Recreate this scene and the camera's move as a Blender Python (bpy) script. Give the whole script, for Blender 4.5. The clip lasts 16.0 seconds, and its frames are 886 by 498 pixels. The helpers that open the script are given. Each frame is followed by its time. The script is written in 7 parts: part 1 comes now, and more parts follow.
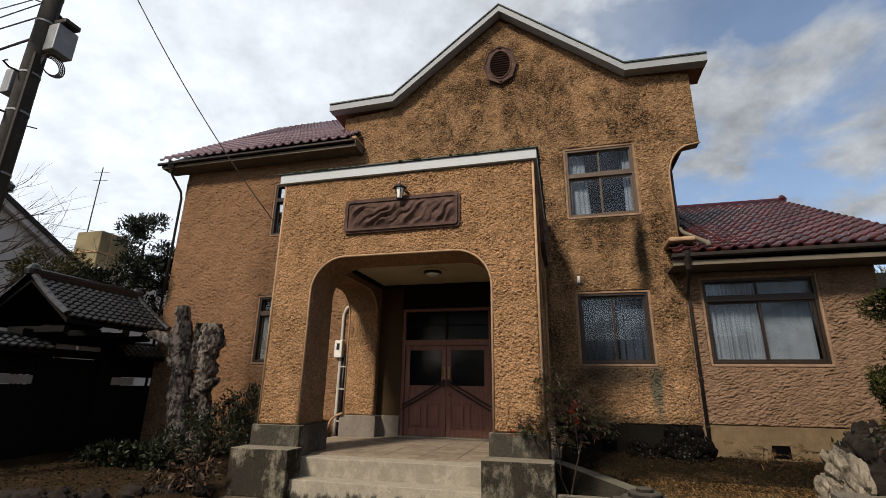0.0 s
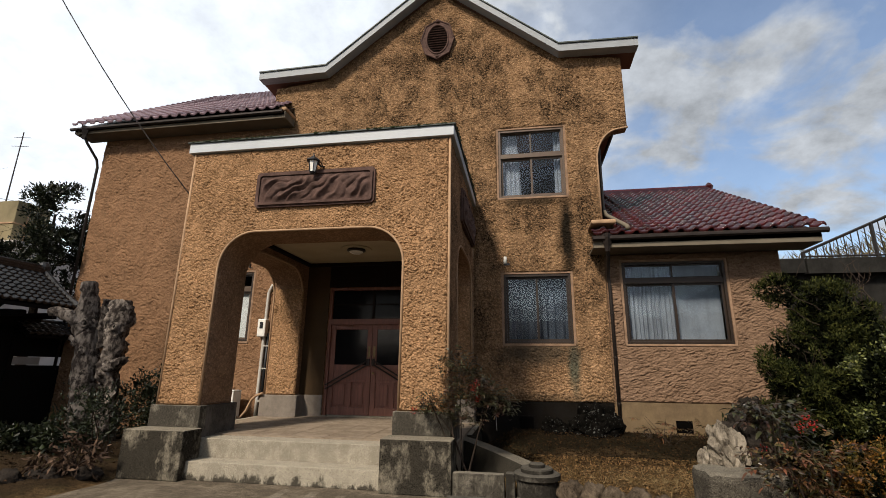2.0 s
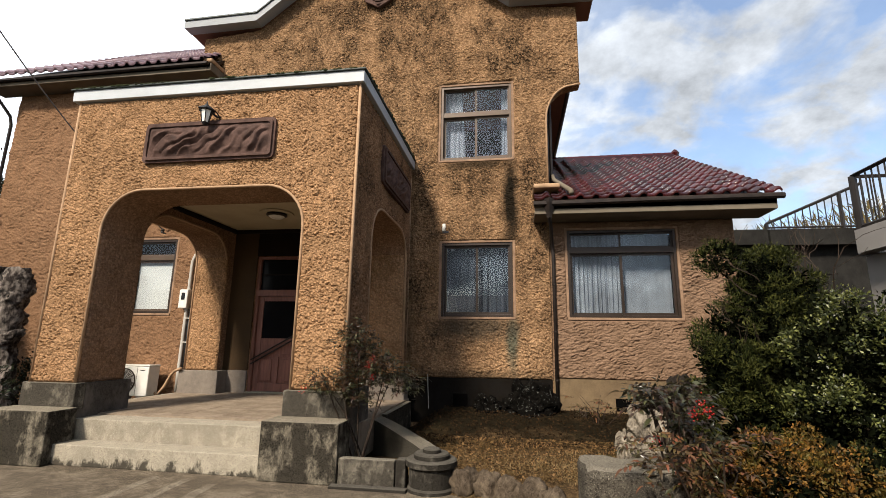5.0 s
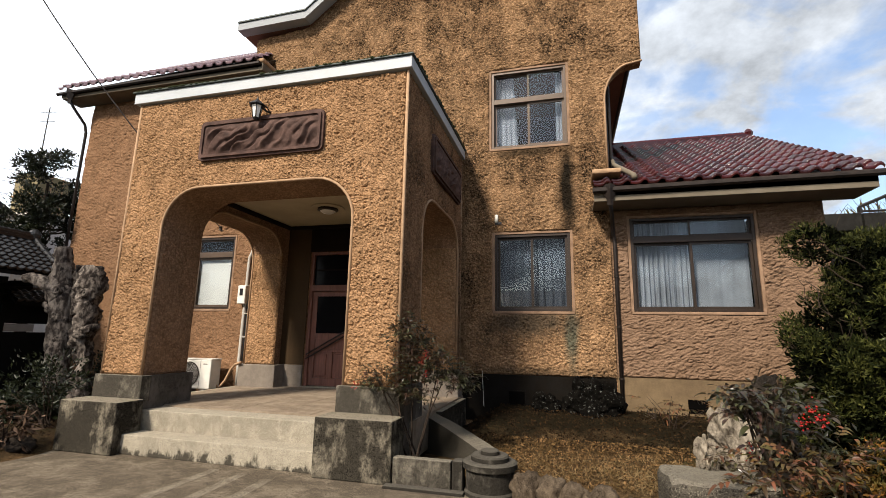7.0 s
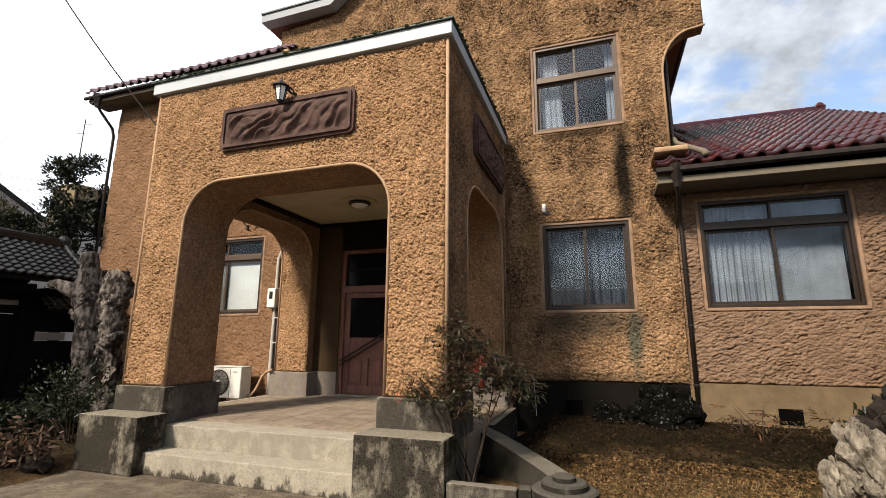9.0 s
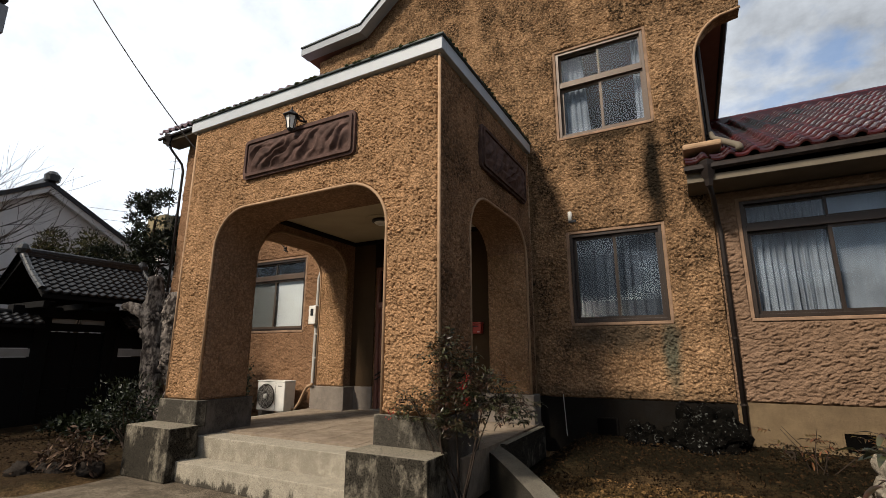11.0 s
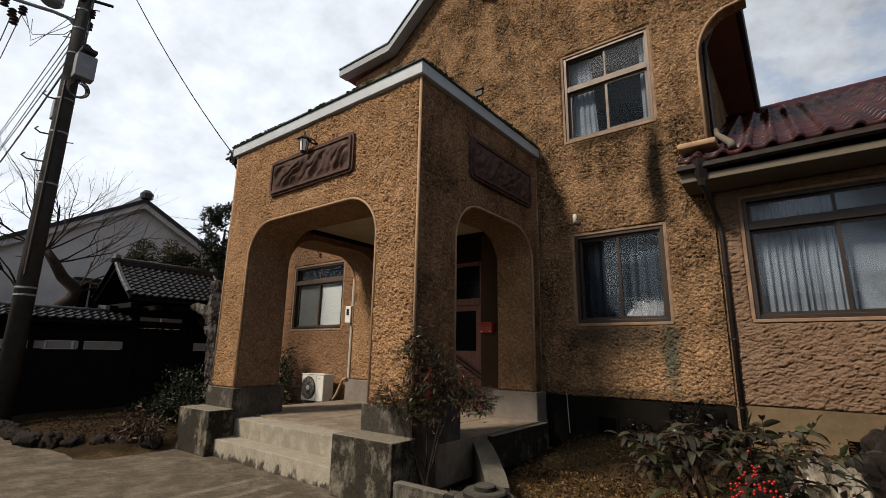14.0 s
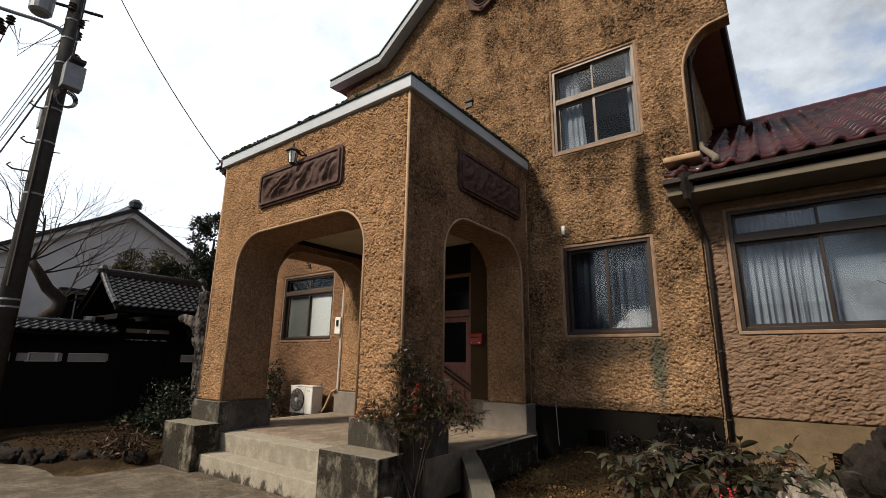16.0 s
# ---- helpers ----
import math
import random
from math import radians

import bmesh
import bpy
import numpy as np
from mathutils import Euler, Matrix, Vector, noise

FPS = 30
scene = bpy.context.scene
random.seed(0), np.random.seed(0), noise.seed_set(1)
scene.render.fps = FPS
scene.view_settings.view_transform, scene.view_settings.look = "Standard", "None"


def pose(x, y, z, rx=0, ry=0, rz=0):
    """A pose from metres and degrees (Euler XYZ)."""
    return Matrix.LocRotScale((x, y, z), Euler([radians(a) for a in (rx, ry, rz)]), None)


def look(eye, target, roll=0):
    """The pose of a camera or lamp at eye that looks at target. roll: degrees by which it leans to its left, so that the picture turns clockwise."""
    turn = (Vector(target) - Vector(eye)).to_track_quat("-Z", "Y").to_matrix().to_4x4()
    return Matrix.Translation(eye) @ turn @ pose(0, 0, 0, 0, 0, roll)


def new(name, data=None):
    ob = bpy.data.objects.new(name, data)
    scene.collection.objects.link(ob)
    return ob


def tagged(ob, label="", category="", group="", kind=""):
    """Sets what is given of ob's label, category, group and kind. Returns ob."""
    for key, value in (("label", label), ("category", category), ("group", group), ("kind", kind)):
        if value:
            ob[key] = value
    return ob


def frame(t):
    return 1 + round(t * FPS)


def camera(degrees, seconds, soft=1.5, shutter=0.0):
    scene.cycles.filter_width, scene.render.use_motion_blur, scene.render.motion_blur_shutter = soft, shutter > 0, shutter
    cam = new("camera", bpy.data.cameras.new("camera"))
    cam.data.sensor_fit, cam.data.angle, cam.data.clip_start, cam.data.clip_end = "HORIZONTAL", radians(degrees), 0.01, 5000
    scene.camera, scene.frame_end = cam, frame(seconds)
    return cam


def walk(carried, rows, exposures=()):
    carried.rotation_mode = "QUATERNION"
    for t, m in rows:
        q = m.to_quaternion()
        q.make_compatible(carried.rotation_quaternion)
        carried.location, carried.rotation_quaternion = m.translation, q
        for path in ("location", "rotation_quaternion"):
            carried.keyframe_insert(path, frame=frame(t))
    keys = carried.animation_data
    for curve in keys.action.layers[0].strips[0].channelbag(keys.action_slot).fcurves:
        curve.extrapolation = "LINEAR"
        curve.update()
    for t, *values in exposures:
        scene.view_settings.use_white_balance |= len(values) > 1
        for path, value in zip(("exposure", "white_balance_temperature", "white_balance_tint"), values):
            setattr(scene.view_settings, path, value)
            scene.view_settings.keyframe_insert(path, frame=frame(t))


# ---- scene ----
cam = camera(87.3, 16.0, soft=0.7)
METRES, EYE, TILT, LEAN, TURN = 6.0, 1.55, 0.0, 0.0, 14.5
ROWS = [
    (0.0, 0.0, 0.0, 0.0, -0.24, 16.76, -0.8),
    (0.5, 0.0366, 0.0103, 0.0, -1.03, 16.62, -0.79),
    (1.0, 0.0681, 0.0207, 0.0024, -1.92, 16.47, -0.76),
    (1.5, 0.1025, 0.0206, 0.0025, -3.09, 15.83, -0.75),
    (2.0, 0.133, 0.0208, -0.0006, -4.9, 14.51, -0.68),
    (2.5, 0.1579, 0.0269, -0.0033, -6.89, 13.52, -0.62),
    (3.0, 0.1938, 0.048, -0.0016, -8.52, 12.87, -0.56),
    (3.5, 0.2319, 0.0645, 0.0003, -9.42, 12.35, -0.52),
    (6.0, 0.375, 0.1648, 0.0046, -2.3, 11.13, -1.13),
    (6.5, 0.3582, 0.1741, 0.0026, -0.88, 11.0, -1.15),
    (7.0, 0.3378, 0.1824, 0.0019, 0.31, 10.9, -1.09),
    (7.5, 0.3228, 0.2058, -0.0013, 1.17, 10.81, -1.0),
    (8.0, 0.3101, 0.2454, -0.0005, 1.76, 10.76, -0.81),
    (8.5, 0.2959, 0.2814, -0.0012, 2.46, 10.79, -0.54),
    (9.0, 0.2929, 0.3139, 0.0024, 3.94, 11.2, -0.3),
    (11.5, 0.4917, 0.3326, 0.0111, 15.89, 12.86, -0.13),
    (12.0, 0.5358, 0.3256, 0.0125, 18.01, 13.0, -0.32),
    (12.5, 0.5799, 0.3346, 0.0094, 19.73, 13.1, -0.56),
    (13.0, 0.6147, 0.3297, 0.0095, 21.08, 12.98, -0.69),
    (13.5, 0.6386, 0.3166, 0.0076, 22.12, 12.75, -0.81),
    (14.0, 0.654, 0.3194, 0.0071, 22.86, 12.49, -0.88),
    (14.5, 0.6593, 0.3218, 0.007, 23.38, 12.28, -0.85),
    (15.0, 0.6591, 0.3219, 0.0075, 23.38, 12.13, -0.82),
    (15.5, 0.6622, 0.3218, 0.0118, 22.76, 12.47, -0.77),
    (16.0, 0.6635, 0.3202, 0.0165, 21.96, 13.52, -0.69),
]
EXPOSURES = [(0.0, -0.11), (1.5, 0.02), (2.5, 0.16), (3.5, 0.5), (6.0, 0.57), (9.0, 0.6), (11.5, -0.06), (13.5, -0.18), (15.0, -0.12), (16.0, 0.08)]
walk(cam, [(t, pose(0, 0, EYE, TILT, LEAN, TURN) @ pose(METRES * x, METRES * y, METRES * z, 90 + pitch, roll, yaw)) for t, x, y, z, yaw, pitch, roll in ROWS], EXPOSURES)

# ---- world and sun ----
SUN_AZ, SUN_EL = (-0.37, -0.929), radians(42)
sun_dir = Vector((SUN_AZ[0] * math.cos(SUN_EL), SUN_AZ[1] * math.cos(SUN_EL), math.sin(SUN_EL))).normalized()
scene.view_settings.exposure = 0.0
wld = bpy.data.worlds.new("overcast_sky")
scene.world = wld
wld.use_nodes = True
wt = wld.node_tree
wt.nodes.clear()


def wnode(kind, **kw):
    n = wt.nodes.new(kind)
    for k, v in kw.items():
        n.inputs[k].default_value = v
    return n


w_out = wt.nodes.new("ShaderNodeOutputWorld")
w_bg = wt.nodes.new("ShaderNodeBackground")
w_sky = wt.nodes.new("ShaderNodeTexSky")
w_sky.sky_type = "NISHITA"
w_sky.sun_disc = False
w_sky.sun_elevation = SUN_EL
w_sky.sun_rotation = math.atan2(sun_dir.x, sun_dir.y)
w_sky.dust_density = 2.0
w_tc = wt.nodes.new("ShaderNodeTexCoord")
w_sep = wt.nodes.new("ShaderNodeSeparateXYZ")
wt.links.new(w_tc.outputs["Generated"], w_sep.inputs[0])
w_h = wt.nodes.new("ShaderNodeMath")
w_h.operation = "MAXIMUM"
w_h.inputs[1].default_value = 0.0
wt.links.new(w_sep.outputs["Z"], w_h.inputs[0])
w_add = wt.nodes.new("ShaderNodeMath")
w_add.operation = "ADD"
w_add.inputs[1].default_value = 0.45
wt.links.new(w_h.outputs[0], w_add.inputs[0])
w_div = wt.nodes.new("ShaderNodeVectorMath")
w_div.operation = "DIVIDE"
w_cmb = wt.nodes.new("ShaderNodeCombineXYZ")
for i in range(3):
    wt.links.new(w_add.outputs[0], w_cmb.inputs[i])
wt.links.new(w_tc.outputs["Generated"], w_div.inputs[0])
wt.links.new(w_cmb.outputs[0], w_div.inputs[1])
w_noise = wnode("ShaderNodeTexNoise", Scale=5.2, Detail=9.0, Roughness=0.52, Distortion=0.25)
wt.links.new(w_div.outputs[0], w_noise.inputs["Vector"])
w_noise2 = wnode("ShaderNodeTexNoise", Scale=11.0, Detail=7.0, Roughness=0.6)
wt.links.new(w_div.outputs[0], w_noise2.inputs["Vector"])
w_mask = wt.nodes.new("ShaderNodeMapRange")
w_mask.inputs["From Min"].default_value, w_mask.inputs["From Max"].default_value = 0.42, 0.56
w_mask.inputs["To Min"].default_value = 0.12
wt.links.new(w_noise.outputs["Fac"], w_mask.inputs["Value"])
# cloud brightness: thin cloud glows round the hidden sun
w_dot = wt.nodes.new("ShaderNodeVectorMath")
w_dot.operation = "DOT_PRODUCT"
w_dot.inputs[1].default_value = (-0.90, 0.32, 0.30)
wt.links.new(w_tc.outputs["Generated"], w_dot.inputs[0])
w_glow = wt.nodes.new("ShaderNodeMapRange")
w_glow.inputs["From Min"].default_value, w_glow.inputs["From Max"].default_value = 0.15, 0.95
w_glow.inputs["To Min"].default_value, w_glow.inputs["To Max"].default_value = 0.0, 0.88
wt.links.new(w_dot.outputs["Value"], w_glow.inputs["Value"])
w_cl = wt.nodes.new("ShaderNodeMapRange")
w_cl.inputs["From Min"].default_value, w_cl.inputs["From Max"].default_value = 0.3, 0.7
w_cl.inputs["To Min"].default_value, w_cl.inputs["To Max"].default_value = 0.54, 0.98
wt.links.new(w_noise2.outputs["Fac"], w_cl.inputs["Value"])
w_sum = wt.nodes.new("ShaderNodeMath")
w_sum.operation = "ADD"
wt.links.new(w_cl.outputs[0], w_sum.inputs[0])
wt.links.new(w_glow.outputs[0], w_sum.inputs[1])
w_ccol = wt.nodes.new("ShaderNodeVectorMath")
w_ccol.operation = "SCALE"
w_ccol.inputs[0].default_value = (0.90, 0.96, 1.04)
wt.links.new(w_sum.outputs[0], w_ccol.inputs["Scale"])
w_skys = wt.nodes.new("ShaderNodeVectorMath")
w_skys.operation = "SCALE"
w_skys.inputs["Scale"].default_value = 0.26
wt.links.new(w_sky.outputs[0], w_skys.inputs[0])
w_mix = wt.nodes.new("ShaderNodeMix")
w_mix.data_type = "RGBA"
w_veil = wt.nodes.new("ShaderNodeMath")
w_veil.operation, w_veil.use_clamp = "MULTIPLY_ADD", True
w_veil.inputs[1].default_value = 1.7
wt.links.new(w_glow.outputs[0], w_veil.inputs[0])
wt.links.new(w_mask.outputs[0], w_veil.inputs[2])
wt.links.new(w_veil.outputs[0], w_mix.inputs["Factor"])
wt.links.new(w_skys.outputs[0], w_mix.inputs["A"])
wt.links.new(w_ccol.outputs[0], w_mix.inputs["B"])
wt.links.new(w_mix.outputs["Result"], w_bg.inputs["Color"])
w_bg.inputs["Strength"].default_value = 0.68
wt.links.new(w_bg.outputs[0], w_out.inputs["Surface"])

sun = new("sun", bpy.data.lights.new("sun", "SUN"))
sun.data.energy, sun.data.angle, sun.data.color = 5.0, radians(9), (1.0, 0.89, 0.75)
sun.matrix_world = look(sun_dir * 50, (0, 0, 0))


# ---- materials ----
class Shader:
    """A node material in the making: p is its Principled node."""

    def __init__(self, name, rough=0.8, metal=0.0, spec=0.5):
        self.m = bpy.data.materials.new(name)
        self.m.use_nodes = True
        self.t = self.m.node_tree
        self.p = self.t.nodes["Principled BSDF"]
        self.p.inputs["Roughness"].default_value = rough
        self.p.inputs["Metallic"].default_value = metal
        self.p.inputs["Specular IOR Level"].default_value = spec

    def node(self, kind, **kw):
        n = self.t.nodes.new(kind)
        for k, v in kw.items():
            n.inputs[k.replace("_", " ")].default_value = v
        return n

    def link(self, a, b):
        self.t.links.new(a, b)

    def where(self, world=False, stretch=(1, 1, 1)):
        if world:
            src = self.node("ShaderNodeNewGeometry").outputs["Position"]
        else:
            src = self.node("ShaderNodeTexCoord").outputs["Object"]
        if stretch == (1, 1, 1):
            return src
        mp = self.node("ShaderNodeMapping")
        mp.inputs["Scale"].default_value = stretch
        self.link(src, mp.inputs["Vector"])
        return mp.outputs[0]

    def noise(self, at, scale, detail=4.0, rough=0.55, distort=0.0):
        n = self.node("ShaderNodeTexNoise", Scale=scale, Detail=detail, Roughness=rough, Distortion=distort)
        self.link(at, n.inputs["Vector"])
        return n.outputs["Fac"]

    def span(self, value, a, b, c=0.0, d=1.0):
        n = self.node("ShaderNodeMapRange")
        n.inputs["From Min"].default_value, n.inputs["From Max"].default_value = a, b
        n.inputs["To Min"].default_value, n.inputs["To Max"].default_value = c, d
        self.link(value, n.inputs["Value"])
        return n.outputs[0]

    def calc(self, op, a, b):
        n = self.node("ShaderNodeMath")
        n.operation = op
        for i, v in enumerate((a, b)):
            if isinstance(v, (int, float)):
                n.inputs[i].default_value = v
            else:
                self.link(v, n.inputs[i])
        return n.outputs[0]

    def mix(self, fac, a, b, mode="MIX"):
        n = self.node("ShaderNodeMix")
        n.data_type = "RGBA"
        n.blend_type = mode
        for key, v in (("Factor", fac), ("A", a), ("B", b)):
            if isinstance(v, tuple):
                n.inputs[key].default_value = (*v, 1)
            elif isinstance(v, (int, float)):
                n.inputs[key].default_value = v
            else:
                self.link(v, n.inputs[key])
        return n.outputs["Result"]

    def colour(self, c):
        if isinstance(c, tuple):
            self.p.inputs["Base Color"].default_value = (*c, 1)
        else:
            self.link(c, self.p.inputs["Base Color"])

    def bump(self, height, strength=0.5, distance=0.02):
        n = self.node("ShaderNodeBump", Strength=strength, Distance=distance)
        self.link(height, n.inputs["Height"])
        if self.p.inputs["Normal"].links:
            self.link(self.p.inputs["Normal"].links[0].from_socket, n.inputs["Normal"])
        self.link(n.outputs[0], self.p.inputs["Normal"])


def plain(name, col, rough=0.6, metal=0.0, vary=0.25, scale=6.0, grain=60.0, bump=0.2, spec=None, world=False, stretch=(1, 1, 1)):
    """A surface of one colour with blotches at two scales and a fine grain."""
    if spec is None:
        spec = 0.08 if rough >= 0.7 else 0.35
    s = Shader(name, rough, metal, spec)
    at = s.where(world, stretch)
    big = s.noise(at, scale, 5)
    fine = s.noise(at, grain, 3)
    dark = tuple(c * (1 - vary) for c in col)
    light = tuple(min(1, c * (1 + vary * 0.6)) for c in col)
    c = s.mix(s.span(big, 0.3, 0.7), dark, light)
    c = s.mix(s.span(fine, 0.35, 0.75, 0, vary), c, tuple(x * 0.55 for x in col))
    s.colour(c)
    s.link(s.span(big, 0.2, 0.8, max(0.02, rough - 0.12), min(1, rough + 0.12)), s.p.inputs["Roughness"])
    if bump:
        s.bump(fine, bump, 0.004)
    return s


def stucco(name, base, light, dirt, dirty=0.5, runs=0.5, stains=(), washed_or_lit=(), tints=(), pebbly=1.0):
    """Coloured roughcast: grains of thrown mortar, grit, rain runs and black algae. stains, washed: ovals (x0, x1, z0, z1, amount)."""
    s = Shader(name, 0.95, 0, 0.04)
    at = s.where(True)
    grit = s.noise(at, 130.0, 4, 0.7)
    blot = s.noise(at, 1.1, 8, 0.66)
    mid = s.noise(at, 4.0, 7, 0.68)
    warp = s.node("ShaderNodeTexNoise", Scale=22.0, Detail=3.0)
    s.link(at, warp.inputs["Vector"])
    bent = s.node("ShaderNodeMix")
    bent.data_type = "VECTOR"
    bent.inputs["Factor"].default_value = 0.045
    s.link(at, bent.inputs[4])
    s.link(warp.outputs["Color"], bent.inputs[5])
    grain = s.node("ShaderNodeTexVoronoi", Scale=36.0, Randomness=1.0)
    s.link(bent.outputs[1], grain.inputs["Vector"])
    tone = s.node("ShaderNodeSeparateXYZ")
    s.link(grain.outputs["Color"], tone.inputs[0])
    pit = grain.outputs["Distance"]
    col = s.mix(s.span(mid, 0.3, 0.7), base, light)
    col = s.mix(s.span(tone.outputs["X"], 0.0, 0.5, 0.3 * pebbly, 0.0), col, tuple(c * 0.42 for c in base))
    # Crease shade and grain highlights of the relief, put into the colour.
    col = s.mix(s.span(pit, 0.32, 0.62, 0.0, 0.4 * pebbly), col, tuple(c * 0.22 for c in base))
    col = s.mix(s.span(tone.outputs["Y"], 0.5, 1.0, 0.0, 0.4 * pebbly), col, tuple(min(1, c * 1.5) for c in light))
    col = s.mix(s.span(grit, 0.36, 0.5, 0.45, 0.0), col, tuple(c * 0.35 for c in base))
    run = s.noise(s.where(True, (2.3, 2.3, 0.3)), 1.3, 8, 0.68)
    black = s.calc("MULTIPLY", s.span(blot, 0.42, 0.62), dirty)
    black = s.calc("MAXIMUM", black, s.calc("MULTIPLY", s.span(run, 0.47, 0.66), runs))
    xyz = s.node("ShaderNodeSeparateXYZ")
    s.link(at, xyz.inputs[0])
    edge = s.calc("MULTIPLY", s.calc("SUBTRACT", s.noise(s.where(True, (1, 1, 0.7)), 3.0, 8, 0.72), 0.5), 1.5)

    def patch(q):
        x0, x1, z0, z1, amount = q
        ax = s.calc("DIVIDE", s.calc("SUBTRACT", xyz.outputs["X"], (x0 + x1) / 2), (x1 - x0) / 2)
        az = s.calc("DIVIDE", s.calc("SUBTRACT", xyz.outputs["Z"], (z0 + z1) / 2), (z1 - z0) / 2)
        far = s.calc("SQRT", s.calc("ADD", s.calc("MULTIPLY", ax, ax), s.calc("MULTIPLY", az, az)), 0)
        return s.span(s.calc("ADD", far, edge), 0.45, 1.25, amount, 0.0)

    mottle = s.noise(s.where(True, (1, 1, 0.55)), 2.3, 9, 0.74, 0.5)
    ragged = s.span(mottle, 0.40, 0.55, 0.08, 1.0)
    for q in stains:
        black = s.calc("MAXIMUM", black, s.calc("MULTIPLY", patch(q), ragged))
    for q in washed_or_lit:
        black = s.calc("MULTIPLY", black, s.calc("SUBTRACT", 1.0, patch(q)))
    speck = s.noise(at, 24.0, 6, 0.75)
    black = s.calc("MULTIPLY", black, s.span(speck, 0.38, 0.54, 0.45, 1.0))
    black = s.calc("MULTIPLY", black, s.span(tone.outputs["Z"], 0.1, 0.6, 0.5, 1.0))
    col = s.mix(black, col, dirt)
    for q, tint in tints:
        col = s.mix(patch(q), col, tint)
    s.colour(col)
    s.bump(s.span(pit, 0.0, 0.75, 1.0, 0.0), 0.4 + 0.6 * pebbly, 0.014)
    s.bump(grit, 0.9, 0.006)
    return s.m


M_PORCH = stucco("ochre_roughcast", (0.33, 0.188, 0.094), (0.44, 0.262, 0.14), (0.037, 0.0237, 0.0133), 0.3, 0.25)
# Porch side: real stains, plus a darker base that carries its shade.
M_SIDE = stucco("stained_shaded_roughcast", (0.28, 0.155, 0.083), (0.36, 0.205, 0.112), (0.022, 0.015, 0.010), 0.9, 0.8)
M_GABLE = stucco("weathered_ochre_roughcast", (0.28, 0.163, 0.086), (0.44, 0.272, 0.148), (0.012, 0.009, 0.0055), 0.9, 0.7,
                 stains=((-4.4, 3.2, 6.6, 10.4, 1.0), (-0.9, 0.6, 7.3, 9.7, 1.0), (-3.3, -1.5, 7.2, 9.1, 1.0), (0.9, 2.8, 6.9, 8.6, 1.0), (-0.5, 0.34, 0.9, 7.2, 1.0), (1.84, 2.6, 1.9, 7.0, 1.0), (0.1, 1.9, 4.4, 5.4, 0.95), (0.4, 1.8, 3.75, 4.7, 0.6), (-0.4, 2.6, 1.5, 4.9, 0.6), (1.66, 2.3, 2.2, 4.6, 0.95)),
                 washed_or_lit=((-1.62, -1.12, 7.2, 9.0, 0.8), (0.55, 0.98, 7.4, 9.2, 0.75), (0.0, 1.5, 9.3, 10.2, 0.75), (1.4, 2.3, 8.55, 8.95, 0.8), (-5.2, -4.3, 8.5, 8.95, 0.8)),
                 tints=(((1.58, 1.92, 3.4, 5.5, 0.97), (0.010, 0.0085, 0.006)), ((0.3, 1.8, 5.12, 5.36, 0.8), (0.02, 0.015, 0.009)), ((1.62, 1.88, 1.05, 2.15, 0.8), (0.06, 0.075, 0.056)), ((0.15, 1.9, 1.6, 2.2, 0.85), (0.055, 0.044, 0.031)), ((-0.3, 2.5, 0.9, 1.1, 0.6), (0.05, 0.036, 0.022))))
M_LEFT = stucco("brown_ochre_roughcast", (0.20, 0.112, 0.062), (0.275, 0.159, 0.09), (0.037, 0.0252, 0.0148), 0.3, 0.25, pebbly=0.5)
# Reveals: darker, greyer copy of the ochre with the inner faces' shade.
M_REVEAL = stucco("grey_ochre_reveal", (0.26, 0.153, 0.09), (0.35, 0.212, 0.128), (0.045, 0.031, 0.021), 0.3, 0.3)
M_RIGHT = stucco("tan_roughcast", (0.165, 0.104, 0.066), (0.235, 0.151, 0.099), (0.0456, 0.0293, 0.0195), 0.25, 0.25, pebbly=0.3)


def concrete(name, col, stain=0.5, stain_col=(0.03, 0.03, 0.026), speck=0.5, grip=0.46, drips=None, washed_or_lit=1.0, grain=62.0, salt=0.55):
    """Concrete or granite: mottling, dark and pale speckle, lichen and rain stains."""
    s = Shader(name, 0.92, 0, 0.06)
    at = s.where(True)
    big, mid = s.noise(at, 2.1, 8, 0.7), s.noise(at, 7.0, 8, 0.72)
    coarse, fine = s.noise(at, grain, 4, 0.8), s.noise(at, grain * 2.4, 3, 0.65)
    run = s.noise(s.where(True, (1.6, 1.6, 0.9)), 2.2, 8, 0.74)
    c = s.mix(s.span(mid, 0.3, 0.7), tuple(x * 0.78 for x in col), tuple(min(1, x * 1.15) for x in col))
    c = s.mix(s.span(coarse, 0.52, 0.60, 0, speck), c, tuple(x * 0.3 for x in col))
    c = s.mix(s.span(fine, 0.56, 0.66, 0, speck * 0.8), c, tuple(min(1, x * 1.8) for x in col))
    dark = s.calc("MULTIPLY", s.span(s.calc("ADD", s.calc("MULTIPLY", big, 0.4), s.calc("MULTIPLY", run, 0.6)), grip, grip + 0.10), stain)
    dark = s.calc("MULTIPLY", dark, s.span(coarse, 0.42, 0.56, 1.0, 1.0 - salt))
    # Stain thins on upward faces, which paints lit tops paler than sides.
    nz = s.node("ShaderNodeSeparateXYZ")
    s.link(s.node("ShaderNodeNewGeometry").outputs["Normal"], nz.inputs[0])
    dark = s.calc("MULTIPLY", dark, s.span(nz.outputs["Z"], 0.5, 0.9, 1.0, washed_or_lit))
    c = s.mix(dark, c, stain_col)
    c = s.mix(s.span(fine, 0.58, 0.66, 0, speck * salt), c, tuple(min(1, x * 1.5) for x in col))
    if drips:
        # black runs and splashes with ragged upper ends between two heights
        xyz = s.node("ShaderNodeSeparateXYZ")
        s.link(at, xyz.inputs[0])
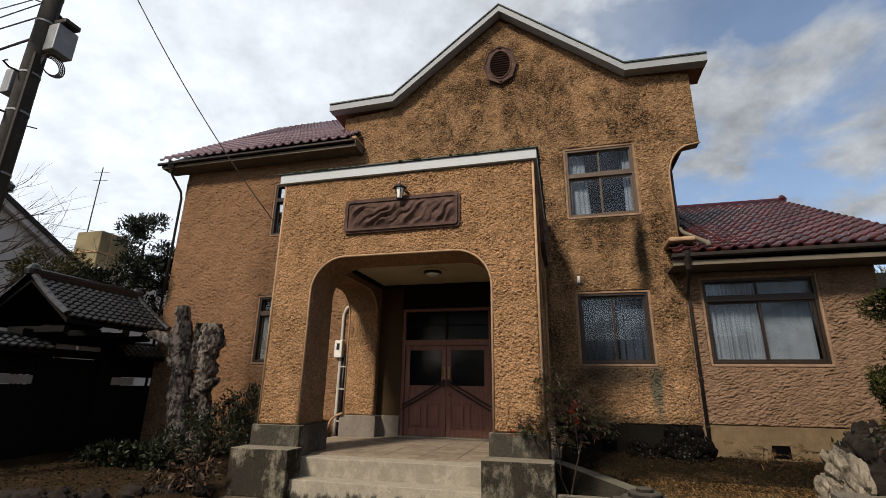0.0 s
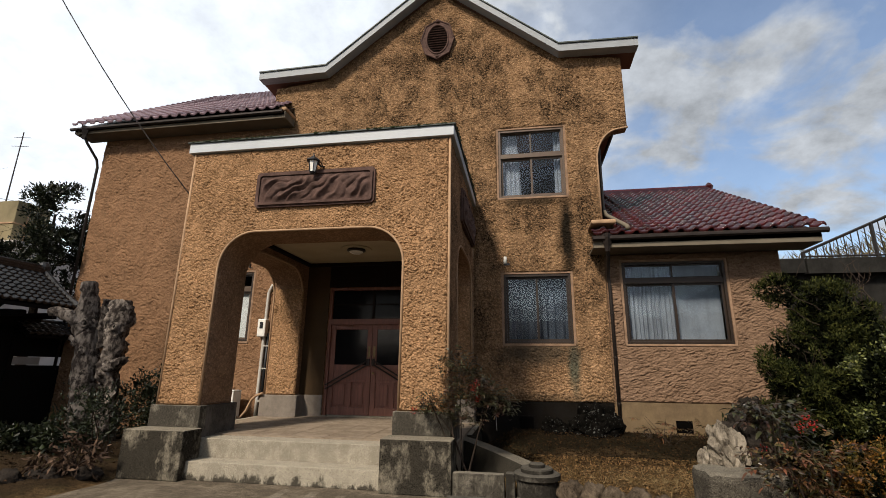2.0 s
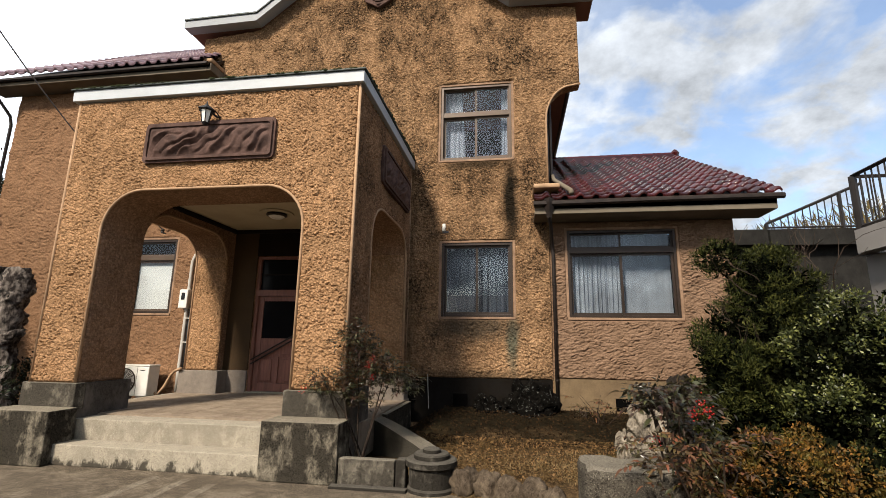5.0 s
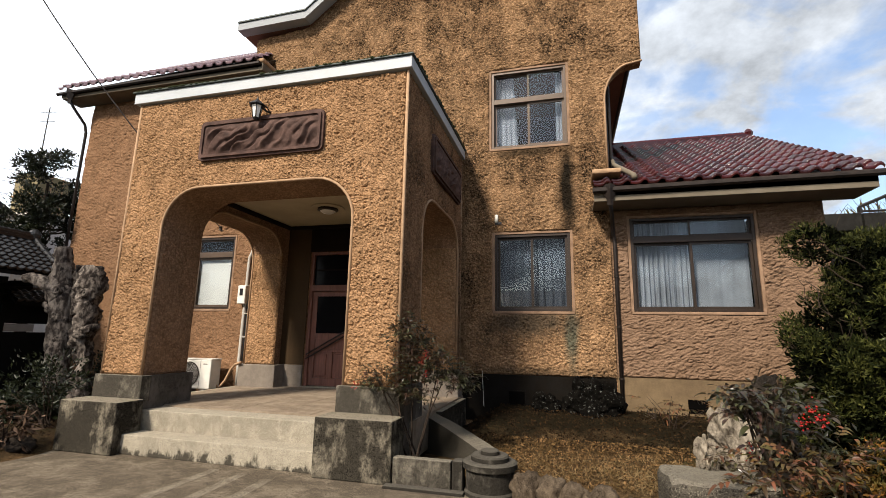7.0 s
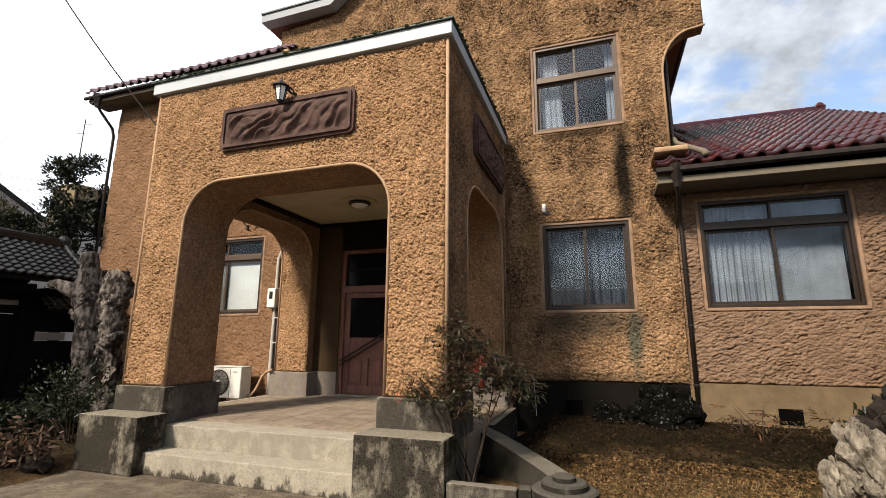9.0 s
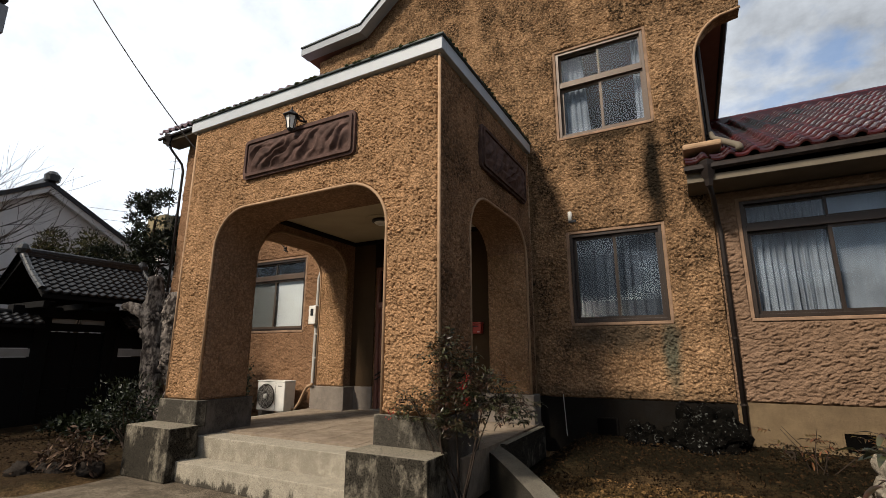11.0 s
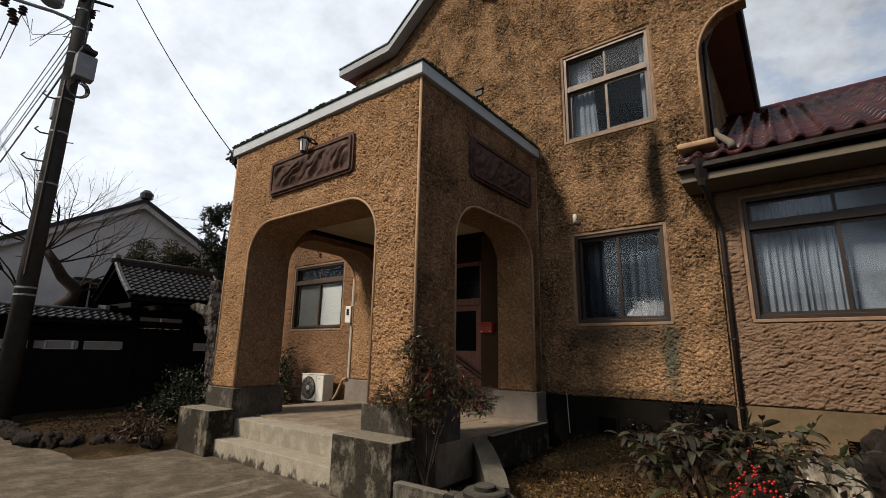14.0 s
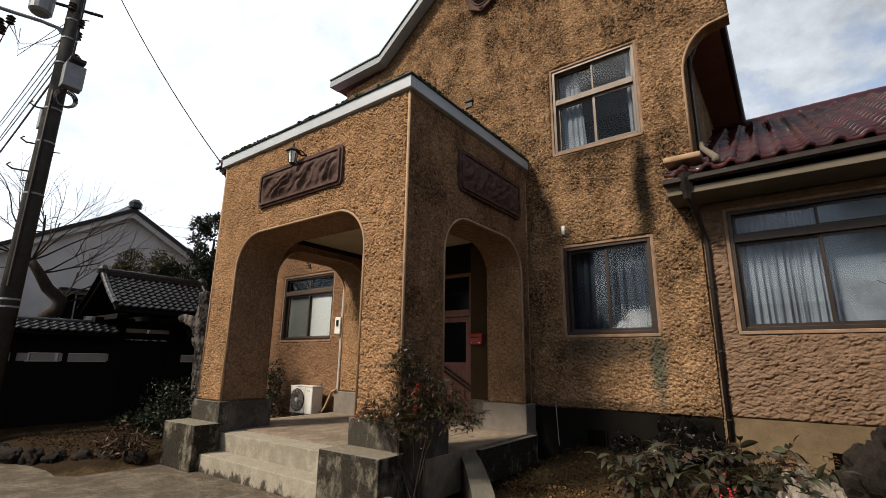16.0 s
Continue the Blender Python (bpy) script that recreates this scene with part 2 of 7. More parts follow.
        streak = s.noise(s.where(True, (1, 1, 0.55)), 6.5, 7, 0.7)
        reach = s.calc("ADD", s.span(xyz.outputs["Z"], drips[0], drips[1], 0.16, -0.12), streak)
        c = s.mix(s.span(reach, 0.55, 0.66, 0, 0.9), c, stain_col)
    s.colour(c)
    s.bump(mid, 0.4, 0.015)
    s.bump(coarse, 0.8, 0.008)
    return s.m


M_STONE = concrete("stained_granite", (0.20, 0.175, 0.132), 0.99, (0.006, 0.005, 0.004), 0.75, 0.395, washed_or_lit=0.06, salt=0.22)
M_GRANITE = concrete("black_speckled_granite", (0.18, 0.16, 0.126), 0.97, (0.013, 0.0105, 0.008), 0.95, 0.37, washed_or_lit=0.3)
M_GREYWHITE = plain("grey_weathered_paint", (0.25, 0.268, 0.285), 0.6, vary=0.15, scale=2.5, bump=0.15, world=True).m
M_BLOCK = concrete("speckled_granite", (0.17, 0.152, 0.12), 0.92, (0.012, 0.010, 0.008), 0.85, 0.41, washed_or_lit=0.15, salt=0.3)
# Stained risers under cleaner treads put the lit-tread contrast into colour.
M_STEP = concrete("pale_granite_step", (0.32, 0.285, 0.222), 0.55, (0.09, 0.076, 0.056), 0.5, 0.42, washed_or_lit=0.1)
M_STEP_LOW = concrete("stained_granite_step", (0.31, 0.275, 0.213), 0.3, (0.03, 0.026, 0.02), 0.5, 0.46, (0.02, 0.2), washed_or_lit=0.2)
M_FLOOR = concrete("porch_tile", (0.25, 0.2, 0.148), 0.5, (0.0666, 0.0444, 0.0296), 0.15)
M_PLINTH = concrete("beige_plinth", (0.15, 0.107, 0.062), 0.4, (0.0666, 0.0444, 0.0296), 0.1)
M_PLINTH_DARK = concrete("near_black_plinth", (0.0075, 0.006, 0.0045), 0.8, (0.00888, 0.00814, 0.0074), 0.3)
M_PILLARBASE = concrete("grey_render_base", (0.2, 0.17, 0.141), 0.25, (0.0592, 0.0518, 0.0444), 0.15)
# Darker copy of the base render, with the piers' shade in it.
M_CORE = concrete("shaded_grey_render", (0.12, 0.106, 0.092), 0.8, (0.022, 0.019, 0.016), 0.15, 0.42)
M_ASPHALT = concrete("worn_concrete_paving", (0.165, 0.135, 0.098), 0.9, (0.04, 0.031, 0.022), 1.0, 0.43, grain=34.0)
M_POLE = concrete("grey_brown_concrete_pole", (0.05, 0.047, 0.043), 0.6, (0.018, 0.017, 0.015), 0.3)
M_DARKCONC = concrete("dark_grey_concrete", (0.022, 0.021, 0.019), 0.7, (0.008, 0.0076, 0.007), 0.3)
M_WHITE = plain("weathered_white_paint", (0.385, 0.41, 0.43), 0.55, vary=0.12, scale=2.5, bump=0.15, world=True).m
M_COPING = plain("dark_copper_coping", (0.0333, 0.0444, 0.0385), 0.55, vary=0.4, world=True).m
M_TRIM = plain("ochre_render_trim", (0.36, 0.235, 0.142), 0.85, vary=0.25, grain=40, bump=0.4, world=True).m
M_BAND = plain("smooth_ochre_band", (0.25, 0.162, 0.106), 0.85, vary=0.35, scale=5, grain=50, bump=0.5, world=True).m
M_BRONZE = plain("brown_aluminium", (0.026, 0.0165, 0.011), 0.45, 0.2, 0.2, bump=0.05).m
M_LIGHTBRONZE = plain("pale_bronze_aluminium", (0.075, 0.05, 0.033), 0.45, 0.15, 0.15, bump=0.05).m
M_IRON = plain("dark_brown_iron", (0.0259, 0.0185, 0.0148), 0.5, 0.3, 0.4).m
M_PIPE = plain("brown_painted_pipe", (0.016, 0.0105, 0.008), 0.6, 0.0, 0.4).m
M_SOFFIT = plain("cream_soffit_board", (0.14, 0.118, 0.088), 0.8, vary=0.25, scale=2.0, world=True).m
M_SOFFIT_BROWN = plain("brown_soffit_board", (0.17, 0.088, 0.062), 0.8, vary=0.2, scale=2.0, world=True).m
M_PLASTER = plain("cream_smooth_plaster", (0.42, 0.35, 0.235), 0.85, vary=0.15, scale=1.5, grain=30, bump=0.2, world=True).m
# Ochre lowered far enough to carry the porch's inner shade.
M_DADO = plain("shaded_ochre_plaster", (0.0611, 0.0387, 0.0204), 0.85, vary=0.25, scale=1.5, grain=30, bump=0.2, world=True).m
# Serves dark mouldings and the surfaces coloured for shade above the door.
M_DARKPANEL = plain("dark_brown_panelling", (0.014, 0.009, 0.007), 0.8, vary=0.3, scale=3, grain=30, bump=0.2, world=True).m
M_WOODDOOR = plain("red_brown_painted_wood", (0.21, 0.09, 0.064), 0.5, vary=0.35, scale=3, grain=25, bump=0.25, stretch=(8, 8, 0.8)).m
M_PLAQUE = plain("dark_brown_cast_plaster", (0.092, 0.056, 0.046), 0.8, vary=0.55, scale=8, grain=40, bump=0.5, world=True).m
M_BLACKWOOD = plain("charred_black_wood", (0.0045, 0.004, 0.0036), 0.92, vary=0.4, scale=4, grain=40, bump=0.4, world=True, spec=0.15).m
M_WHITEPL = plain("grey_white_plaster", (0.311, 0.296, 0.274), 0.9, vary=0.2, scale=2, bump=0.2, world=True).m
M_HOUSEPL = plain("pale_lime_plaster", (0.62, 0.575, 0.54), 0.9, vary=0.15, scale=1.2, bump=0.2, world=True).m
# The rooms' dimness is put into this dark colour.
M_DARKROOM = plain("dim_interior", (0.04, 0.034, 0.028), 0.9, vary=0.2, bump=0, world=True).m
M_SOIL = Shader("leafy_soil", 0.95, 0, 0.03)
_at = M_SOIL.where(True)
_a, _b, _c = M_SOIL.noise(_at, 0.9, 6, 0.6), M_SOIL.noise(_at, 14, 6, 0.7), M_SOIL.noise(_at, 60, 4, 0.7)
_col = M_SOIL.mix(M_SOIL.span(_b, 0.3, 0.7), (0.014, 0.009, 0.0055), (0.12, 0.076, 0.037))
_col = M_SOIL.mix(M_SOIL.span(_c, 0.5, 0.7), _col, (0.2, 0.13, 0.062))
_col = M_SOIL.mix(M_SOIL.span(_a, 0.5, 0.68, 0, 0.7), _col, (0.037, 0.0385, 0.0148))
_xyz = M_SOIL.node("ShaderNodeSeparateXYZ")
M_SOIL.link(_at, _xyz.inputs[0])
# Soil darkens toward the house, where porch shade is painted in.
_wall_shade = M_SOIL.calc("ADD", M_SOIL.span(_xyz.outputs["Y"], 6.9, 9.2, -0.25, 0.22), M_SOIL.noise(_at, 1.2, 7, 0.7))
_col = M_SOIL.mix(M_SOIL.span(_wall_shade, 0.42, 0.66, 0, 0.92), _col, (0.008, 0.007, 0.004))
# The left bed's deep shade is painted in as well.
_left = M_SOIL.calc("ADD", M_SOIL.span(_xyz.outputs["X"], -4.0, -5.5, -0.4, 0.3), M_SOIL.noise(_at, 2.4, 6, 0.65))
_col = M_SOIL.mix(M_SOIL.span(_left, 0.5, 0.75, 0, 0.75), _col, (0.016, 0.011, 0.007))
M_SOIL.colour(_col)
M_SOIL.bump(_b, 0.8, 0.05)
M_SOIL.bump(_c, 0.8, 0.015)
M_SOIL = M_SOIL.m


def tile_mat(name, a, b, rough, spec=0.5):
    s = Shader(name, rough, 0, spec)
    oi = s.node("ShaderNodeObjectInfo")
    at = s.where(False)
    n = s.noise(at, 14, 5)
    c = s.mix(oi.outputs["Random"], a, b)
    c = s.mix(s.span(n, 0.45, 0.75, 0, 0.5), c, tuple(x * 0.4 for x in a))
    s.colour(c)
    s.link(s.span(n, 0.3, 0.7, max(0.05, rough - 0.06), rough + 0.06), s.p.inputs["Roughness"])
    s.bump(n, 0.1, 0.003)
    return s.m


M_REDTILE = tile_mat("glazed_red_brown_tile", (0.018, 0.0026, 0.003), (0.048, 0.0055, 0.006), 0.12, 0.45)
M_LEFTTILE = tile_mat("dull_plum_tile", (0.12, 0.075, 0.09), (0.175, 0.11, 0.13), 0.42)
M_GREYTILE = tile_mat("smoked_grey_tile", (0.008, 0.0083, 0.009), (0.022, 0.0226, 0.024), 0.36, 0.4)

_g = Shader("window_glass", 0.03, 0, 0.5)
_tr = _g.node("ShaderNodeBsdfTransparent", Color=(0.78, 0.82, 0.84, 1))
_gl = _g.node("ShaderNodeBsdfGlossy", Roughness=0.015, Color=(0.9, 0.95, 1.0, 1))
_fr = _g.node("ShaderNodeLayerWeight", Blend=0.5)
_mx = _g.node("ShaderNodeMixShader")
_g.link(_g.calc("ADD", _g.calc("MULTIPLY", _g.calc("POWER", _fr.outputs["Facing"], 5.0), 0.9), 0.03), _mx.inputs[0])
_g.link(_tr.outputs[0], _mx.inputs[1])
_g.link(_gl.outputs[0], _mx.inputs[2])
_g.link(_mx.outputs[0], _g.t.nodes["Material Output"].inputs["Surface"])
M_GLASS = _g.m
M_VOID = plain("unlit_hollow", (0.0025, 0.0022, 0.002), 0.95, vary=0.2, bump=0, spec=0.02).m
M_DOORGLASS = plain("dark_smoked_glass", (0.006, 0.006, 0.007), 0.12, vary=0.1, bump=0, spec=0.06).m


# ---- mesh helpers ----
def root_at(parent):
    p = Vector((0, 0, 0))
    while parent is not None:
        p = p + parent.location
        parent = parent.parent
    return p


def mesh_of(name, bm, material, smooth=False):
    me = bpy.data.meshes.new(name)
    bm.normal_update()
    bm.to_mesh(me)
    bm.free()
    me.materials.append(material)
    if smooth:
        me.polygons.foreach_set("use_smooth", [True] * len(me.polygons))
    return me


def part(name, bm, material, parent, label="", smooth=False):
    """One mesh, given in world coordinates, as a part under its thing."""
    bmesh.ops.translate(bm, verts=bm.verts, vec=-root_at(parent))
    ob = new(name, mesh_of(name, bm, material, smooth))
    ob.parent = parent
    return tagged(ob, label)


def thing(name, at, label, category, group="", kind=""):
    ob = new(name)
    ob.location = at
    ob.empty_display_size = 0.2
    return tagged(ob, label, category, group, kind)


def single(name, bm, material, label="", category="", kind="", group="", smooth=False, at=(0, 0, 0)):
    bmesh.ops.translate(bm, verts=bm.verts, vec=-Vector(at))
    ob = new(name, mesh_of(name, bm, material, smooth))
    ob.location = at
    return tagged(ob, label, category, group, kind)


def box(bm, x0, x1, y0, y1, z0, z1, bevel=0.0, m=None):
    vs = [bm.verts.new((x, y, z)) for z in (z0, z1) for y in (y0, y1) for x in (x0, x1)]
    fs = [bm.faces.new([vs[i] for i in q]) for q in ((0, 2, 3, 1), (4, 5, 7, 6), (0, 1, 5, 4), (2, 6, 7, 3), (0, 4, 6, 2), (1, 3, 7, 5))]
    if bevel > 0:
        es = list({e for f in fs for e in f.edges})
        r = bmesh.ops.bevel(bm, geom=es, offset=bevel, segments=2, profile=0.5, affect="EDGES")
        vs = list({v for f in r["faces"] for v in f.verts} | {v for v in vs if v.is_valid})
    if m is not None:
        bmesh.ops.transform(bm, matrix=m, verts=[v for v in vs if v.is_valid])
    return bm


def boxes(*args, bevel=0.0):
    bm = bmesh.new()
    for a in args:
        box(bm, *a, bevel=bevel)
    return bm


def prism(bm, loops, a, b, axis="y"):
    """A plate between a and b on the axis, of a 2D outline (first loop) with holes (the others)."""
    from mathutils import geometry
    def at(p, d):
        return (p[0], d, p[1]) if axis == "y" else ((d, p[0], p[1]) if axis == "x" else (p[0], p[1], d))
    flat = [p for lp in loops for p in lp]
    tris = geometry.tessellate_polygon([[Vector((p[0], p[1], 0)) for p in lp] for lp in loops])
    va = [bm.verts.new(at(p, a)) for p in flat]
    vb = [bm.verts.new(at(p, b)) for p in flat]
    fs = []
    for t in tris:
        for vv, order in ((va, t), (vb, t[::-1])):
            try:
                fs.append(bm.faces.new([vv[i] for i in order]))
            except ValueError:
                pass
    k = 0
    for lp in loops:
        n = len(lp)
        for i in range(n):
            j = (i + 1) % n
            fs.append(bm.faces.new((va[k + i], va[k + j], vb[k + j], vb[k + i])))
        k += n
    bmesh.ops.recalc_face_normals(bm, faces=fs)
    return bm


def rect(x0, x1, z0, z1):
    return [(x0, z0), (x1, z0), (x1, z1), (x0, z1)]


def arch(x0, x1, z0, z1, r, n=8):
    pts = [(x0, z0), (x1, z0)]
    pts += [(x1 - r + r * math.cos(a), z1 - r + r * math.sin(a)) for a in [math.pi / 2 * i / n for i in range(n + 1)]]
    pts += [(x0 + r + r * math.cos(a), z1 - r + r * math.sin(a)) for a in [math.pi / 2 + math.pi / 2 * i / n for i in range(n + 1)]]
    return pts


def tube(bm, pts, r, n=8, cap=True):
    """A round tube along points, radius a number or one a point."""
    pts = [Vector(p) for p in pts]
    rs = r if isinstance(r, (list, tuple)) else [r] * len(pts)
    rings = []
    up = Vector((0.13, 0.31, 0.94)).normalized()
    side = None
    for i, p in enumerate(pts):
        d = (pts[min(i + 1, len(pts) - 1)] - pts[max(i - 1, 0)]).normalized()
        if side is None:
            side = d.cross(up if abs(d.dot(up)) < 0.95 else Vector((1, 0, 0))).normalized()
        else:
            side = (side - d * side.dot(d)).normalized()
        o = d.cross(side)
        rings.append([bm.verts.new(p + (side * math.cos(2 * math.pi * k / n) + o * math.sin(2 * math.pi * k / n)) * rs[i]) for k in range(n)])
    for a, b in zip(rings, rings[1:]):
        for k in range(n):
            bm.faces.new((a[k], a[(k + 1) % n], b[(k + 1) % n], b[k]))
    if cap:
        bm.faces.new(rings[0][::-1])
        bm.faces.new(rings[-1])
    return bm


def lathe(bm, profile, centre, n=20):
    """A turned body: profile of (radius, z) round an upright axis."""
    rings = []
    for r, z in profile:
        rings.append([bm.verts.new((centre[0] + r * math.cos(2 * math.pi * k / n), centre[1] + r * math.sin(2 * math.pi * k / n), centre[2] + z)) for k in range(n)])
    for a, b in zip(rings, rings[1:]):
        for k in range(n):
            bm.faces.new((a[k], a[(k + 1) % n], b[(k + 1) % n], b[k]))
    bm.faces.new(rings[0][::-1])
    bm.faces.new(rings[-1])
    return bm


# ---- the building: walls ----
FRONT, MAIN = 7.06, 10.43      # faces of porch front and of the main front
PX0, PX1 = -4.88, -0.34        # porch sides
OX0, OX1 = -4.16, -1.03        # porch front opening
FLOOR = 0.52

def gable_outline():
    right = [(2.5, 0.0), (2.5, 6.15)]
    right += [(2.5 + 0.55 * (1 - math.cos(a)), 6.15 + 0.75 * math.sin(a)) for a in [math.pi / 2 * i / 8 for i in range(1, 9)]]
    right += [(3.22, 6.93), (3.22, 8.75), (1.82, 8.88)]
    left = [(-1.18 * 2 - x, z) for x, z in reversed(right)]
    return right + [(-1.18, 11.2)] + left


W1, W2, W3 = (0.36, 1.78, 2.09, 3.57), (0.30, 1.80, 5.36, 7.06), (2.84, 4.84, 2.09, 3.78)
W4, W5 = (-7.59, -5.62, 2.12, 3.76), (-7.52, -5.62, 5.48, 6.95)
DOOR = (-3.65, -1.55, FLOOR, 3.35)

bm = prism(bmesh.new(), [gable_outline(), rect(*W1), rect(*W2), rect(*DOOR)], MAIN, MAIN + 0.24)
single("wall_main", bm, M_GABLE, "weathered ochre roughcast gable front with dark rain stains", "wall", "structure")
bm = prism(bmesh.new(), [rect(-10.6, -4.86, 0.0, 7.75), rect(*W4), rect(*W5)], MAIN + 0.003, MAIN + 0.22)
single("wall_left_wing", bm, M_LEFT, "brown ochre roughcast wall of the two-storey wing", "wall", "structure")
bm = prism(bmesh.new(), [rect(2.5, 5.88, 0.0, 4.3), rect(*W3)], MAIN + 0.003, MAIN + 0.22)
single("wall_right_wing", bm, M_RIGHT, "tan roughcast wall of the single-storey wing", "wall", "structure")
# plain walls that close the building behind its front
single("wall_left_end", boxes((-10.6, -10.38, MAIN + 0.22, 18, 0, 7.75)), M_LEFT, "brown roughcast end wall of the wing", "wall", "structure")
single("wall_right_end", boxes((5.66, 5.88, MAIN + 0.22, 15.6, 0, 4.3)), M_RIGHT, "tan roughcast end wall", "wall", "structure")
single("wall_back", boxes((-10.6, 5.88, 18.0, 18.2, 0, 7.0)), M_LEFT, "roughcast back wall", "wall", "structure")
single("wall_main_side", boxes((2.28, 2.497, MAIN + 0.24, 18, 0, 7.25)), M_GABLE, "ochre roughcast side wall of the main block", "wall", "structure")
single("wall_main_side_left", boxes((-4.86, -4.64, MAIN + 0.24, 18, 0, 7.25)), M_GABLE, "roughcast side wall of the main block", "wall", "structure")
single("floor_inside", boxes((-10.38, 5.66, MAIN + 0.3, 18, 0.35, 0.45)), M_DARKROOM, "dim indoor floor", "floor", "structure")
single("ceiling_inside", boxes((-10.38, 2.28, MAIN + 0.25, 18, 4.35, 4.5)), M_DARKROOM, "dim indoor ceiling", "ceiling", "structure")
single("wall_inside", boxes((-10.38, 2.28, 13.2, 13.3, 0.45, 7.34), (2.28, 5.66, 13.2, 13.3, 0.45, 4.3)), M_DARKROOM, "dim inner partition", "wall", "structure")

# porch: three walls with rounded openings
bm = bmesh.new()
out = [(PX0, 0.62), (OX0, 0.62)] + list(reversed(arch(OX0, OX1, 0.62, 3.71, 0.6)[2:])) + [(OX1, 0.62), (PX1, 0.62), (PX1, 5.2), (PX0, 5.2)]
prism(bm, [out], FRONT, 7.85)
single("wall_porch_front", bm, M_REVEAL, "bright ochre roughcast porch front with a round-cornered opening", "wall", "structure")
for nm, a, b in (("wall_porch_right", PX1 - 0.003, PX1 - 0.68), ("wall_porch_left", PX0 + 0.003, PX0 + 0.68)):
    bm = bmesh.new()
    ar = arch(7.85, 10.15, 0.62, 3.71, 0.6)[2:]
    out = [(7.847, 5.2), (7.847, 3.11)] + list(reversed(ar)) + [(10.15, 0.62), (MAIN - 0.003, 0.62), (MAIN - 0.003, 5.2)]
    prism(bm, [out], a, b, "x")
    single(nm, bm, M_REVEAL, "ochre roughcast porch side with a round-cornered opening", "wall", "structure")
single("ceiling_porch", boxes((PX0 + 0.7, PX1 - 0.7, 7.852, MAIN - 0.01, 3.92, 4.0)), M_PLASTER, "cream plaster porch ceiling", "ceiling", "structure")
for a in ((PX0 + 0.682, PX0 + 0.76, 7.856, MAIN - 0.04, 3.84, 3.916), (PX1 - 0.76, PX1 - 0.682, 7.856, MAIN - 0.04, 3.84, 3.916), (PX0 + 0.762, PX1 - 0.762, MAIN - 0.12, MAIN - 0.04, 3.84, 3.916)):
    single("trim_ceiling", boxes(a, bevel=0.012), M_DARKPANEL, "dark stained moulding round the porch ceiling", "trim", "structure")
single("roof_porch", boxes((PX0 + 0.02, PX1 - 0.02, FRONT + 0.02, MAIN - 0.01, 5.2, 5.35)), M_COPING, "flat porch roof slab", "roof", "structure")


def cornice():
    c = thing("cornice", (-2.61, FRONT, 5.2), "white painted cornice with a dark coping round the porch top", "cornice", kind="structure")
    for e, z0, z1, nm, mt, lab in ((0.09, 5.18, 5.352, "fascia", M_WHITE, ""), (0.12, 5.354, 5.378, "coping", M_COPING, "dark metal coping")):
        for a in ((PX0 - e, PX1 + e, FRONT - e, FRONT + 0.02, z0, z1), (PX1 - 0.02, PX1 + e, FRONT + 0.022, MAIN - 0.004, z0, z1), (PX0 - e, PX0 + 0.02, FRONT + 0.022, MAIN - 0.004, z0, z1)):
            part(nm, boxes(a, bevel=0.006), mt, c, lab)


cornice()


def gable_trim():
    """White bargeboards that follow the gable: flat shoulder, slope, slope, flat shoulder."""
    c = thing("gable_trim", (-1.18, 10.2, 9.0), "white painted bargeboards with dark edge flashing on the gable", "trim", kind="structure")
    top = [(-5.92, 9.07), (-4.07, 9.10), (-1.17, 11.45), (1.78, 9.05), (3.56, 9.0)]
    for (xa, za), (xb, zb) in zip(top, top[1:]):
        part("bargeboard", prism(bmesh.new(), [[(xa, za - 0.19), (xb, zb - 0.19), (xb, zb), (xa, za)]], 10.08, 10.34), M_GREYWHITE, c)
        part("flashing", prism(bmesh.new(), [[(xa, za + 0.002), (xb, zb + 0.002), (xb, zb + 0.035), (xa, za + 0.035)]], 10.05, 11.2), M_COPING, c, "dark metal flashing")
        part("soffit", prism(bmesh.new(), [[(xa, za - 0.17), (xb, zb - 0.17), (xb, zb - 0.02), (xa, za - 0.02)]], 10.342, 11.0), M_SOFFIT_BROWN, c, "brown soffit")


gable_trim()
# main block roof behind the gable, with its eaves
bm = prism(bmesh.new(), [[(-5.4, 7.42), (-1.17, 10.6), (3.05, 7.42), (3.05, 7.3), (2.3, 7.26), (2.3, 7.35), (-4.6, 7.35), (-4.6, 7.26), (-5.4, 7.3)]], MAIN + 0.245, 18.2)
single("roof_main", bm, M_SOFFIT_BROWN, "brown boarded roof block behind the gable", "roof", "structure")

g = thing("eaves_gutter", (3.1, 11, 7.3), "dark metal gutter and pipe on the main block's eaves", "gutter", kind="structure")
bm = bmesh.new()
tube(bm, [(3.1, MAIN + 0.3, 7.36), (3.1, 18.0, 7.34)], 0.06, 8)
part("gutter", bm, M_IRON, g)
bm = bmesh.new()
tube(bm, [(3.06, MAIN + 0.6, 7.3), (2.72, MAIN + 0.6, 7.1), (2.56, MAIN + 0.55, 6.7), (2.56, MAIN + 0.5, 4.85)], 0.04, 8)
part("pipe", bm, M_PIPE, g)

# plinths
single("plinth_main", boxes((-0.33, 2.48, MAIN - 0.02, MAIN - 0.001, 0.1, 0.93)), M_PLINTH_DARK, "near-black concrete plinth of the main block", "plinth", "structure")
single("plinth_right", boxes((2.5, 5.92, MAIN - 0.035, MAIN - 0.002, 0.1, 0.96)), M_PLINTH, "beige rendered plinth of the right wing", "plinth", "structure")

# porch floor and steps
single("porch_floor", boxes((PX0 - 0.05, PX1 + 0.1, 7.42, 10.9, 0.05, FLOOR)), M_FLOOR, "brown worn porch floor slab", "floor", "structure")
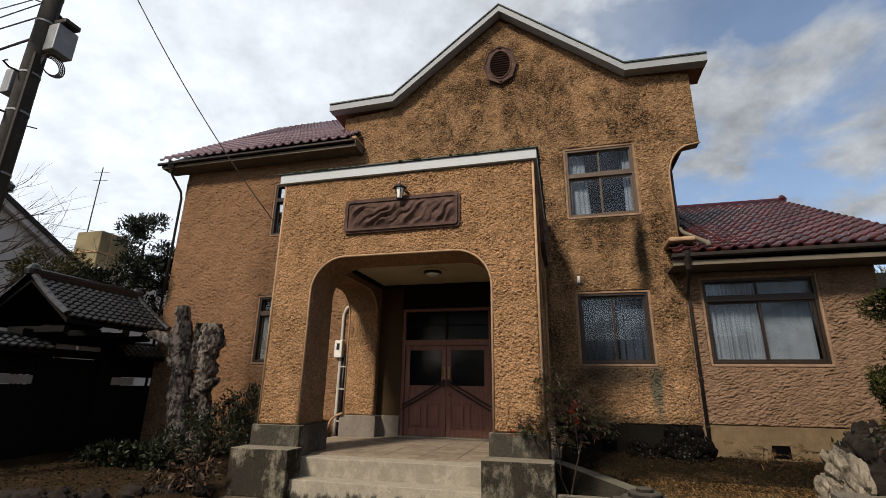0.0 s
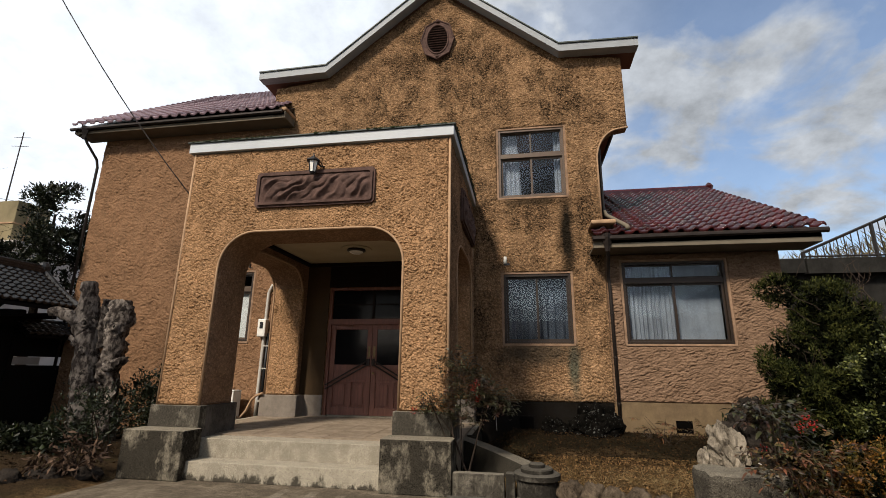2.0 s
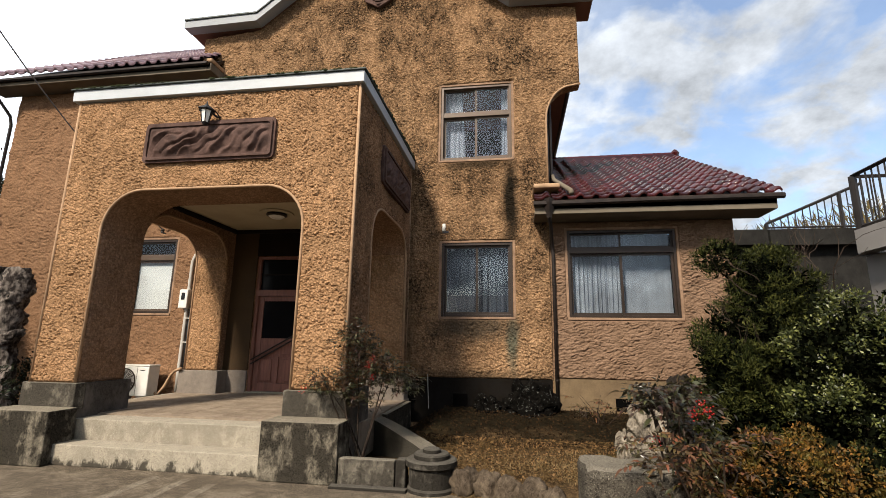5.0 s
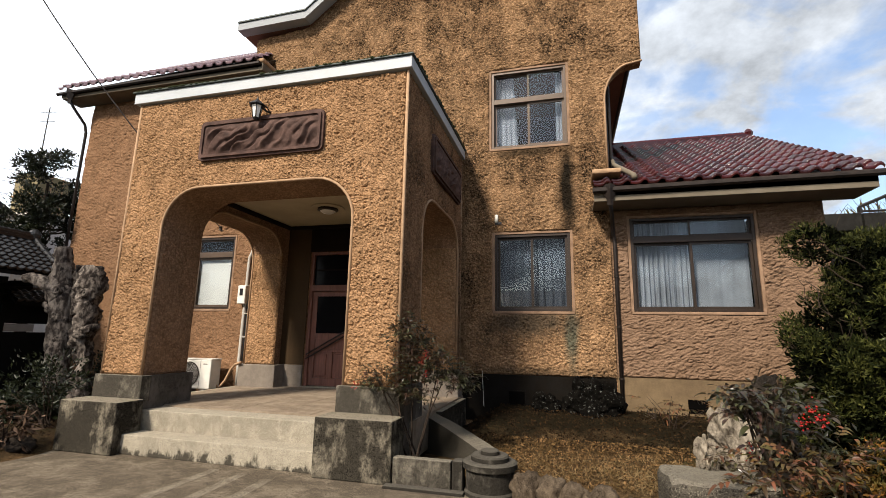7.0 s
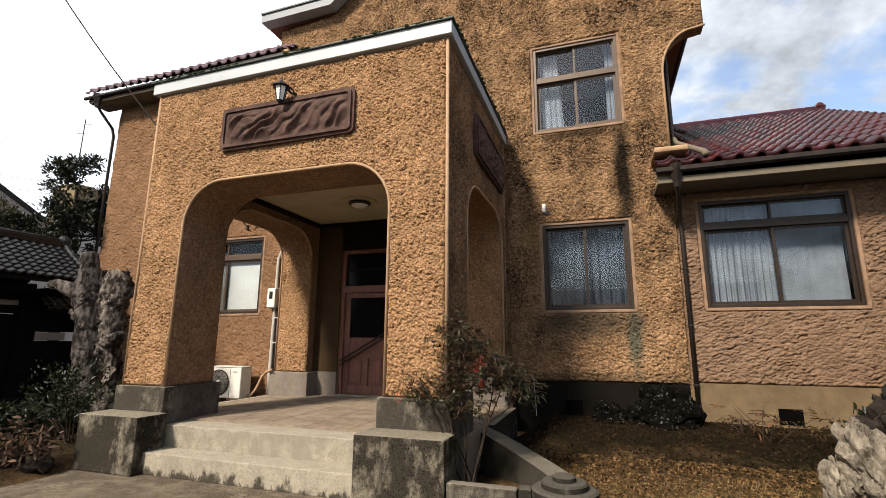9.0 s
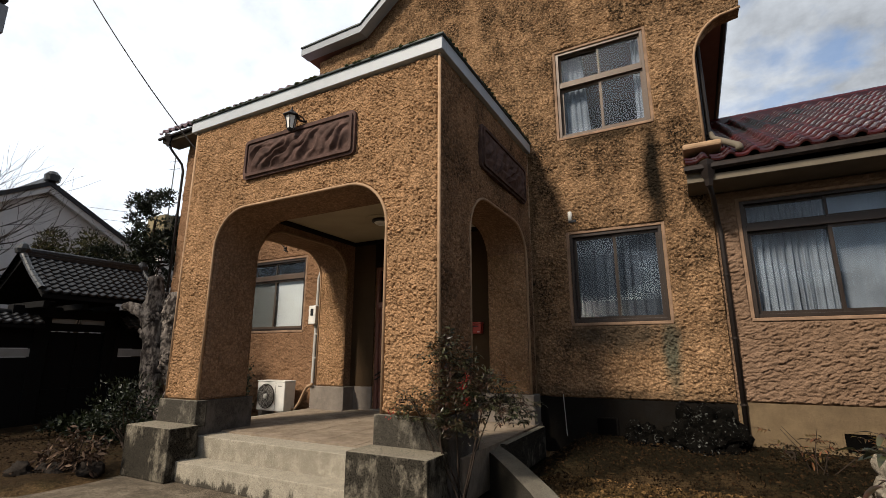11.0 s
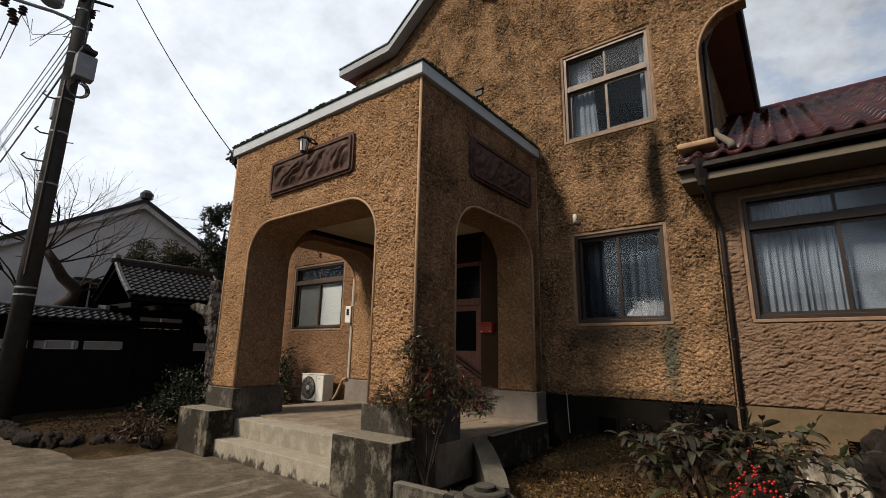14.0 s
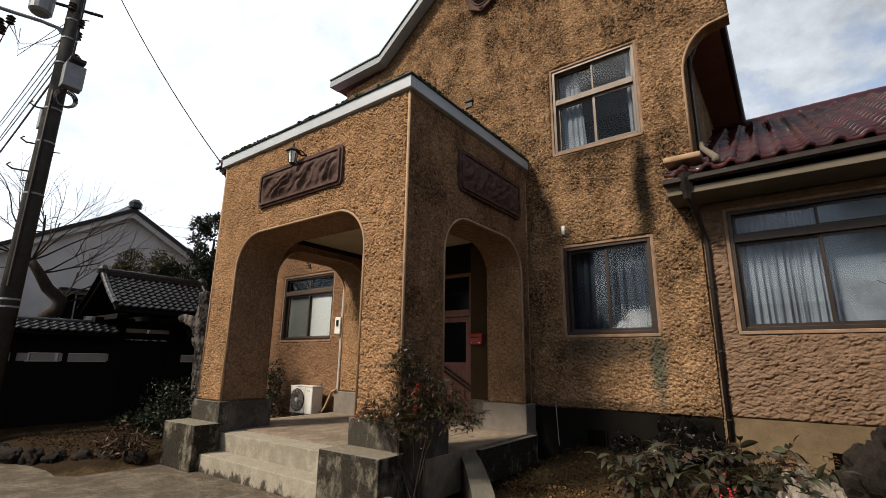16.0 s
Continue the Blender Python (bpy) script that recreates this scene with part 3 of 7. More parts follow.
single("step_upper", boxes((OX0 + 0.04, OX1 - 0.02, 7.06, 7.417, 0.0, 0.505), bevel=0.01), M_STEP, "pale granite upper step", "step", "structure")
single("step_lower", boxes((OX0 - 0.1, OX1 - 0.02, 6.73, 7.057, 0.0, 0.245), bevel=0.01), M_STEP_LOW, "pale granite lower step with dark stains", "step", "structure")


def pier_base(x0, x1, name_label, block=True):
    c = thing("pier_base", ((x0 + x1) / 2, FRONT + 0.4, 0), name_label, "pier base", kind="structure")
    part("upper_stone", boxes((x0 - 0.07, x1 + 0.07, FRONT - 0.07, FRONT + 0.09, 0.62, 0.965), bevel=0.012), M_BLOCK, c)
    part("core", boxes((x0 - 0.066, x1 + 0.066, FRONT + 0.092, 7.93, 0.0, 0.962), (x0 - 0.066, x1 + 0.066, FRONT - 0.05, FRONT + 0.09, 0.0, 0.618)), M_CORE, c, "smooth grey rendered core")
    part("lower_stone", boxes((x0 - 0.12, x1 + 0.14, 6.6, FRONT - 0.052, 0.0, 0.655), bevel=0.015), M_STONE, c)


pier_base(OX1, PX1, "stained granite pier base with a projecting cheek block")
pier_base(PX0, OX0, "stained granite pier base with a projecting cheek block")
for x0, x1 in ((PX0, OX0), (OX1, PX1)):
    single("pier_base_back", boxes((x0 - 0.06, x1 + 0.08, 10.07, MAIN - 0.006, FLOOR - 0.02, 0.965), bevel=0.01), M_PILLARBASE, "grey rendered base of the rear pier", "pier base", "structure")

# ground
def ground_z(x, y):
    z = -0.03
    def ramp(v, a, b):
        return min(1, max(0, (v - a) / (b - a)))
    right = ramp(x, -0.2, 0.5) * ramp(y - 6.6 + max(0, min(2.2, (x - 1.0) * 0.9)), 0.0, 0.5)
    z += right * (0.12 + 0.3 * ramp(y, 6.6, 10.2))
    left = ramp(-x, 4.9, 5.3) * ramp(y, 5.2, 5.8)
    z += left * 0.14
    return z


def grid(xs, ys, fz, bm):
    vs = [[bm.verts.new((x, y, fz(x, y))) for x in xs] for y in ys]
    for j in range(len(ys) - 1):
        for i in range(len(xs) - 1):
            bm.faces.new((vs[j][i], vs[j][i + 1], vs[j + 1][i + 1], vs[j + 1][i]))


xs = [-900, -300, -80, -30, -16] + [-12 + 0.25 * i for i in range(89)] + [11, 16, 30, 80, 300, 900]
ys = [-900, -300, -80, -30, -12, -6, 0, 3] + [4 + 0.25 * i for i in range(29)] + [12, 16, 30, 80, 300, 900]
bm = bmesh.new()
grid(xs, ys, lambda x, y: ground_z(x, y) + 0.025 * noise.noise((x * 1.3, y * 1.3, 0)) * (1 if abs(x) < 12 and 4 < y < 11 else 0), bm)
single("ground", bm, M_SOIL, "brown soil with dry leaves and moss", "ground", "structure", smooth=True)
court = [(-5.0, 6.6), (-5.05, 6.2), (-5.7, 5.72), (-6.6, 5.3), (-9, 5.05), (-14, 4.8), (-14, -14), (14, -14), (14, 3.2), (6, 3.4), (3.6, 3.85), (2.6, 4.5), (2.15, 5.1), (1.9, 6.2), (1.2, 6.55), (0.3, 6.62), (-1.0, 6.72), (-1.0, 6.9), (-4.2, 6.9), (-4.2, 6.7)]
single("court", prism(bmesh.new(), [court], -0.06, 0.0, "z"), M_ASPHALT, "worn grey-brown concrete forecourt", "pavement", "structure")

# ---- thrown roughcast: real relief on the walls that the camera passes ----
def lattice(u, v, scale_u, scale_v, seed):
    """Smooth value noise on a lattice, 0 to 1, for arrays of places."""
    rng = np.random.default_rng(seed)
    tab = rng.random((256, 256))
    a, b = u * scale_u + 60.37, v * scale_v + 41.71
    i, j = np.floor(a).astype(int), np.floor(b).astype(int)
    f, g = a - i, b - j
    f, g = f * f * (3 - 2 * f), g * g * (3 - 2 * g)
    def t(p, q):
        return tab[p % 256, q % 256]
    return (t(i, j) * (1 - f) + t(i + 1, j) * f) * (1 - g) + (t(i, j + 1) * (1 - f) + t(i + 1, j + 1) * f) * g


def hole_depth(u, v, hole):
    """How far inside a rounded hole (x0, x1, z0, z1, r) the places lie; negative outside."""
    x0, x1, z0, z1, r = hole
    cx, cz, hx, hz = (x0 + x1) / 2, (z0 + z1) / 2, (x1 - x0) / 2, (z1 - z0) / 2
    # only the upper corners are rounded
    rr = np.where(v > cz, r, 0.0)
    qx, qz = np.abs(u - cx) - hx + rr, np.abs(v - cz) - hz + rr
    d = np.minimum(np.maximum(qx, qz), 0) + np.sqrt(np.maximum(qx, 0) ** 2 + np.maximum(qz, 0) ** 2) - rr
    return -d


def grains(u, v, su, sv, seed):
    """Rounded grains of uneven size and height, about su by sv metres, for arrays of places."""
    rng = np.random.default_rng(seed)
    tab = rng.random((4, 256, 256))
    a, b = u / su + 300.3, v / sv + 200.7
    i, j = np.floor(a).astype(int), np.floor(b).astype(int)
    top = np.zeros_like(a)
    for di in (-1, 0, 1):
        for dj in (-1, 0, 1):
            p, q = (i + di) % 256, (j + dj) % 256
            d = (a - i - di - tab[0, p, q]) ** 2 + (b - j - dj - tab[1, p, q]) ** 2
            r = 0.5 + 0.45 * tab[2, p, q]
            top = np.maximum(top, np.sqrt(np.maximum(0, 1 - d / (r * r))) * (0.4 + 0.6 * tab[3, p, q]))
    return top


def roughcast(parent, span, step, depth, material, place, holes=(), inside=None, lump=(0.045, 0.045), seed=1, slant=0.0):
    """A sheet of thrown mortar grains over a wall face; place(u, v, out) gives the world place."""
    x0, x1, z0, z1 = span
    nx, nz = int((x1 - x0) / step), int((z1 - z0) / step)
    U, V = np.meshgrid(np.linspace(x0, x1, nx + 1), np.linspace(z0, z1, nz + 1))
    bend = 1.1 * min(lump)
    wu = U + bend * (lattice(U, V, 11, 11, seed + 7) - 0.5) + 0.4 * bend * (lattice(U, V, 31, 31, seed + 9) - 0.5)
    wv = V + slant * U + bend * (lattice(U, V, 11, 11, seed + 8) - 0.5) + 0.4 * bend * (lattice(U, V, 31, 31, seed + 10) - 0.5)
    h = 0.62 * grains(wu, wv, *lump, seed + 1) + 0.42 * grains(wu, wv, lump[0] * 0.52, lump[1] * 0.55, seed + 2)
    h = h * (0.55 + 0.75 * lattice(U, V, 5, 5, seed + 3)) + 0.3 * lattice(U, V, 2.3, 2.3, seed + 4) + 0.12 * lattice(U, V, 60, 60, seed + 5)
    h = np.clip(h, 0, 1.3)
    edge = np.minimum.reduce([U - x0, x1 - U, V - z0, z1 - V])
    keep = np.ones((nz, nx), bool)
    mu, mv = (U[:-1, :-1] + U[1:, 1:]) / 2, (V[:-1, :-1] + V[1:, 1:]) / 2
    for hole in holes:
        d = hole_depth(U, V, hole)
        keep &= hole_depth(mu, mv, hole) < 0
        e = 1e-4
        gu = (hole_depth(U + e, V, hole) - hole_depth(U - e, V, hole)) / (2 * e)
        gv = (hole_depth(U, V + e, hole) - hole_depth(U, V - e, hole)) / (2 * e)
        move = (d > 0) & (d < 2 * step)
        U = np.where(move, U - gu * d, U)
        V = np.where(move, V - gv * d, V)
        edge = np.minimum(edge, np.maximum(0, -d))
    if inside is not None:
        keep &= inside(mu, mv)
    out = depth * h * np.clip(edge / 0.025, 0, 1) + 0.0015
    co = np.stack(place(U, V, out), -1).reshape(-1, 3) - np.array(root_at(parent))
    idx = np.arange((nx + 1) * (nz + 1)).reshape(nz + 1, nx + 1)
    q = np.stack([idx[:-1, :-1], idx[:-1, 1:], idx[1:, 1:], idx[1:, :-1]], -1)[keep]
    used = np.unique(q)
    new_i = np.zeros(len(co), int)
    new_i[used] = np.arange(len(used))
    co, q = co[used], new_i[q]
    me = bpy.data.meshes.new("roughcast")
    me.vertices.add(len(co))
    me.vertices.foreach_set("co", co.ravel())
    me.loops.add(len(q) * 4)
    me.loops.foreach_set("vertex_index", q.ravel().astype(np.int32))
    me.polygons.add(len(q))
    me.polygons.foreach_set("loop_start", np.arange(len(q), dtype=np.int32) * 4)
    me.polygons.foreach_set("use_smooth", np.ones(len(q), bool))
    me.update(calc_edges=True)
    me.materials.append(material)
    ob = new("roughcast", me)
    ob.parent = parent
    return ob


def win(r, m=0.04):
    return (r[0] - m, r[1] + m, r[2] - 0.05, r[3] + m, 0.001)


OB = bpy.data.objects
front_y = lambda y: (lambda u, v, o: (u, y - o, v))
roughcast(OB["wall_porch_front"], (PX0, PX1, 0.966, 5.178), 0.0076, 0.042, M_PORCH, front_y(FRONT), [(OX0, OX1, 0.0, 3.71, 0.6)], None, (0.036, 0.03), 11, 0.45)
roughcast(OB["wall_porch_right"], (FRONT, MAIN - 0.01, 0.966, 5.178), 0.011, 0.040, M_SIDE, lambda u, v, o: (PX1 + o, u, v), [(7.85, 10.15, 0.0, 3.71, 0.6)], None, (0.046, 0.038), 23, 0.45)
roughcast(OB["wall_porch_left"], (OX0 - 0.69, OX0 + 0.0, 0.966, 3.3), 0.011, 0.046, M_PORCH, front_y(10.15), (), None, (0.06, 0.05), 31, 0.5)
roughcast(OB["wall_porch_right"], (OX1, PX1 - 0.01, 0.966, 3.3), 0.012, 0.046, M_PORCH, front_y(10.15), (), None, (0.06, 0.05), 33, 0.5)
roughcast(OB["wall_porch_front"], (FRONT + 0.02, 7.84, 0.966, 3.1), 0.012, 0.022, M_REVEAL, lambda u, v, o: (OX0 + o, u, v), (), None, (0.09, 0.05), 35, 0.3)


def in_gable(u, v):
    a = np.abs(u + 1.18)
    side = np.where(v < 6.15, 3.68, np.where(v < 6.9, 3.68 + 0.55 * (1 - np.sqrt(np.clip(1 - ((v - 6.15) / 0.75) ** 2, 0, 1))), 4.40))
    roof = np.where(a > 3.0, 8.88 - 0.09 * (a - 3.0), 11.2 - (11.2 - 8.88) / 3.0 * a)
    hidden = (u > PX0 - 0.1) & (u < PX1 + 0.1) & (v < 5.1)
    return (a < side - 0.01) & (v < roof) & ~hidden & ~((u < -4.86) & (v < 7.75))


roughcast(OB["wall_main"], (-5.58, 3.22, 0.93, 11.2), 0.0118, 0.055, M_GABLE, front_y(MAIN), [win(W1), win(W2)], in_gable, (0.042, 0.036), 41, 0.3)
roughcast(OB["wall_left_wing"], (-10.6, -4.9, 0.3, 7.5), 0.0165, 0.048, M_LEFT, front_y(MAIN + 0.003), [win(W4), win(W5)], None, (0.07, 0.05), 51, 0.2)
roughcast(OB["wall_right_wing"], (2.5, 5.88, 0.96, 3.95), 0.0105, 0.05, M_RIGHT, front_y(MAIN + 0.003), [win(W3)], None, (0.085, 0.036), 61, -0.15)

# ---- roofs ----
def pantile_mesh(name, material, w=0.275, length=0.31, h=0.05, t=0.02, n=11):
    """One roof tile, a shallow pan and a round roll: x across, y up the slope, z off the roof; its nose at y = 0."""
    bm = bmesh.new()
    rows = []
    for y, z in ((0.0, -t), (0.0, 0.03), (0.014, 0.036), (length, -0.014)):
        row = []
        for i in range(n + 1):
            u = i / n
            s = h * math.sin(math.pi * (u - 0.58) / 0.42) ** 0.8 if 0.58 < u < 1 else -0.016 * math.sin(math.pi * min(1, u / 0.58))
            row.append(bm.verts.new((u * (w + 0.012) - w / 2, y, z + s)))
        rows.append(row)
    for a, b in zip(rows, rows[1:]):
        for i in range(n):
            bm.faces.new((a[i], a[i + 1], b[i + 1], b[i]))
    return mesh_of(name, bm, material, smooth=True)


def lay_tiles(parent, mesh, origin, right, up, cols, rows, w, course, keep=None, singles=10 ** 6, material=None):
    """Courses of tiles on a slope, from the eave up: those of the first courses as parts, the rest joined."""
    right, up = Vector(right).normalized(), Vector(up).normalized()
    out = right.cross(up)
    base = Matrix((right, up, out)).transposed().to_4x4()
    rest_v, rest_f = [], []
    src_v = [v.co.copy() for v in mesh.vertices]
    src_f = [tuple(p.vertices) for p in mesh.polygons]
    root = root_at(parent)
    rnd = random.Random(7)
    for r in range(rows):
        for c in range(cols):
            p = Vector(origin) + right * (w * (c + 0.5)) + up * (course * r) + out * (0.03 + 0.004 * rnd.random())
            if keep and not keep(p):
                continue
            m = Matrix.Translation(p - root) @ base @ Matrix.Rotation(radians(rnd.uniform(-0.7, 0.7)), 4, "Z")
            if r < singles:
                ob = new("roof_tile", mesh)
                ob.parent = parent
                ob.matrix_basis = m
            else:
                k = len(rest_v)
                rest_v += [m @ v for v in src_v]
                rest_f += [tuple(i + k for i in f) for f in src_f]
    if rest_v:
        me = bpy.data.meshes.new("upper_tiles")
        me.from_pydata(rest_v, [], rest_f)
        me.materials.append(material)
        ob = new("upper_tiles", me)
        ob.parent = parent
        tagged(ob, "", kind="stuff")


def barrel(bm, a, b, r, n=6):
    """A half-round ridge or verge tile from a to b, open side down."""
    a, b = Vector(a), Vector(b)
    d = (b - a).normalized()
    side = d.cross(Vector((0, 0, 1))).normalized()
    up = side.cross(d)
    ra = [bm.verts.new(a + side * r * math.cos(math.pi * k / n) + up * r * math.sin(math.pi * k / n)) for k in range(n + 1)]
    rb = [bm.verts.new(b + side * r * 0.93 * math.cos(math.pi * k / n) + up * r * 0.93 * math.sin(math.pi * k / n)) for k in range(n + 1)]
    for k in range(n):
        bm.faces.new((ra[k], ra[k + 1], rb[k + 1], rb[k]))
    bm.faces.new(ra[::-1])
    bm.faces.new(rb)
    return bm


def gutter(parent, pts, r=0.055):
    bm = bmesh.new()
    tube(bm, pts, r, 8)
    part("gutter", bm, M_IRON, parent, "dark metal gutter")


MESH_RED = pantile_mesh("red_tile", M_REDTILE)
MESH_PLUM = pantile_mesh("plum_tile", M_LEFTTILE)
MESH_GREY = pantile_mesh("grey_tile", M_GREYTILE, 0.176, 0.21, 0.03, 0.015, 7)

# right wing roof
ER_Y, ER_Z, RR_Y, RR_Z = 9.68, 4.20, 14.5, 6.82
roof_r = thing("roof_right", (4.3, ER_Y, 4.2), "glazed red-brown pantile roof of the single-storey wing", "roof", kind="structure")
part("deck", prism(bmesh.new(), [[(ER_Y + 0.08, ER_Z - 0.06), (RR_Y, RR_Z - 0.09), (RR_Y + 3.0, RR_Z - 1.8), (RR_Y + 3.0, RR_Z - 1.9), (RR_Y, RR_Z - 0.2), (ER_Y + 0.08, ER_Z - 0.16)]], 2.505, 6.33, "x"), M_IRON, roof_r, "dark roof boards")
part("fascia", boxes((2.2, 6.33, 9.76, 9.79, 3.95, 4.13), bevel=0.004), M_SOFFIT, roof_r, "cream eaves board")
part("soffit", boxes((2.2, 6.33, 9.793, MAIN - 0.004, 3.95, 3.985)), M_SOFFIT, roof_r, "cream soffit board")
part("end_board", prism(bmesh.new(), [[(9.793, 3.99), (MAIN + 0.1, 3.99), (RR_Y, RR_Z - 0.22), (RR_Y, RR_Z - 0.12), (9.793, 4.1)]], 6.30, 6.33, "x"), M_SOFFIT, roof_r, "cream verge board")
gutter(roof_r, [(2.18, 9.70, 4.13), (4.2, 9.70, 4.15), (6.42, 9.70, 4.16)])
bm = bmesh.new()
for i in range(13):
    x = 2.55 + i * 0.295
    barrel(bm, (x, RR_Y, RR_Z + 0.10), (x + 0.31, RR_Y, RR_Z + 0.10), 0.075)
part("ridge_cap", bm, M_REDTILE, roof_r)
part("ridge_course", boxes((2.5, 6.36, RR_Y - 0.09, RR_Y + 0.09, RR_Z - 0.1, RR_Z + 0.1), bevel=0.01), M_REDTILE, roof_r)
bm = bmesh.new()
lathe(bm, [(0.02, 0), (0.10, 0.03), (0.12, 0.12), (0.07, 0.2), (0.02, 0.24)], (6.38, RR_Y, RR_Z + 0.02), 10)
part("finial_tile", bm, M_REDTILE, roof_r)

# left wing roof
EL_Y, EL_Z, RL_Y, RL_Z = 9.85, 7.83, 15.0, 11.9
roof_l = thing("roof_left", (-8.0, EL_Y, 7.8), "dull plum-coloured pantile roof of the two-storey wing", "roof", kind="structure")
part("deck", prism(bmesh.new(), [[(EL_Y + 0.08, EL_Z - 0.05), (RL_Y, RL_Z - 0.09), (RL_Y + 3.4, RL_Z - 2.7), (RL_Y + 3.4, RL_Z - 2.8), (RL_Y, RL_Z - 0.2), (EL_Y + 0.08, EL_Z - 0.14)]], -11.1, -5.0, "x"), M_IRON, roof_l, "dark roof boards")
part("fascia", boxes((-11.1, -5.06, 9.93, 9.96, 7.6, 7.73), bevel=0.004), M_SOFFIT, roof_l, "cream eaves board")
part("soffit", boxes((-11.1, -5.06, 9.963, MAIN - 0.004, 7.6, 7.635)), M_SOFFIT, roof_l, "cream soffit board")
part("verge_board", prism(bmesh.new(), [[(9.93, 7.64), (MAIN, 7.64), (RL_Y, RL_Z - 0.25), (RL_Y, RL_Z - 0.1), (9.93, 7.74)]], -11.13, -11.1, "x"), M_SOFFIT, roof_l, "cream verge board")
part("eave_end", boxes((-5.058, -4.97, 9.93, MAIN - 0.004, 7.6, 7.79), bevel=0.01), M_SOFFIT, roof_l, "grey weathered end block")
part("mortar_cap", boxes((-5.15, -4.95, 9.9, MAIN - 0.004, 7.80, 7.9), bevel=0.03), M_TRIM, roof_l, "pale mortar fillet")
gutter(roof_l, [(-11.2, 9.87, 7.72), (-8, 9.87, 7.735), (-5.02, 9.87, 7.75)], 0.045)

# ---- windows ----
M_CURTAIN = Shader("white_sheer_curtain", 0.9, 0, 0.1)
_at = M_CURTAIN.where(True)
M_CURTAIN.colour(M_CURTAIN.mix(M_CURTAIN.span(M_CURTAIN.noise(_at, 3.0, 3), 0.3, 0.7), (0.21, 0.222, 0.25), (0.28, 0.295, 0.33)))
M_CURTAIN = M_CURTAIN.m
M_BLIND = plain("grey_white_blind", (0.74, 0.71, 0.67), 0.8, vary=0.08, scale=1.5, bump=0.05, world=True).m

# Darker blind copy: the left pane's reflection goes into its colour.
M_BLIND_DIM = plain("pane_dulled_blind", (0.24, 0.225, 0.20), 0.8, vary=0.15, scale=2.5, bump=0.05, world=True).m
M_CURTAIN_DIM = plain("blue_grey_net_curtain", (0.052, 0.06, 0.078), 0.9, vary=0.3, scale=3.0, bump=0.05, world=True).m


def curtain(x0, x1, z0, z1, y, folds, amp, label, taper=0.0, cloth=None):
    """Hanging cloth in soft folds; taper draws its foot together."""
    bm = bmesh.new()
    n, k = max(8, folds * 10), 6
    rnd = random.Random(int(x0 * 100) + folds)
    ph = [rnd.uniform(-0.6, 0.6) for _ in range(n + 1)]
    rows = []
    for j in range(k + 1):
        v = j / k
        row = []
        for i in range(n + 1):
            u = i / n
            x = x0 + (x1 - x0) * u * (1 - taper * (1 - v))
            w = u + 0.045 * noise.noise((u * 6.0 + x0, x1, 0.4)) + 0.012 * noise.noise((u * 21.0, x0, v * 0.8))
            a = amp * (0.45 + 0.75 * abs(noise.noise((u * 5.0, x0 + 3.0, v * 0.5)) + 0.35))
            d = a * (1.0 - 0.35 * v) * math.sin(2 * math.pi * folds * w) + a * 0.35 * math.sin(2 * math.pi * folds * 2.3 * w + 1.0)
            row.append((bm.verts.new((x, y + d, z0 + (z1 - z0) * v)), bm.verts.new((x, y + d + 0.004, z0 + (z1 - z0) * v))))
        rows.append(row)
    for s in (0, 1):
        for a, b in zip(rows, rows[1:]):
            for i in range(n):
                q = (a[i][s], a[i + 1][s], b[i + 1][s], b[i][s])
                bm.faces.new(q if s == 0 else q[::-1])
    single("curtain", bm, cloth or M_CURTAIN, label, "curtain", smooth=True, at=((x0 + x1) / 2, y, z0))


def sash(parent, x0, x1, z0, z1, y, mat, w=0.045):
    """A sliding leaf: four rails and its pane."""
    s = part("sash", boxes((x0, x0 + w, y, y + 0.03, z0, z1), (x1 - w, x1, y, y + 0.03, z0, z1), (x0 + w, x1 - w, y, y + 0.03, z0, z0 + w), (x0 + w, x1 - w, y, y + 0.03, z1 - w, z1)), mat, parent)
    g = part("pane", boxes((x0 + w, x1 - w, y + 0.013, y + 0.018, z0 + w, z1 - w)), M_GLASS, s, "clear reflecting glass")
    g.visible_shadow = False


def window(name, rct, mat, label, transom=None, sash_mat=None, deep=0.05):
    x0, x1, z0, z1 = rct
    w = thing(name, ((x0 + x1) / 2, MAIN, z0), label, "window", kind="structure")
    y = MAIN + deep
    f = 0.05
    sm = sash_mat or mat
    part("window_frame", boxes((x0, x0 + f, y - 0.05, y + 0.1, z0, z1), (x1 - f, x1, y - 0.05, y + 0.1, z0, z1), (x0 + f, x1 - f, y - 0.05, y + 0.1, z0, z0 + f), (x0 + f, x1 - f, y - 0.05, y + 0.1, z1 - f, z1), bevel=0.004), mat, w)
    top = z1 - f
    xm = (x0 + x1) / 2
    if transom:
        part("transom", boxes((x0 + f, x1 - f, y - 0.045, y + 0.09, transom - 0.055, transom + 0.055), bevel=0.004), sm, w)
        sash(w, x0 + f, xm + 0.02, transom + 0.055, top, y + 0.035, sm, 0.03)
        sash(w, xm - 0.02, x1 - f, transom + 0.055, top, y, sm, 0.03)
        top = transom - 0.055
    sash(w, x0 + f, xm + 0.025, z0 + f, top, y + 0.035, sm)
    sash(w, xm - 0.025, x1 - f, z0 + f, top, y, sm)
    part("sill", boxes((x0 - 0.04, x1 + 0.04, MAIN - 0.035, MAIN + 0.0, z0 - 0.05, z0 - 0.003), bevel=0.008), M_BAND, w, "smooth ochre rendered sill")
    t = 0.05
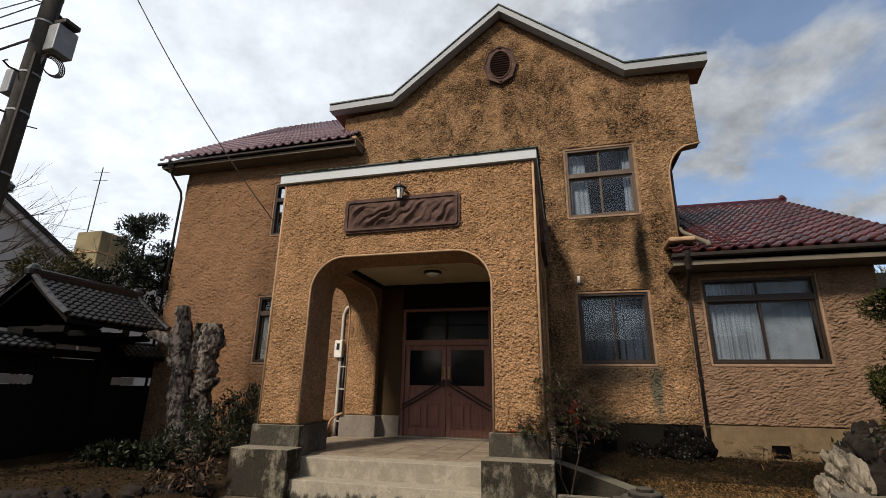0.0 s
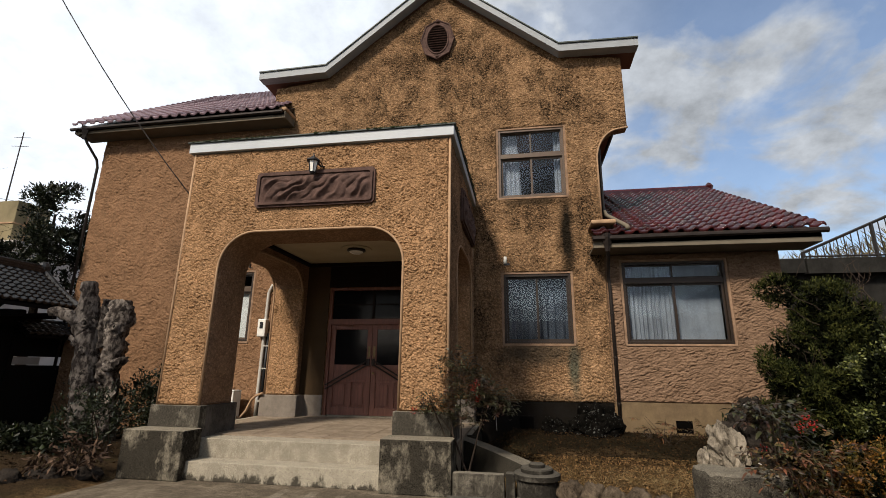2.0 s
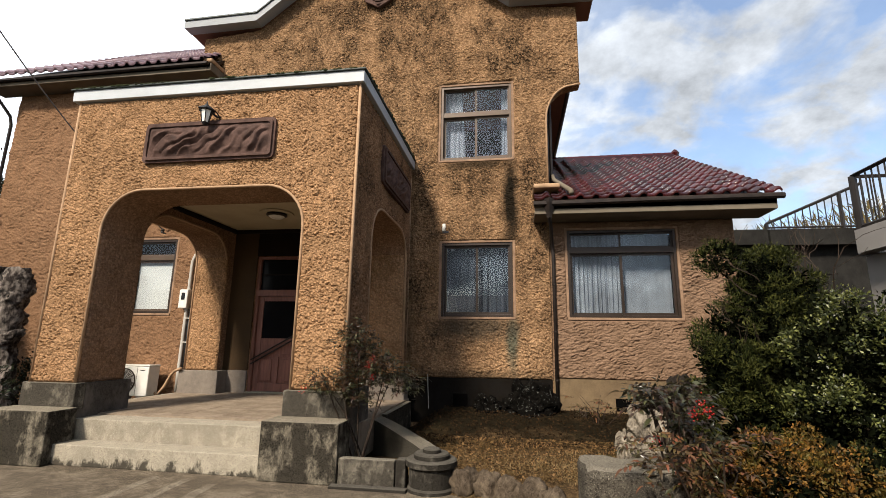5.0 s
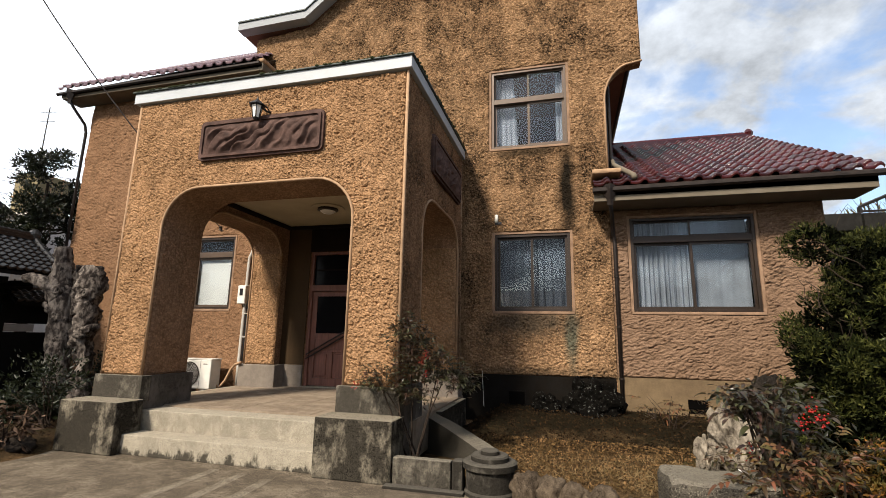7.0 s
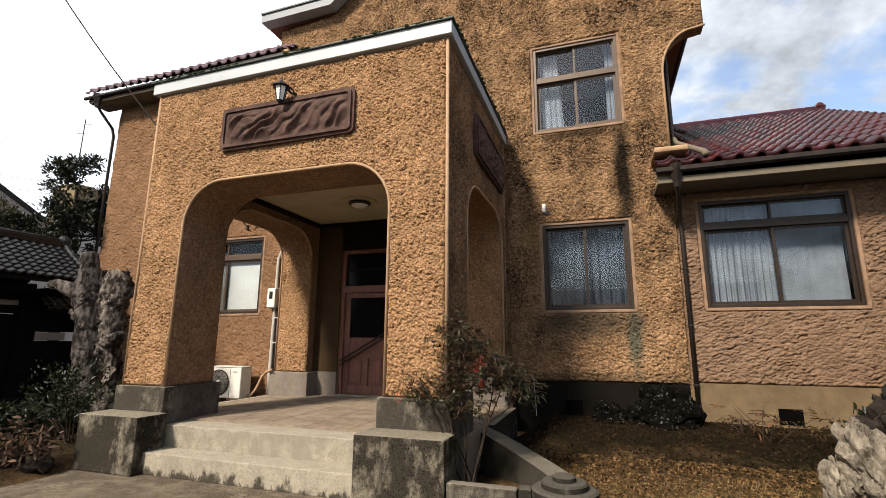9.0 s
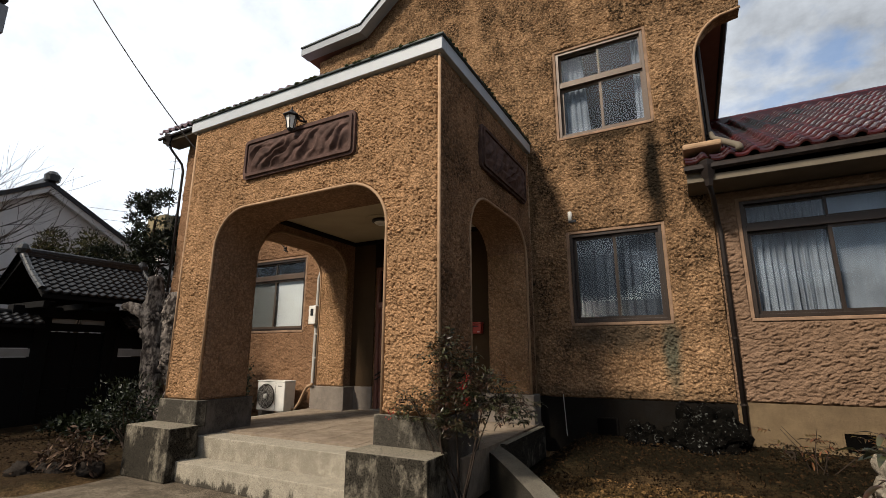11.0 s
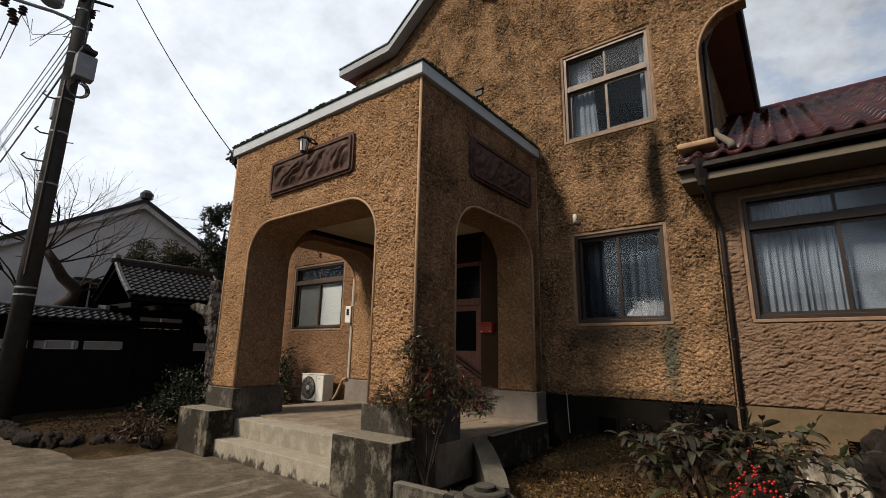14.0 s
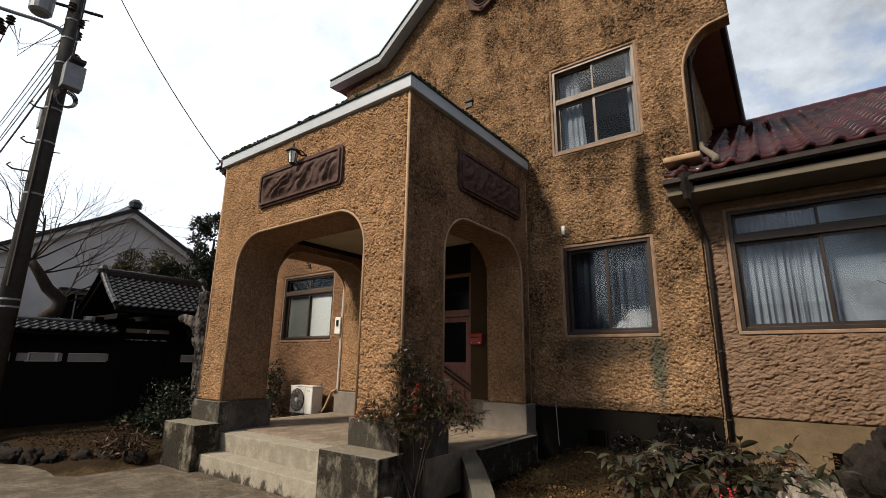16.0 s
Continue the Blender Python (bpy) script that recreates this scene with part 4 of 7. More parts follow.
    for a in ((x0 - t, x0 - 0.004, z0 - 0.003, z1 + t), (x1 + 0.004, x1 + t, z0 - 0.003, z1 + t), (x0 - 0.004, x1 + 0.004, z1 + 0.004, z1 + t)):
        part("surround", boxes((a[0], a[1], MAIN - 0.02, MAIN + 0.03, a[2], a[3]), bevel=0.006), M_BAND, w, "smooth ochre rendered band")
    return w


window("window_1", W1, M_BRONZE, "dark bronze sliding window with closed sheer curtains")
window("window_2", W2, M_LIGHTBRONZE, "pale bronze upstairs window with a transom light", 6.40)
window("window_3", W3, M_BRONZE, "wide bronze sliding window with a transom light", 3.38, M_BRONZE)
window("window_4", W4, M_BRONZE, "bronze window with white blind behind the porch", 3.35, M_LIGHTBRONZE)
window("window_5", W5, M_BRONZE, "bronze upstairs window half hidden by the porch", 6.5)
cy = MAIN + 0.26
curtain(W1[0] + 0.03, W1[1] - 0.03, W1[2] - 0.05, W1[3] + 0.05, cy, 9, 0.06, "closed pleated blue-grey net curtain", 0.0, M_CURTAIN_DIM)
curtain(W3[0] + 0.03, 3.87, W3[2] - 0.05, W3[3] + 0.05, cy, 11, 0.06, "closed pleated white sheer curtain")
curtain(3.80, W3[1] - 0.03, W3[2] - 0.05, W3[3] + 0.05, cy + 0.07, 4, 0.012, "flat hanging white sheer curtain")
curtain(W2[0] + 0.03, 0.72, W2[2] - 0.05, W2[3] + 0.05, cy, 4, 0.03, "white curtain drawn aside in upstairs window", -0.25)
curtain(W2[1] - 0.22, W2[1] - 0.02, W2[2] - 0.05, W2[3] + 0.05, cy, 3, 0.03, "white curtain drawn aside in upstairs window")
curtain(W5[0] + 0.1, -7.05, W5[2] - 0.05, W5[3] + 0.05, cy, 4, 0.03, "white curtain in the upstairs wing window")
single("roller_blind", boxes((-6.62, W4[1] - 0.055, MAIN + 0.122, MAIN + 0.128, W4[2] + 0.06, 3.29)), M_BLIND, "plain grey-white roller blind pulled down", "blind", at=(-6.1, MAIN + 0.122, W4[2]))
single("roller_blind", boxes((W4[0] + 0.055, -6.64, MAIN + 0.122, MAIN + 0.128, W4[2] + 0.06, 3.29)), M_BLIND_DIM, "roller blind pulled down, dulled for the pane's reflection", "blind", at=(-7.1, MAIN + 0.122, W4[2]))

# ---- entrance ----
# Entrance wall colours carry the deep shade of the porch.
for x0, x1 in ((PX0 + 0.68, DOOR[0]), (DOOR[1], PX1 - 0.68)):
    single("wall_entrance", boxes((x0, x1, MAIN - 0.03, MAIN - 0.004, 0.97, 3.918)), M_DADO, "smooth ochre plaster beside the entrance door, darkened for shade", "wall", "structure")
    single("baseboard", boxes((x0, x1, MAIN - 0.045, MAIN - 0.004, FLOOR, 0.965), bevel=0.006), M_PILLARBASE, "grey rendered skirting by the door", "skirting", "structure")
single("wall_over_door", boxes((DOOR[0], DOOR[1], MAIN - 0.03, MAIN - 0.004, DOOR[3], 3.918)), M_DARKPANEL, "dark panel over the entrance door, with shade in its colour", "wall", "structure")


def door():
    d = thing("door_1", (-2.6, MAIN + 0.1, FLOOR), "red-brown panelled wooden double door with dark glass and iron bars", "door", kind="structure")
    y = MAIN + 0.08
    x0, x1 = DOOR[0], DOOR[1]
    part("door_frame", boxes((x0, x0 + 0.07, y - 0.05, y + 0.1, FLOOR, DOOR[3]), (x1 - 0.07, x1, y - 0.05, y + 0.1, FLOOR, DOOR[3]), (x0 + 0.07, x1 - 0.07, y - 0.06, y + 0.1, 2.5, 2.63), (x0 + 0.07, x1 - 0.07, y - 0.05, y + 0.1, DOOR[3] - 0.06, DOOR[3]), bevel=0.006), M_WOODDOOR, d)
    part("threshold", boxes((x0 - 0.02, x1 + 0.02, MAIN - 0.04, MAIN + 0.2, FLOOR + 0.001, FLOOR + 0.03), bevel=0.006), M_STEP, d, "pale stone threshold")
    # Bars darkened in colour to sink into the shade above the door.
    part("transom_bars", boxes((-2.63, -2.57, y, y + 0.05, 2.63, DOOR[3] - 0.06), (x0 + 0.07, -2.63, y + 0.01, y + 0.04, 2.95, 2.98), (-2.57, x1 - 0.07, y + 0.01, y + 0.04, 2.95, 2.98)), M_DARKPANEL, d, "bars darkened for the shade over the door")
    g = part("transom_pane", boxes((x0 + 0.07, x1 - 0.07, y + 0.02, y + 0.025, 2.63, DOOR[3] - 0.06)), M_DOORGLASS, d, "dark glass over the door")
    for s in (-1, 1):
        a, b = (x0 + 0.075, -2.605) if s < 0 else (-2.595, x1 - 0.075)
        zb, zt = FLOOR + 0.035, 2.495
        ya, yb = y, y + 0.045
        leaf = part("door_leaf", boxes((a, a + 0.11, ya, yb, zb, zt), (b - 0.11, b, ya, yb, zb, zt), (a + 0.11, b - 0.11, ya, yb, zb, zb + 0.16), (a + 0.11, b - 0.11, ya, yb, zt - 0.1, zt), (a + 0.11, b - 0.11, ya, yb, 1.50, 1.62), (a + 0.11, b - 0.11, ya, yb, 1.24, 1.30), ((a + b) / 2 - 0.05, (a + b) / 2 + 0.05, ya, yb, zb + 0.16, 1.24), bevel=0.005), M_WOODDOOR, d)
        for p0, p1 in ((a + 0.11, (a + b) / 2 - 0.05), ((a + b) / 2 + 0.05, b - 0.11)):
            part("panel", boxes((p0, p1, ya + 0.03, yb - 0.004, zb + 0.16, 1.24), (p0 + 0.045, p1 - 0.045, ya + 0.008, yb - 0.008, zb + 0.205, 1.195), bevel=0.008), M_WOODDOOR, leaf)
        part("panel", boxes((a + 0.11, b - 0.11, ya + 0.018, yb - 0.008, 1.30, 1.50)), M_WOODDOOR, leaf)
        part("pane", boxes((a + 0.11, b - 0.11, ya + 0.015, ya + 0.02, 1.62, zt - 0.1)), M_DOORGLASS, leaf, "dark reflecting glass")
        hx = b - 0.055 if s < 0 else a + 0.055
        part("lock_plate", boxes((hx - 0.028, hx + 0.028, ya - 0.012, ya, 1.78, 2.02), bevel=0.004), M_BRASS, leaf, "worn brass plate")
        bm = bmesh.new()
        tube(bm, [(hx, ya - 0.05, 1.80), (hx, ya - 0.06, 1.85), (hx, ya - 0.06, 1.95), (hx, ya - 0.05, 2.0)], 0.012, 8)
        part("handle", bm, M_BRASS, leaf, "brass pull handle")
        # two slanting iron rods from the meeting stile down to the hinge side
        for k in (0.0, 0.085):
            bm = bmesh.new()
            xo = x0 + 0.03 if s < 0 else x1 - 0.03
            tube(bm, [(-2.6 + s * 0.05, ya - 0.05, 1.72 - k), (xo, ya - 0.05, 1.18 - k)], 0.016, 8)
            part("push_bar", bm, M_IRON, leaf, "black iron rod")
        part("bar_bracket", boxes((hx - 0.03, hx + 0.03, ya - 0.07, ya, 1.60, 1.75), bevel=0.008), M_IRON, leaf, "black iron bracket")
    bm = bmesh.new()
    tube(bm, [(-2.53, y, 1.44), (-2.53, y - 0.05, 1.44)], [0.012, 0.012], 8)
    lathe(bm, [(0.005, -0.03), (0.028, -0.015), (0.03, 0.01), (0.006, 0.03)], (-2.53, y - 0.06, 1.44), 10)
    part("knob", bm, M_BRASS, d, "small metal knob")


M_BRASS = plain("worn_brass", (0.33, 0.24, 0.12), 0.4, 0.9, 0.3).m
door()


# ---- porch things ----
def edge_beads():
    """Smooth rendered arris along the openings and outer corners."""
    c = thing("arris_trim", (-2.6, FRONT, 0.97), "smooth pale ochre rendered arrises round porch openings and corners", "trim", kind="structure")
    ar = [(OX0, 0.97)] + list(reversed(arch(OX0, OX1, 0.97, 3.71, 0.6)[2:])) + [(OX1, 0.97)]
    for y in (FRONT - 0.024,):
        bm = bmesh.new()
        tube(bm, [(x, y, z) for x, z in ar], 0.02, 8)
        part("arch_bead", bm, M_TRIM, c, smooth=True)
    for x in (PX1 + 0.02, PX0 - 0.004):
        bm = bmesh.new()
        ar2 = [(7.85, 0.97)] + list(reversed(arch(7.85, 10.15, 0.97, 3.71, 0.6)[2:])) + [(10.15, 0.97)]
        tube(bm, [(x, y, z) for y, z in ar2], 0.02, 8)
        part("arch_bead", bm, M_TRIM, c, smooth=True)
    for x in (PX0 + 0.69, ):
        bm = bmesh.new()
        ar2 = [(7.85, 0.97)] + list(reversed(arch(7.85, 10.15, 0.97, 3.71, 0.6)[2:])) + [(10.15, 0.97)]
        tube(bm, [(x, y, z) for y, z in ar2], 0.02, 8)
        part("arch_bead", bm, M_TRIM, c, smooth=True)
    for x, y in ((PX0 + 0.004, FRONT - 0.022), (PX1 + 0.018, FRONT - 0.018), (PX1 + 0.02, 10.38)):
        bm = bmesh.new()
        tube(bm, [(x, y, 0.966), (x, y, 5.178)], 0.021, 8)
        part("corner_bead", bm, M_TRIM, c, smooth=True)
    # bead that follows the main wall's edge and its curved corbel
    bm = bmesh.new()
    pts = [(2.5, 4.7), (2.5, 6.15)] + [(2.5 + 0.55 * (1 - math.cos(a)), 6.15 + 0.75 * math.sin(a)) for a in [math.pi / 2 * i / 8 for i in range(1, 9)]] + [(3.22, 6.93)]
    tube(bm, [(x + 0.008, MAIN - 0.035, z) for x, z in pts], 0.022, 8)
    part("corbel_bead", bm, M_TRIM, c, smooth=True)


edge_beads()


def rounded(x0, x1, z0, z1, r, n=4):
    pts = []
    for cx, cz, a0 in ((x1 - r, z0 + r, -90), (x1 - r, z1 - r, 0), (x0 + r, z1 - r, 90), (x0 + r, z0 + r, 180)):
        pts += [(cx + r * math.cos(radians(a0 + 90 * i / n)), cz + r * math.sin(radians(a0 + 90 * i / n))) for i in range(n + 1)]
    return pts


def relief_plaque(x0, x1, z0, z1, seed, m, label):
    """A stepped plaque with a relief of slanting leaf swags, facing -y before the pose m."""
    p = thing("relief_plaque", m @ Vector(((x0 + x1) / 2, 0, z0)), label, "plaque")
    def put(nm, bm, lab="", smooth=False):
        bmesh.ops.transform(bm, matrix=m, verts=bm.verts)
        return part(nm, bm, M_PLAQUE, p, lab, smooth)
    put("back_plate", prism(bmesh.new(), [rounded(x0, x1, z0, z1, 0.07)], -0.045, 0.034))
    put("rim", prism(bmesh.new(), [rounded(x0 + 0.035, x1 - 0.035, z0 + 0.035, z1 - 0.035, 0.05), rounded(x0 + 0.075, x1 - 0.075, z0 + 0.075, z1 - 0.075, 0.04)[::-1]], -0.075, -0.046))
    nx, nz = 110, 34
    bm = bmesh.new()
    X0, X1, Z0, Z1 = x0 + 0.074, x1 - 0.074, z0 + 0.074, z1 - 0.074
    vs = []
    for j in range(nz + 1):
        row = []
        for i in range(nx + 1):
            u, v = i / nx, j / nz
            x, z = X0 + (X1 - X0) * u, Z0 + (Z1 - Z0) * v
            w = noise.noise((x * 2.0 + seed, z * 2.5, 3.0)) * 0.7
            w2 = noise.noise((x * 5.0 + seed, z * 5.0, 9.0))
            h = math.sin((u * 7.2 - v * 1.9 + w * 1.6 + w2 * 0.5) * math.pi)
            h2 = math.sin((u * 21 - v * 5.5 + w * 4.0 + w2) * math.pi)
            e = min(1.0, 5 * min(u, 1 - u) * 3, 5 * min(v, 1 - v))
            d = (0.05 * abs(h) ** 0.7 * (0.45 + 0.55 * math.sin(math.pi * v + w)) + 0.03 * max(0, h2) * abs(h) + 0.012 * noise.noise((x * 14, z * 14, seed))) * e
            row.append(bm.verts.new((x, -0.05 - d, z)))
        vs.append(row)
    for j in range(nz):
        for i in range(nx):
            bm.faces.new((vs[j][i], vs[j][i + 1], vs[j + 1][i + 1], vs[j + 1][i]))
    put("relief", bm, "carved leaf relief", True)


relief_plaque(-3.60, -1.53, 4.10, 4.72, 1.0, pose(0, FRONT - 0.035, 0), "dark brown cast plaque with leaf relief on the porch front")
relief_plaque(-0.95, 0.95, 4.10, 4.76, 5.0, pose(PX1 + 0.035, 9.1, 0, 0, 0, 90), "dark brown cast plaque with leaf relief on the porch side")


def gable_vent():
    """A louvred oval in a scalloped frame."""
    c = Vector((-1.19, MAIN - 0.05, 9.72))
    v = thing("gable_vent", c, "brown louvred oval vent in a scalloped frame", "vent")
    n = 64
    outer, inner = [], []
    for i in range(n):
        a = 2 * math.pi * i / n
        r = 1.0 - 0.085 * abs(math.sin(4 * a)) ** 0.8
        outer.append((c.x + 0.43 * r * math.cos(a), c.z + 0.58 * r * math.sin(a)))
        inner.append((c.x + 0.28 * math.cos(a), c.z + 0.42 * math.sin(a)))
    part("frame", prism(bmesh.new(), [outer, inner[::-1]], MAIN - 0.13, MAIN - 0.02), M_PLAQUE, v)
    for sx, dep in ((1.02, 0.085), (0.66, 0.085)):
        bm = bmesh.new()
        src = outer if sx > 1 else inner
        tube(bm, [(x, MAIN - 0.13, z) for x, z in src] + [(src[0][0], MAIN - 0.13, src[0][1])], 0.024, 6)
        part("moulding", bm, M_PLAQUE, v, smooth=True)
    part("backing", prism(bmesh.new(), [inner], MAIN - 0.075, MAIN - 0.065), M_IRON, v)
    for k in range(11):
        z = c.z - 0.36 + 0.072 * k
        hw = 0.28 * math.sqrt(max(0.02, 1 - ((z - c.z) / 0.42) ** 2))
        bm = bmesh.new()
        box(bm, -hw, hw, -0.034, 0.034, -0.011, 0.011, m=pose(c.x, MAIN - 0.105, z, 38, 0, 0))
        part("slat", bm, M_PLAQUE, v)
    for s in (1, -1):
        bm = bmesh.new()
        lathe(bm, [(0.01, -0.03), (0.055, -0.02), (0.06, 0.01), (0.02, 0.04)], (c.x, MAIN - 0.125, c.z + s * 0.52), 10)
        part("boss", bm, M_PLAQUE, v)


gable_vent()

M_LAMPGLASS = plain("milky_lamp_glass", (0.72, 0.70, 0.64), 0.25, vary=0.1, bump=0).m
M_BLACK = plain("black_painted_metal", (0.018, 0.018, 0.02), 0.4, 0.5, 0.3).m


def lantern():
    x, z = -2.55, 4.76
    y = FRONT
    l = thing("wall_lantern", (x, y, z), "black coach lantern with milky glass on the porch front", "wall lamp")
    bm = bmesh.new()
    lathe(bm, [(0.06, -0.012), (0.065, 0.0), (0.05, 0.02)], (0, 0, 0), 14)
    bmesh.ops.transform(bm, matrix=pose(x + 0.1, y, z + 0.03, 90), verts=bm.verts)
    part("back_plate", bm, M_BLACK, l)
    bm = bmesh.new()
    tube(bm, [(x + 0.1, y - 0.01, z + 0.03), (x + 0.08, y - 0.09, z + 0.0), (x + 0.04, y - 0.16, z + 0.04), (x, y - 0.18, z + 0.12)], 0.014, 8)
    tube(bm, [(x + 0.1, y - 0.01, z - 0.02), (x + 0.07, y - 0.07, z + 0.06), (x + 0.05, y - 0.12, z + 0.08)], 0.009, 6)
    part("arm", bm, M_BLACK, l)
    c = (x, y - 0.18, z)
    bm = bmesh.new()
    lathe(bm, [(0.006, 0.17), (0.012, 0.13), (0.03, 0.11), (0.10, 0.055), (0.105, 0.045), (0.07, 0.04)], c, 6)
    part("cap", bm, M_BLACK, l)
    bm = bmesh.new()
    lathe(bm, [(0.04, -0.12), (0.066, 0.038)], c, 6)
    part("glass", bm, M_LAMPGLASS, l, "milky six-sided glass")
    bm = bmesh.new()
    lathe(bm, [(0.01, -0.155), (0.03, -0.145), (0.045, -0.12), (0.02, -0.118)], c, 6)
    for k in range(6):
        a = 2 * math.pi * k / 6
        tube(bm, [(c[0] + 0.043 * math.cos(a), c[1] + 0.043 * math.sin(a), c[2] - 0.12), (c[0] + 0.069 * math.cos(a), c[1] + 0.069 * math.sin(a), c[2] + 0.04)], 0.006, 5)
    part("cage", bm, M_BLACK, l)

    l.scale = (1.15, 1.15, 1.15)


lantern()


def ceiling_lamp():
    c = (-2.57, 9.1, 3.92)
    l = thing("ceiling_light", c, "round flush ceiling light with a dark rim", "ceiling lamp")
    bm = bmesh.new()
    lathe(bm, [(0.30, -0.025), (0.31, -0.012), (0.29, -0.0005)], c, 28)
    part("rose", bm, M_PLASTER, l, "cream ceiling rose")
    bm = bmesh.new()
    lathe(bm, [(0.15, -0.075), (0.19, -0.055), (0.185, -0.026)], c, 28)
    part("rim", bm, M_IRON, l, "dark metal rim")
    bm = bmesh.new()
    lathe(bm, [(0.03, -0.12), (0.1, -0.105), (0.145, -0.076)], c, 28)
    part("bowl", bm, M_LAMPGLASS, l, "unlit milky glass bowl")


ceiling_lamp()

M_RED = plain("faded_red_enamel", (0.34, 0.035, 0.02), 0.4, vary=0.3).m


def mailbox():
    x, y, z = -1.38, MAIN - 0.03, 1.95
    b = thing("mailbox", (x, y, z), "small red enamelled mailbox hung beside the entrance door", "mailbox")
    part("body", boxes((x - 0.14, x + 0.14, y - 0.11, y - 0.001, z, z + 0.17), bevel=0.012), M_RED, b)
    part("lid", boxes((x - 0.15, x + 0.15, y - 0.125, y - 0.001, z + 0.172, z + 0.20), bevel=0.008), M_RED, b)
    part("slot", boxes((x - 0.09, x + 0.09, y - 0.114, y - 0.108, z + 0.12, z + 0.135)), M_BLACK, b, "dark letter slot")
    for s in (-1, 1):
        part("catch", boxes((x + s * 0.09 - 0.02, x + s * 0.09 + 0.02, y - 0.116, y - 0.108, z + 0.02, z + 0.035)), M_LAMPGLASS, b, "pale catch")


mailbox()


def wall_lamp():
    x, z, y = 0.40, 3.86, MAIN
    l = thing("wall_lamp", (x, y, z), "small white cylinder lamp on a dark bracket", "wall lamp")
    part("bracket", boxes((x - 0.03, x + 0.1, y - 0.06, y - 0.001, z - 0.09, z - 0.045), bevel=0.006), M_BLACK, l)
    bm = bmesh.new()
    lathe(bm, [(0.022, -0.05), (0.036, -0.045), (0.038, 0.09), (0.02, 0.11)], (x, y - 0.045, z), 12)
    part("globe", bm, M_LAMPGLASS, l, "white cylinder globe", True)


wall_lamp()
v = thing("wall_outlet", (-1.56, MAIN - 0.05, 7.0), "small dark outlet box on the gable wall", "vent")
part("hood", boxes((-1.66, -1.46, MAIN - 0.10, MAIN + 0.01, 7.06, 7.10), bevel=0.008), M_PIPE, v)
part("mouth", boxes((-1.64, -1.48, MAIN - 0.075, MAIN + 0.01, 6.93, 7.058), bevel=0.006), M_IRON, v)


def cornice_moss():
    """Small cushions of moss along the porch coping."""
    g = thing("coping_moss", (-2.6, FRONT, 5.38), "dark green moss cushions growing along the porch coping", "moss", kind="stuff")
    rnd = random.Random(77)
    bm = bmesh.new()
    for i in range(520):
        if i < 300:
            x, y = rnd.uniform(PX0 - 0.1, PX1 + 0.1), FRONT - 0.115 + abs(rnd.gauss(0, 0.03))
        else:
            x, y = PX1 + 0.112 - abs(rnd.gauss(0, 0.03)), rnd.uniform(FRONT, MAIN - 0.05)
        if noise.noise((x * 2.1, y * 2.1, 4.0)) < -0.15:
            continue
        r = rnd.uniform(0.012, 0.034)
        m = Matrix.Translation((x, y, 5.378)) @ Matrix.Diagonal((r * rnd.uniform(1, 1.8), r, r * rnd.uniform(0.5, 0.9), 1))
        bmesh.ops.create_icosphere(bm, subdivisions=1, radius=1.0, matrix=m)
    part("cushions", bm, M_MOSS, g)


M_MOSS = plain("dark_green_moss", (0.028, 0.034, 0.013), 0.95, vary=0.5, scale=14, grain=120, bump=0.8, world=True).m
cornice_moss()


# ---- rainwater pipes ----
def rain_pipe(pts, hopper, label, r=0.034):
    p = thing("downpipe", pts[-1], label, "downpipe")
    bm = bmesh.new()
    tube(bm, pts, r, 10)
    part("pipe", bm, M_PIPE, p, smooth=True)
    if hopper:
        bm = bmesh.new()
        lathe(bm, [(0.045, -0.30), (0.055, -0.2), (0.12, -0.02), (0.125, 0.06), (0.1, 0.062)], hopper, 4)
        part("hopper", bm, M_PIPE, p, "brown metal hopper")
    za, zb = pts[-2][2], pts[-1][2]
    for k in (0.2, 0.5, 0.8):
        z = za + (zb - za) * k
        bm = bmesh.new()
        lathe(bm, [(r + 0.001, -0.015), (r + 0.01, -0.014), (r + 0.01, 0.014), (r + 0.001, 0.015)], (pts[-1][0], pts[-1][1], z), 10)
        part("clip", bm, M_IRON, p, "iron pipe clip")


rain_pipe([(2.46, 9.75, 3.9), (2.50, 9.95, 3.75), (2.54, 10.33, 3.5), (2.56, 10.36, 3.3), (2.56, 10.36, 0.34)], (2.46, 9.72, 4.16), "dark brown downpipe with a hopper on the tan wall")
rain_pipe([(-10.75, 9.9, 7.5), (-10.72, 9.98, 7.35), (-10.66, 10.3, 7.0), (-10.66, 10.36, 6.8), (-10.66, 10.36, 0.1)], (-10.75, 9.88, 7.72), "dark metal downpipe at the corner of the brown wing")
rain_pipe([(2.60, 10.7, 6.7), (2.60, 10.62, 6.5), (2.60, 10.62, 5.0), (2.60, 10.62, 4.86)], None, "dark downpipe on the side of the main block")
bm = bmesh.new()
tube(bm, [(2.62, 10.6, 5.0), (2.64, 10.5, 4.87), (2.86, 9.68, 4.36), (2.865, 9.64, 4.29)], [0.035, 0.04, 0.048, 0.05], 8)
single("spout_pipe", bm, M_SOFFIT, "pale pipe leading down over the tiles", "pipe", smooth=True, at=(2.7, 10.3, 4.6))
single("mortar_hood", boxes((2.19, 2.68, 9.78, MAIN - 0.004, 4.47, 4.56), bevel=0.03), M_TRIM, "pale mortar capping over the roof's end", "roof", "structure")

# ---- air conditioner and its pipes ----
M_ACWHITE = plain("cream_white_steel", (0.62, 0.60, 0.55), 0.45, vary=0.1).m
M_PVC = plain("grey_white_plastic", (0.407, 0.385, 0.348), 0.45, vary=0.12).m


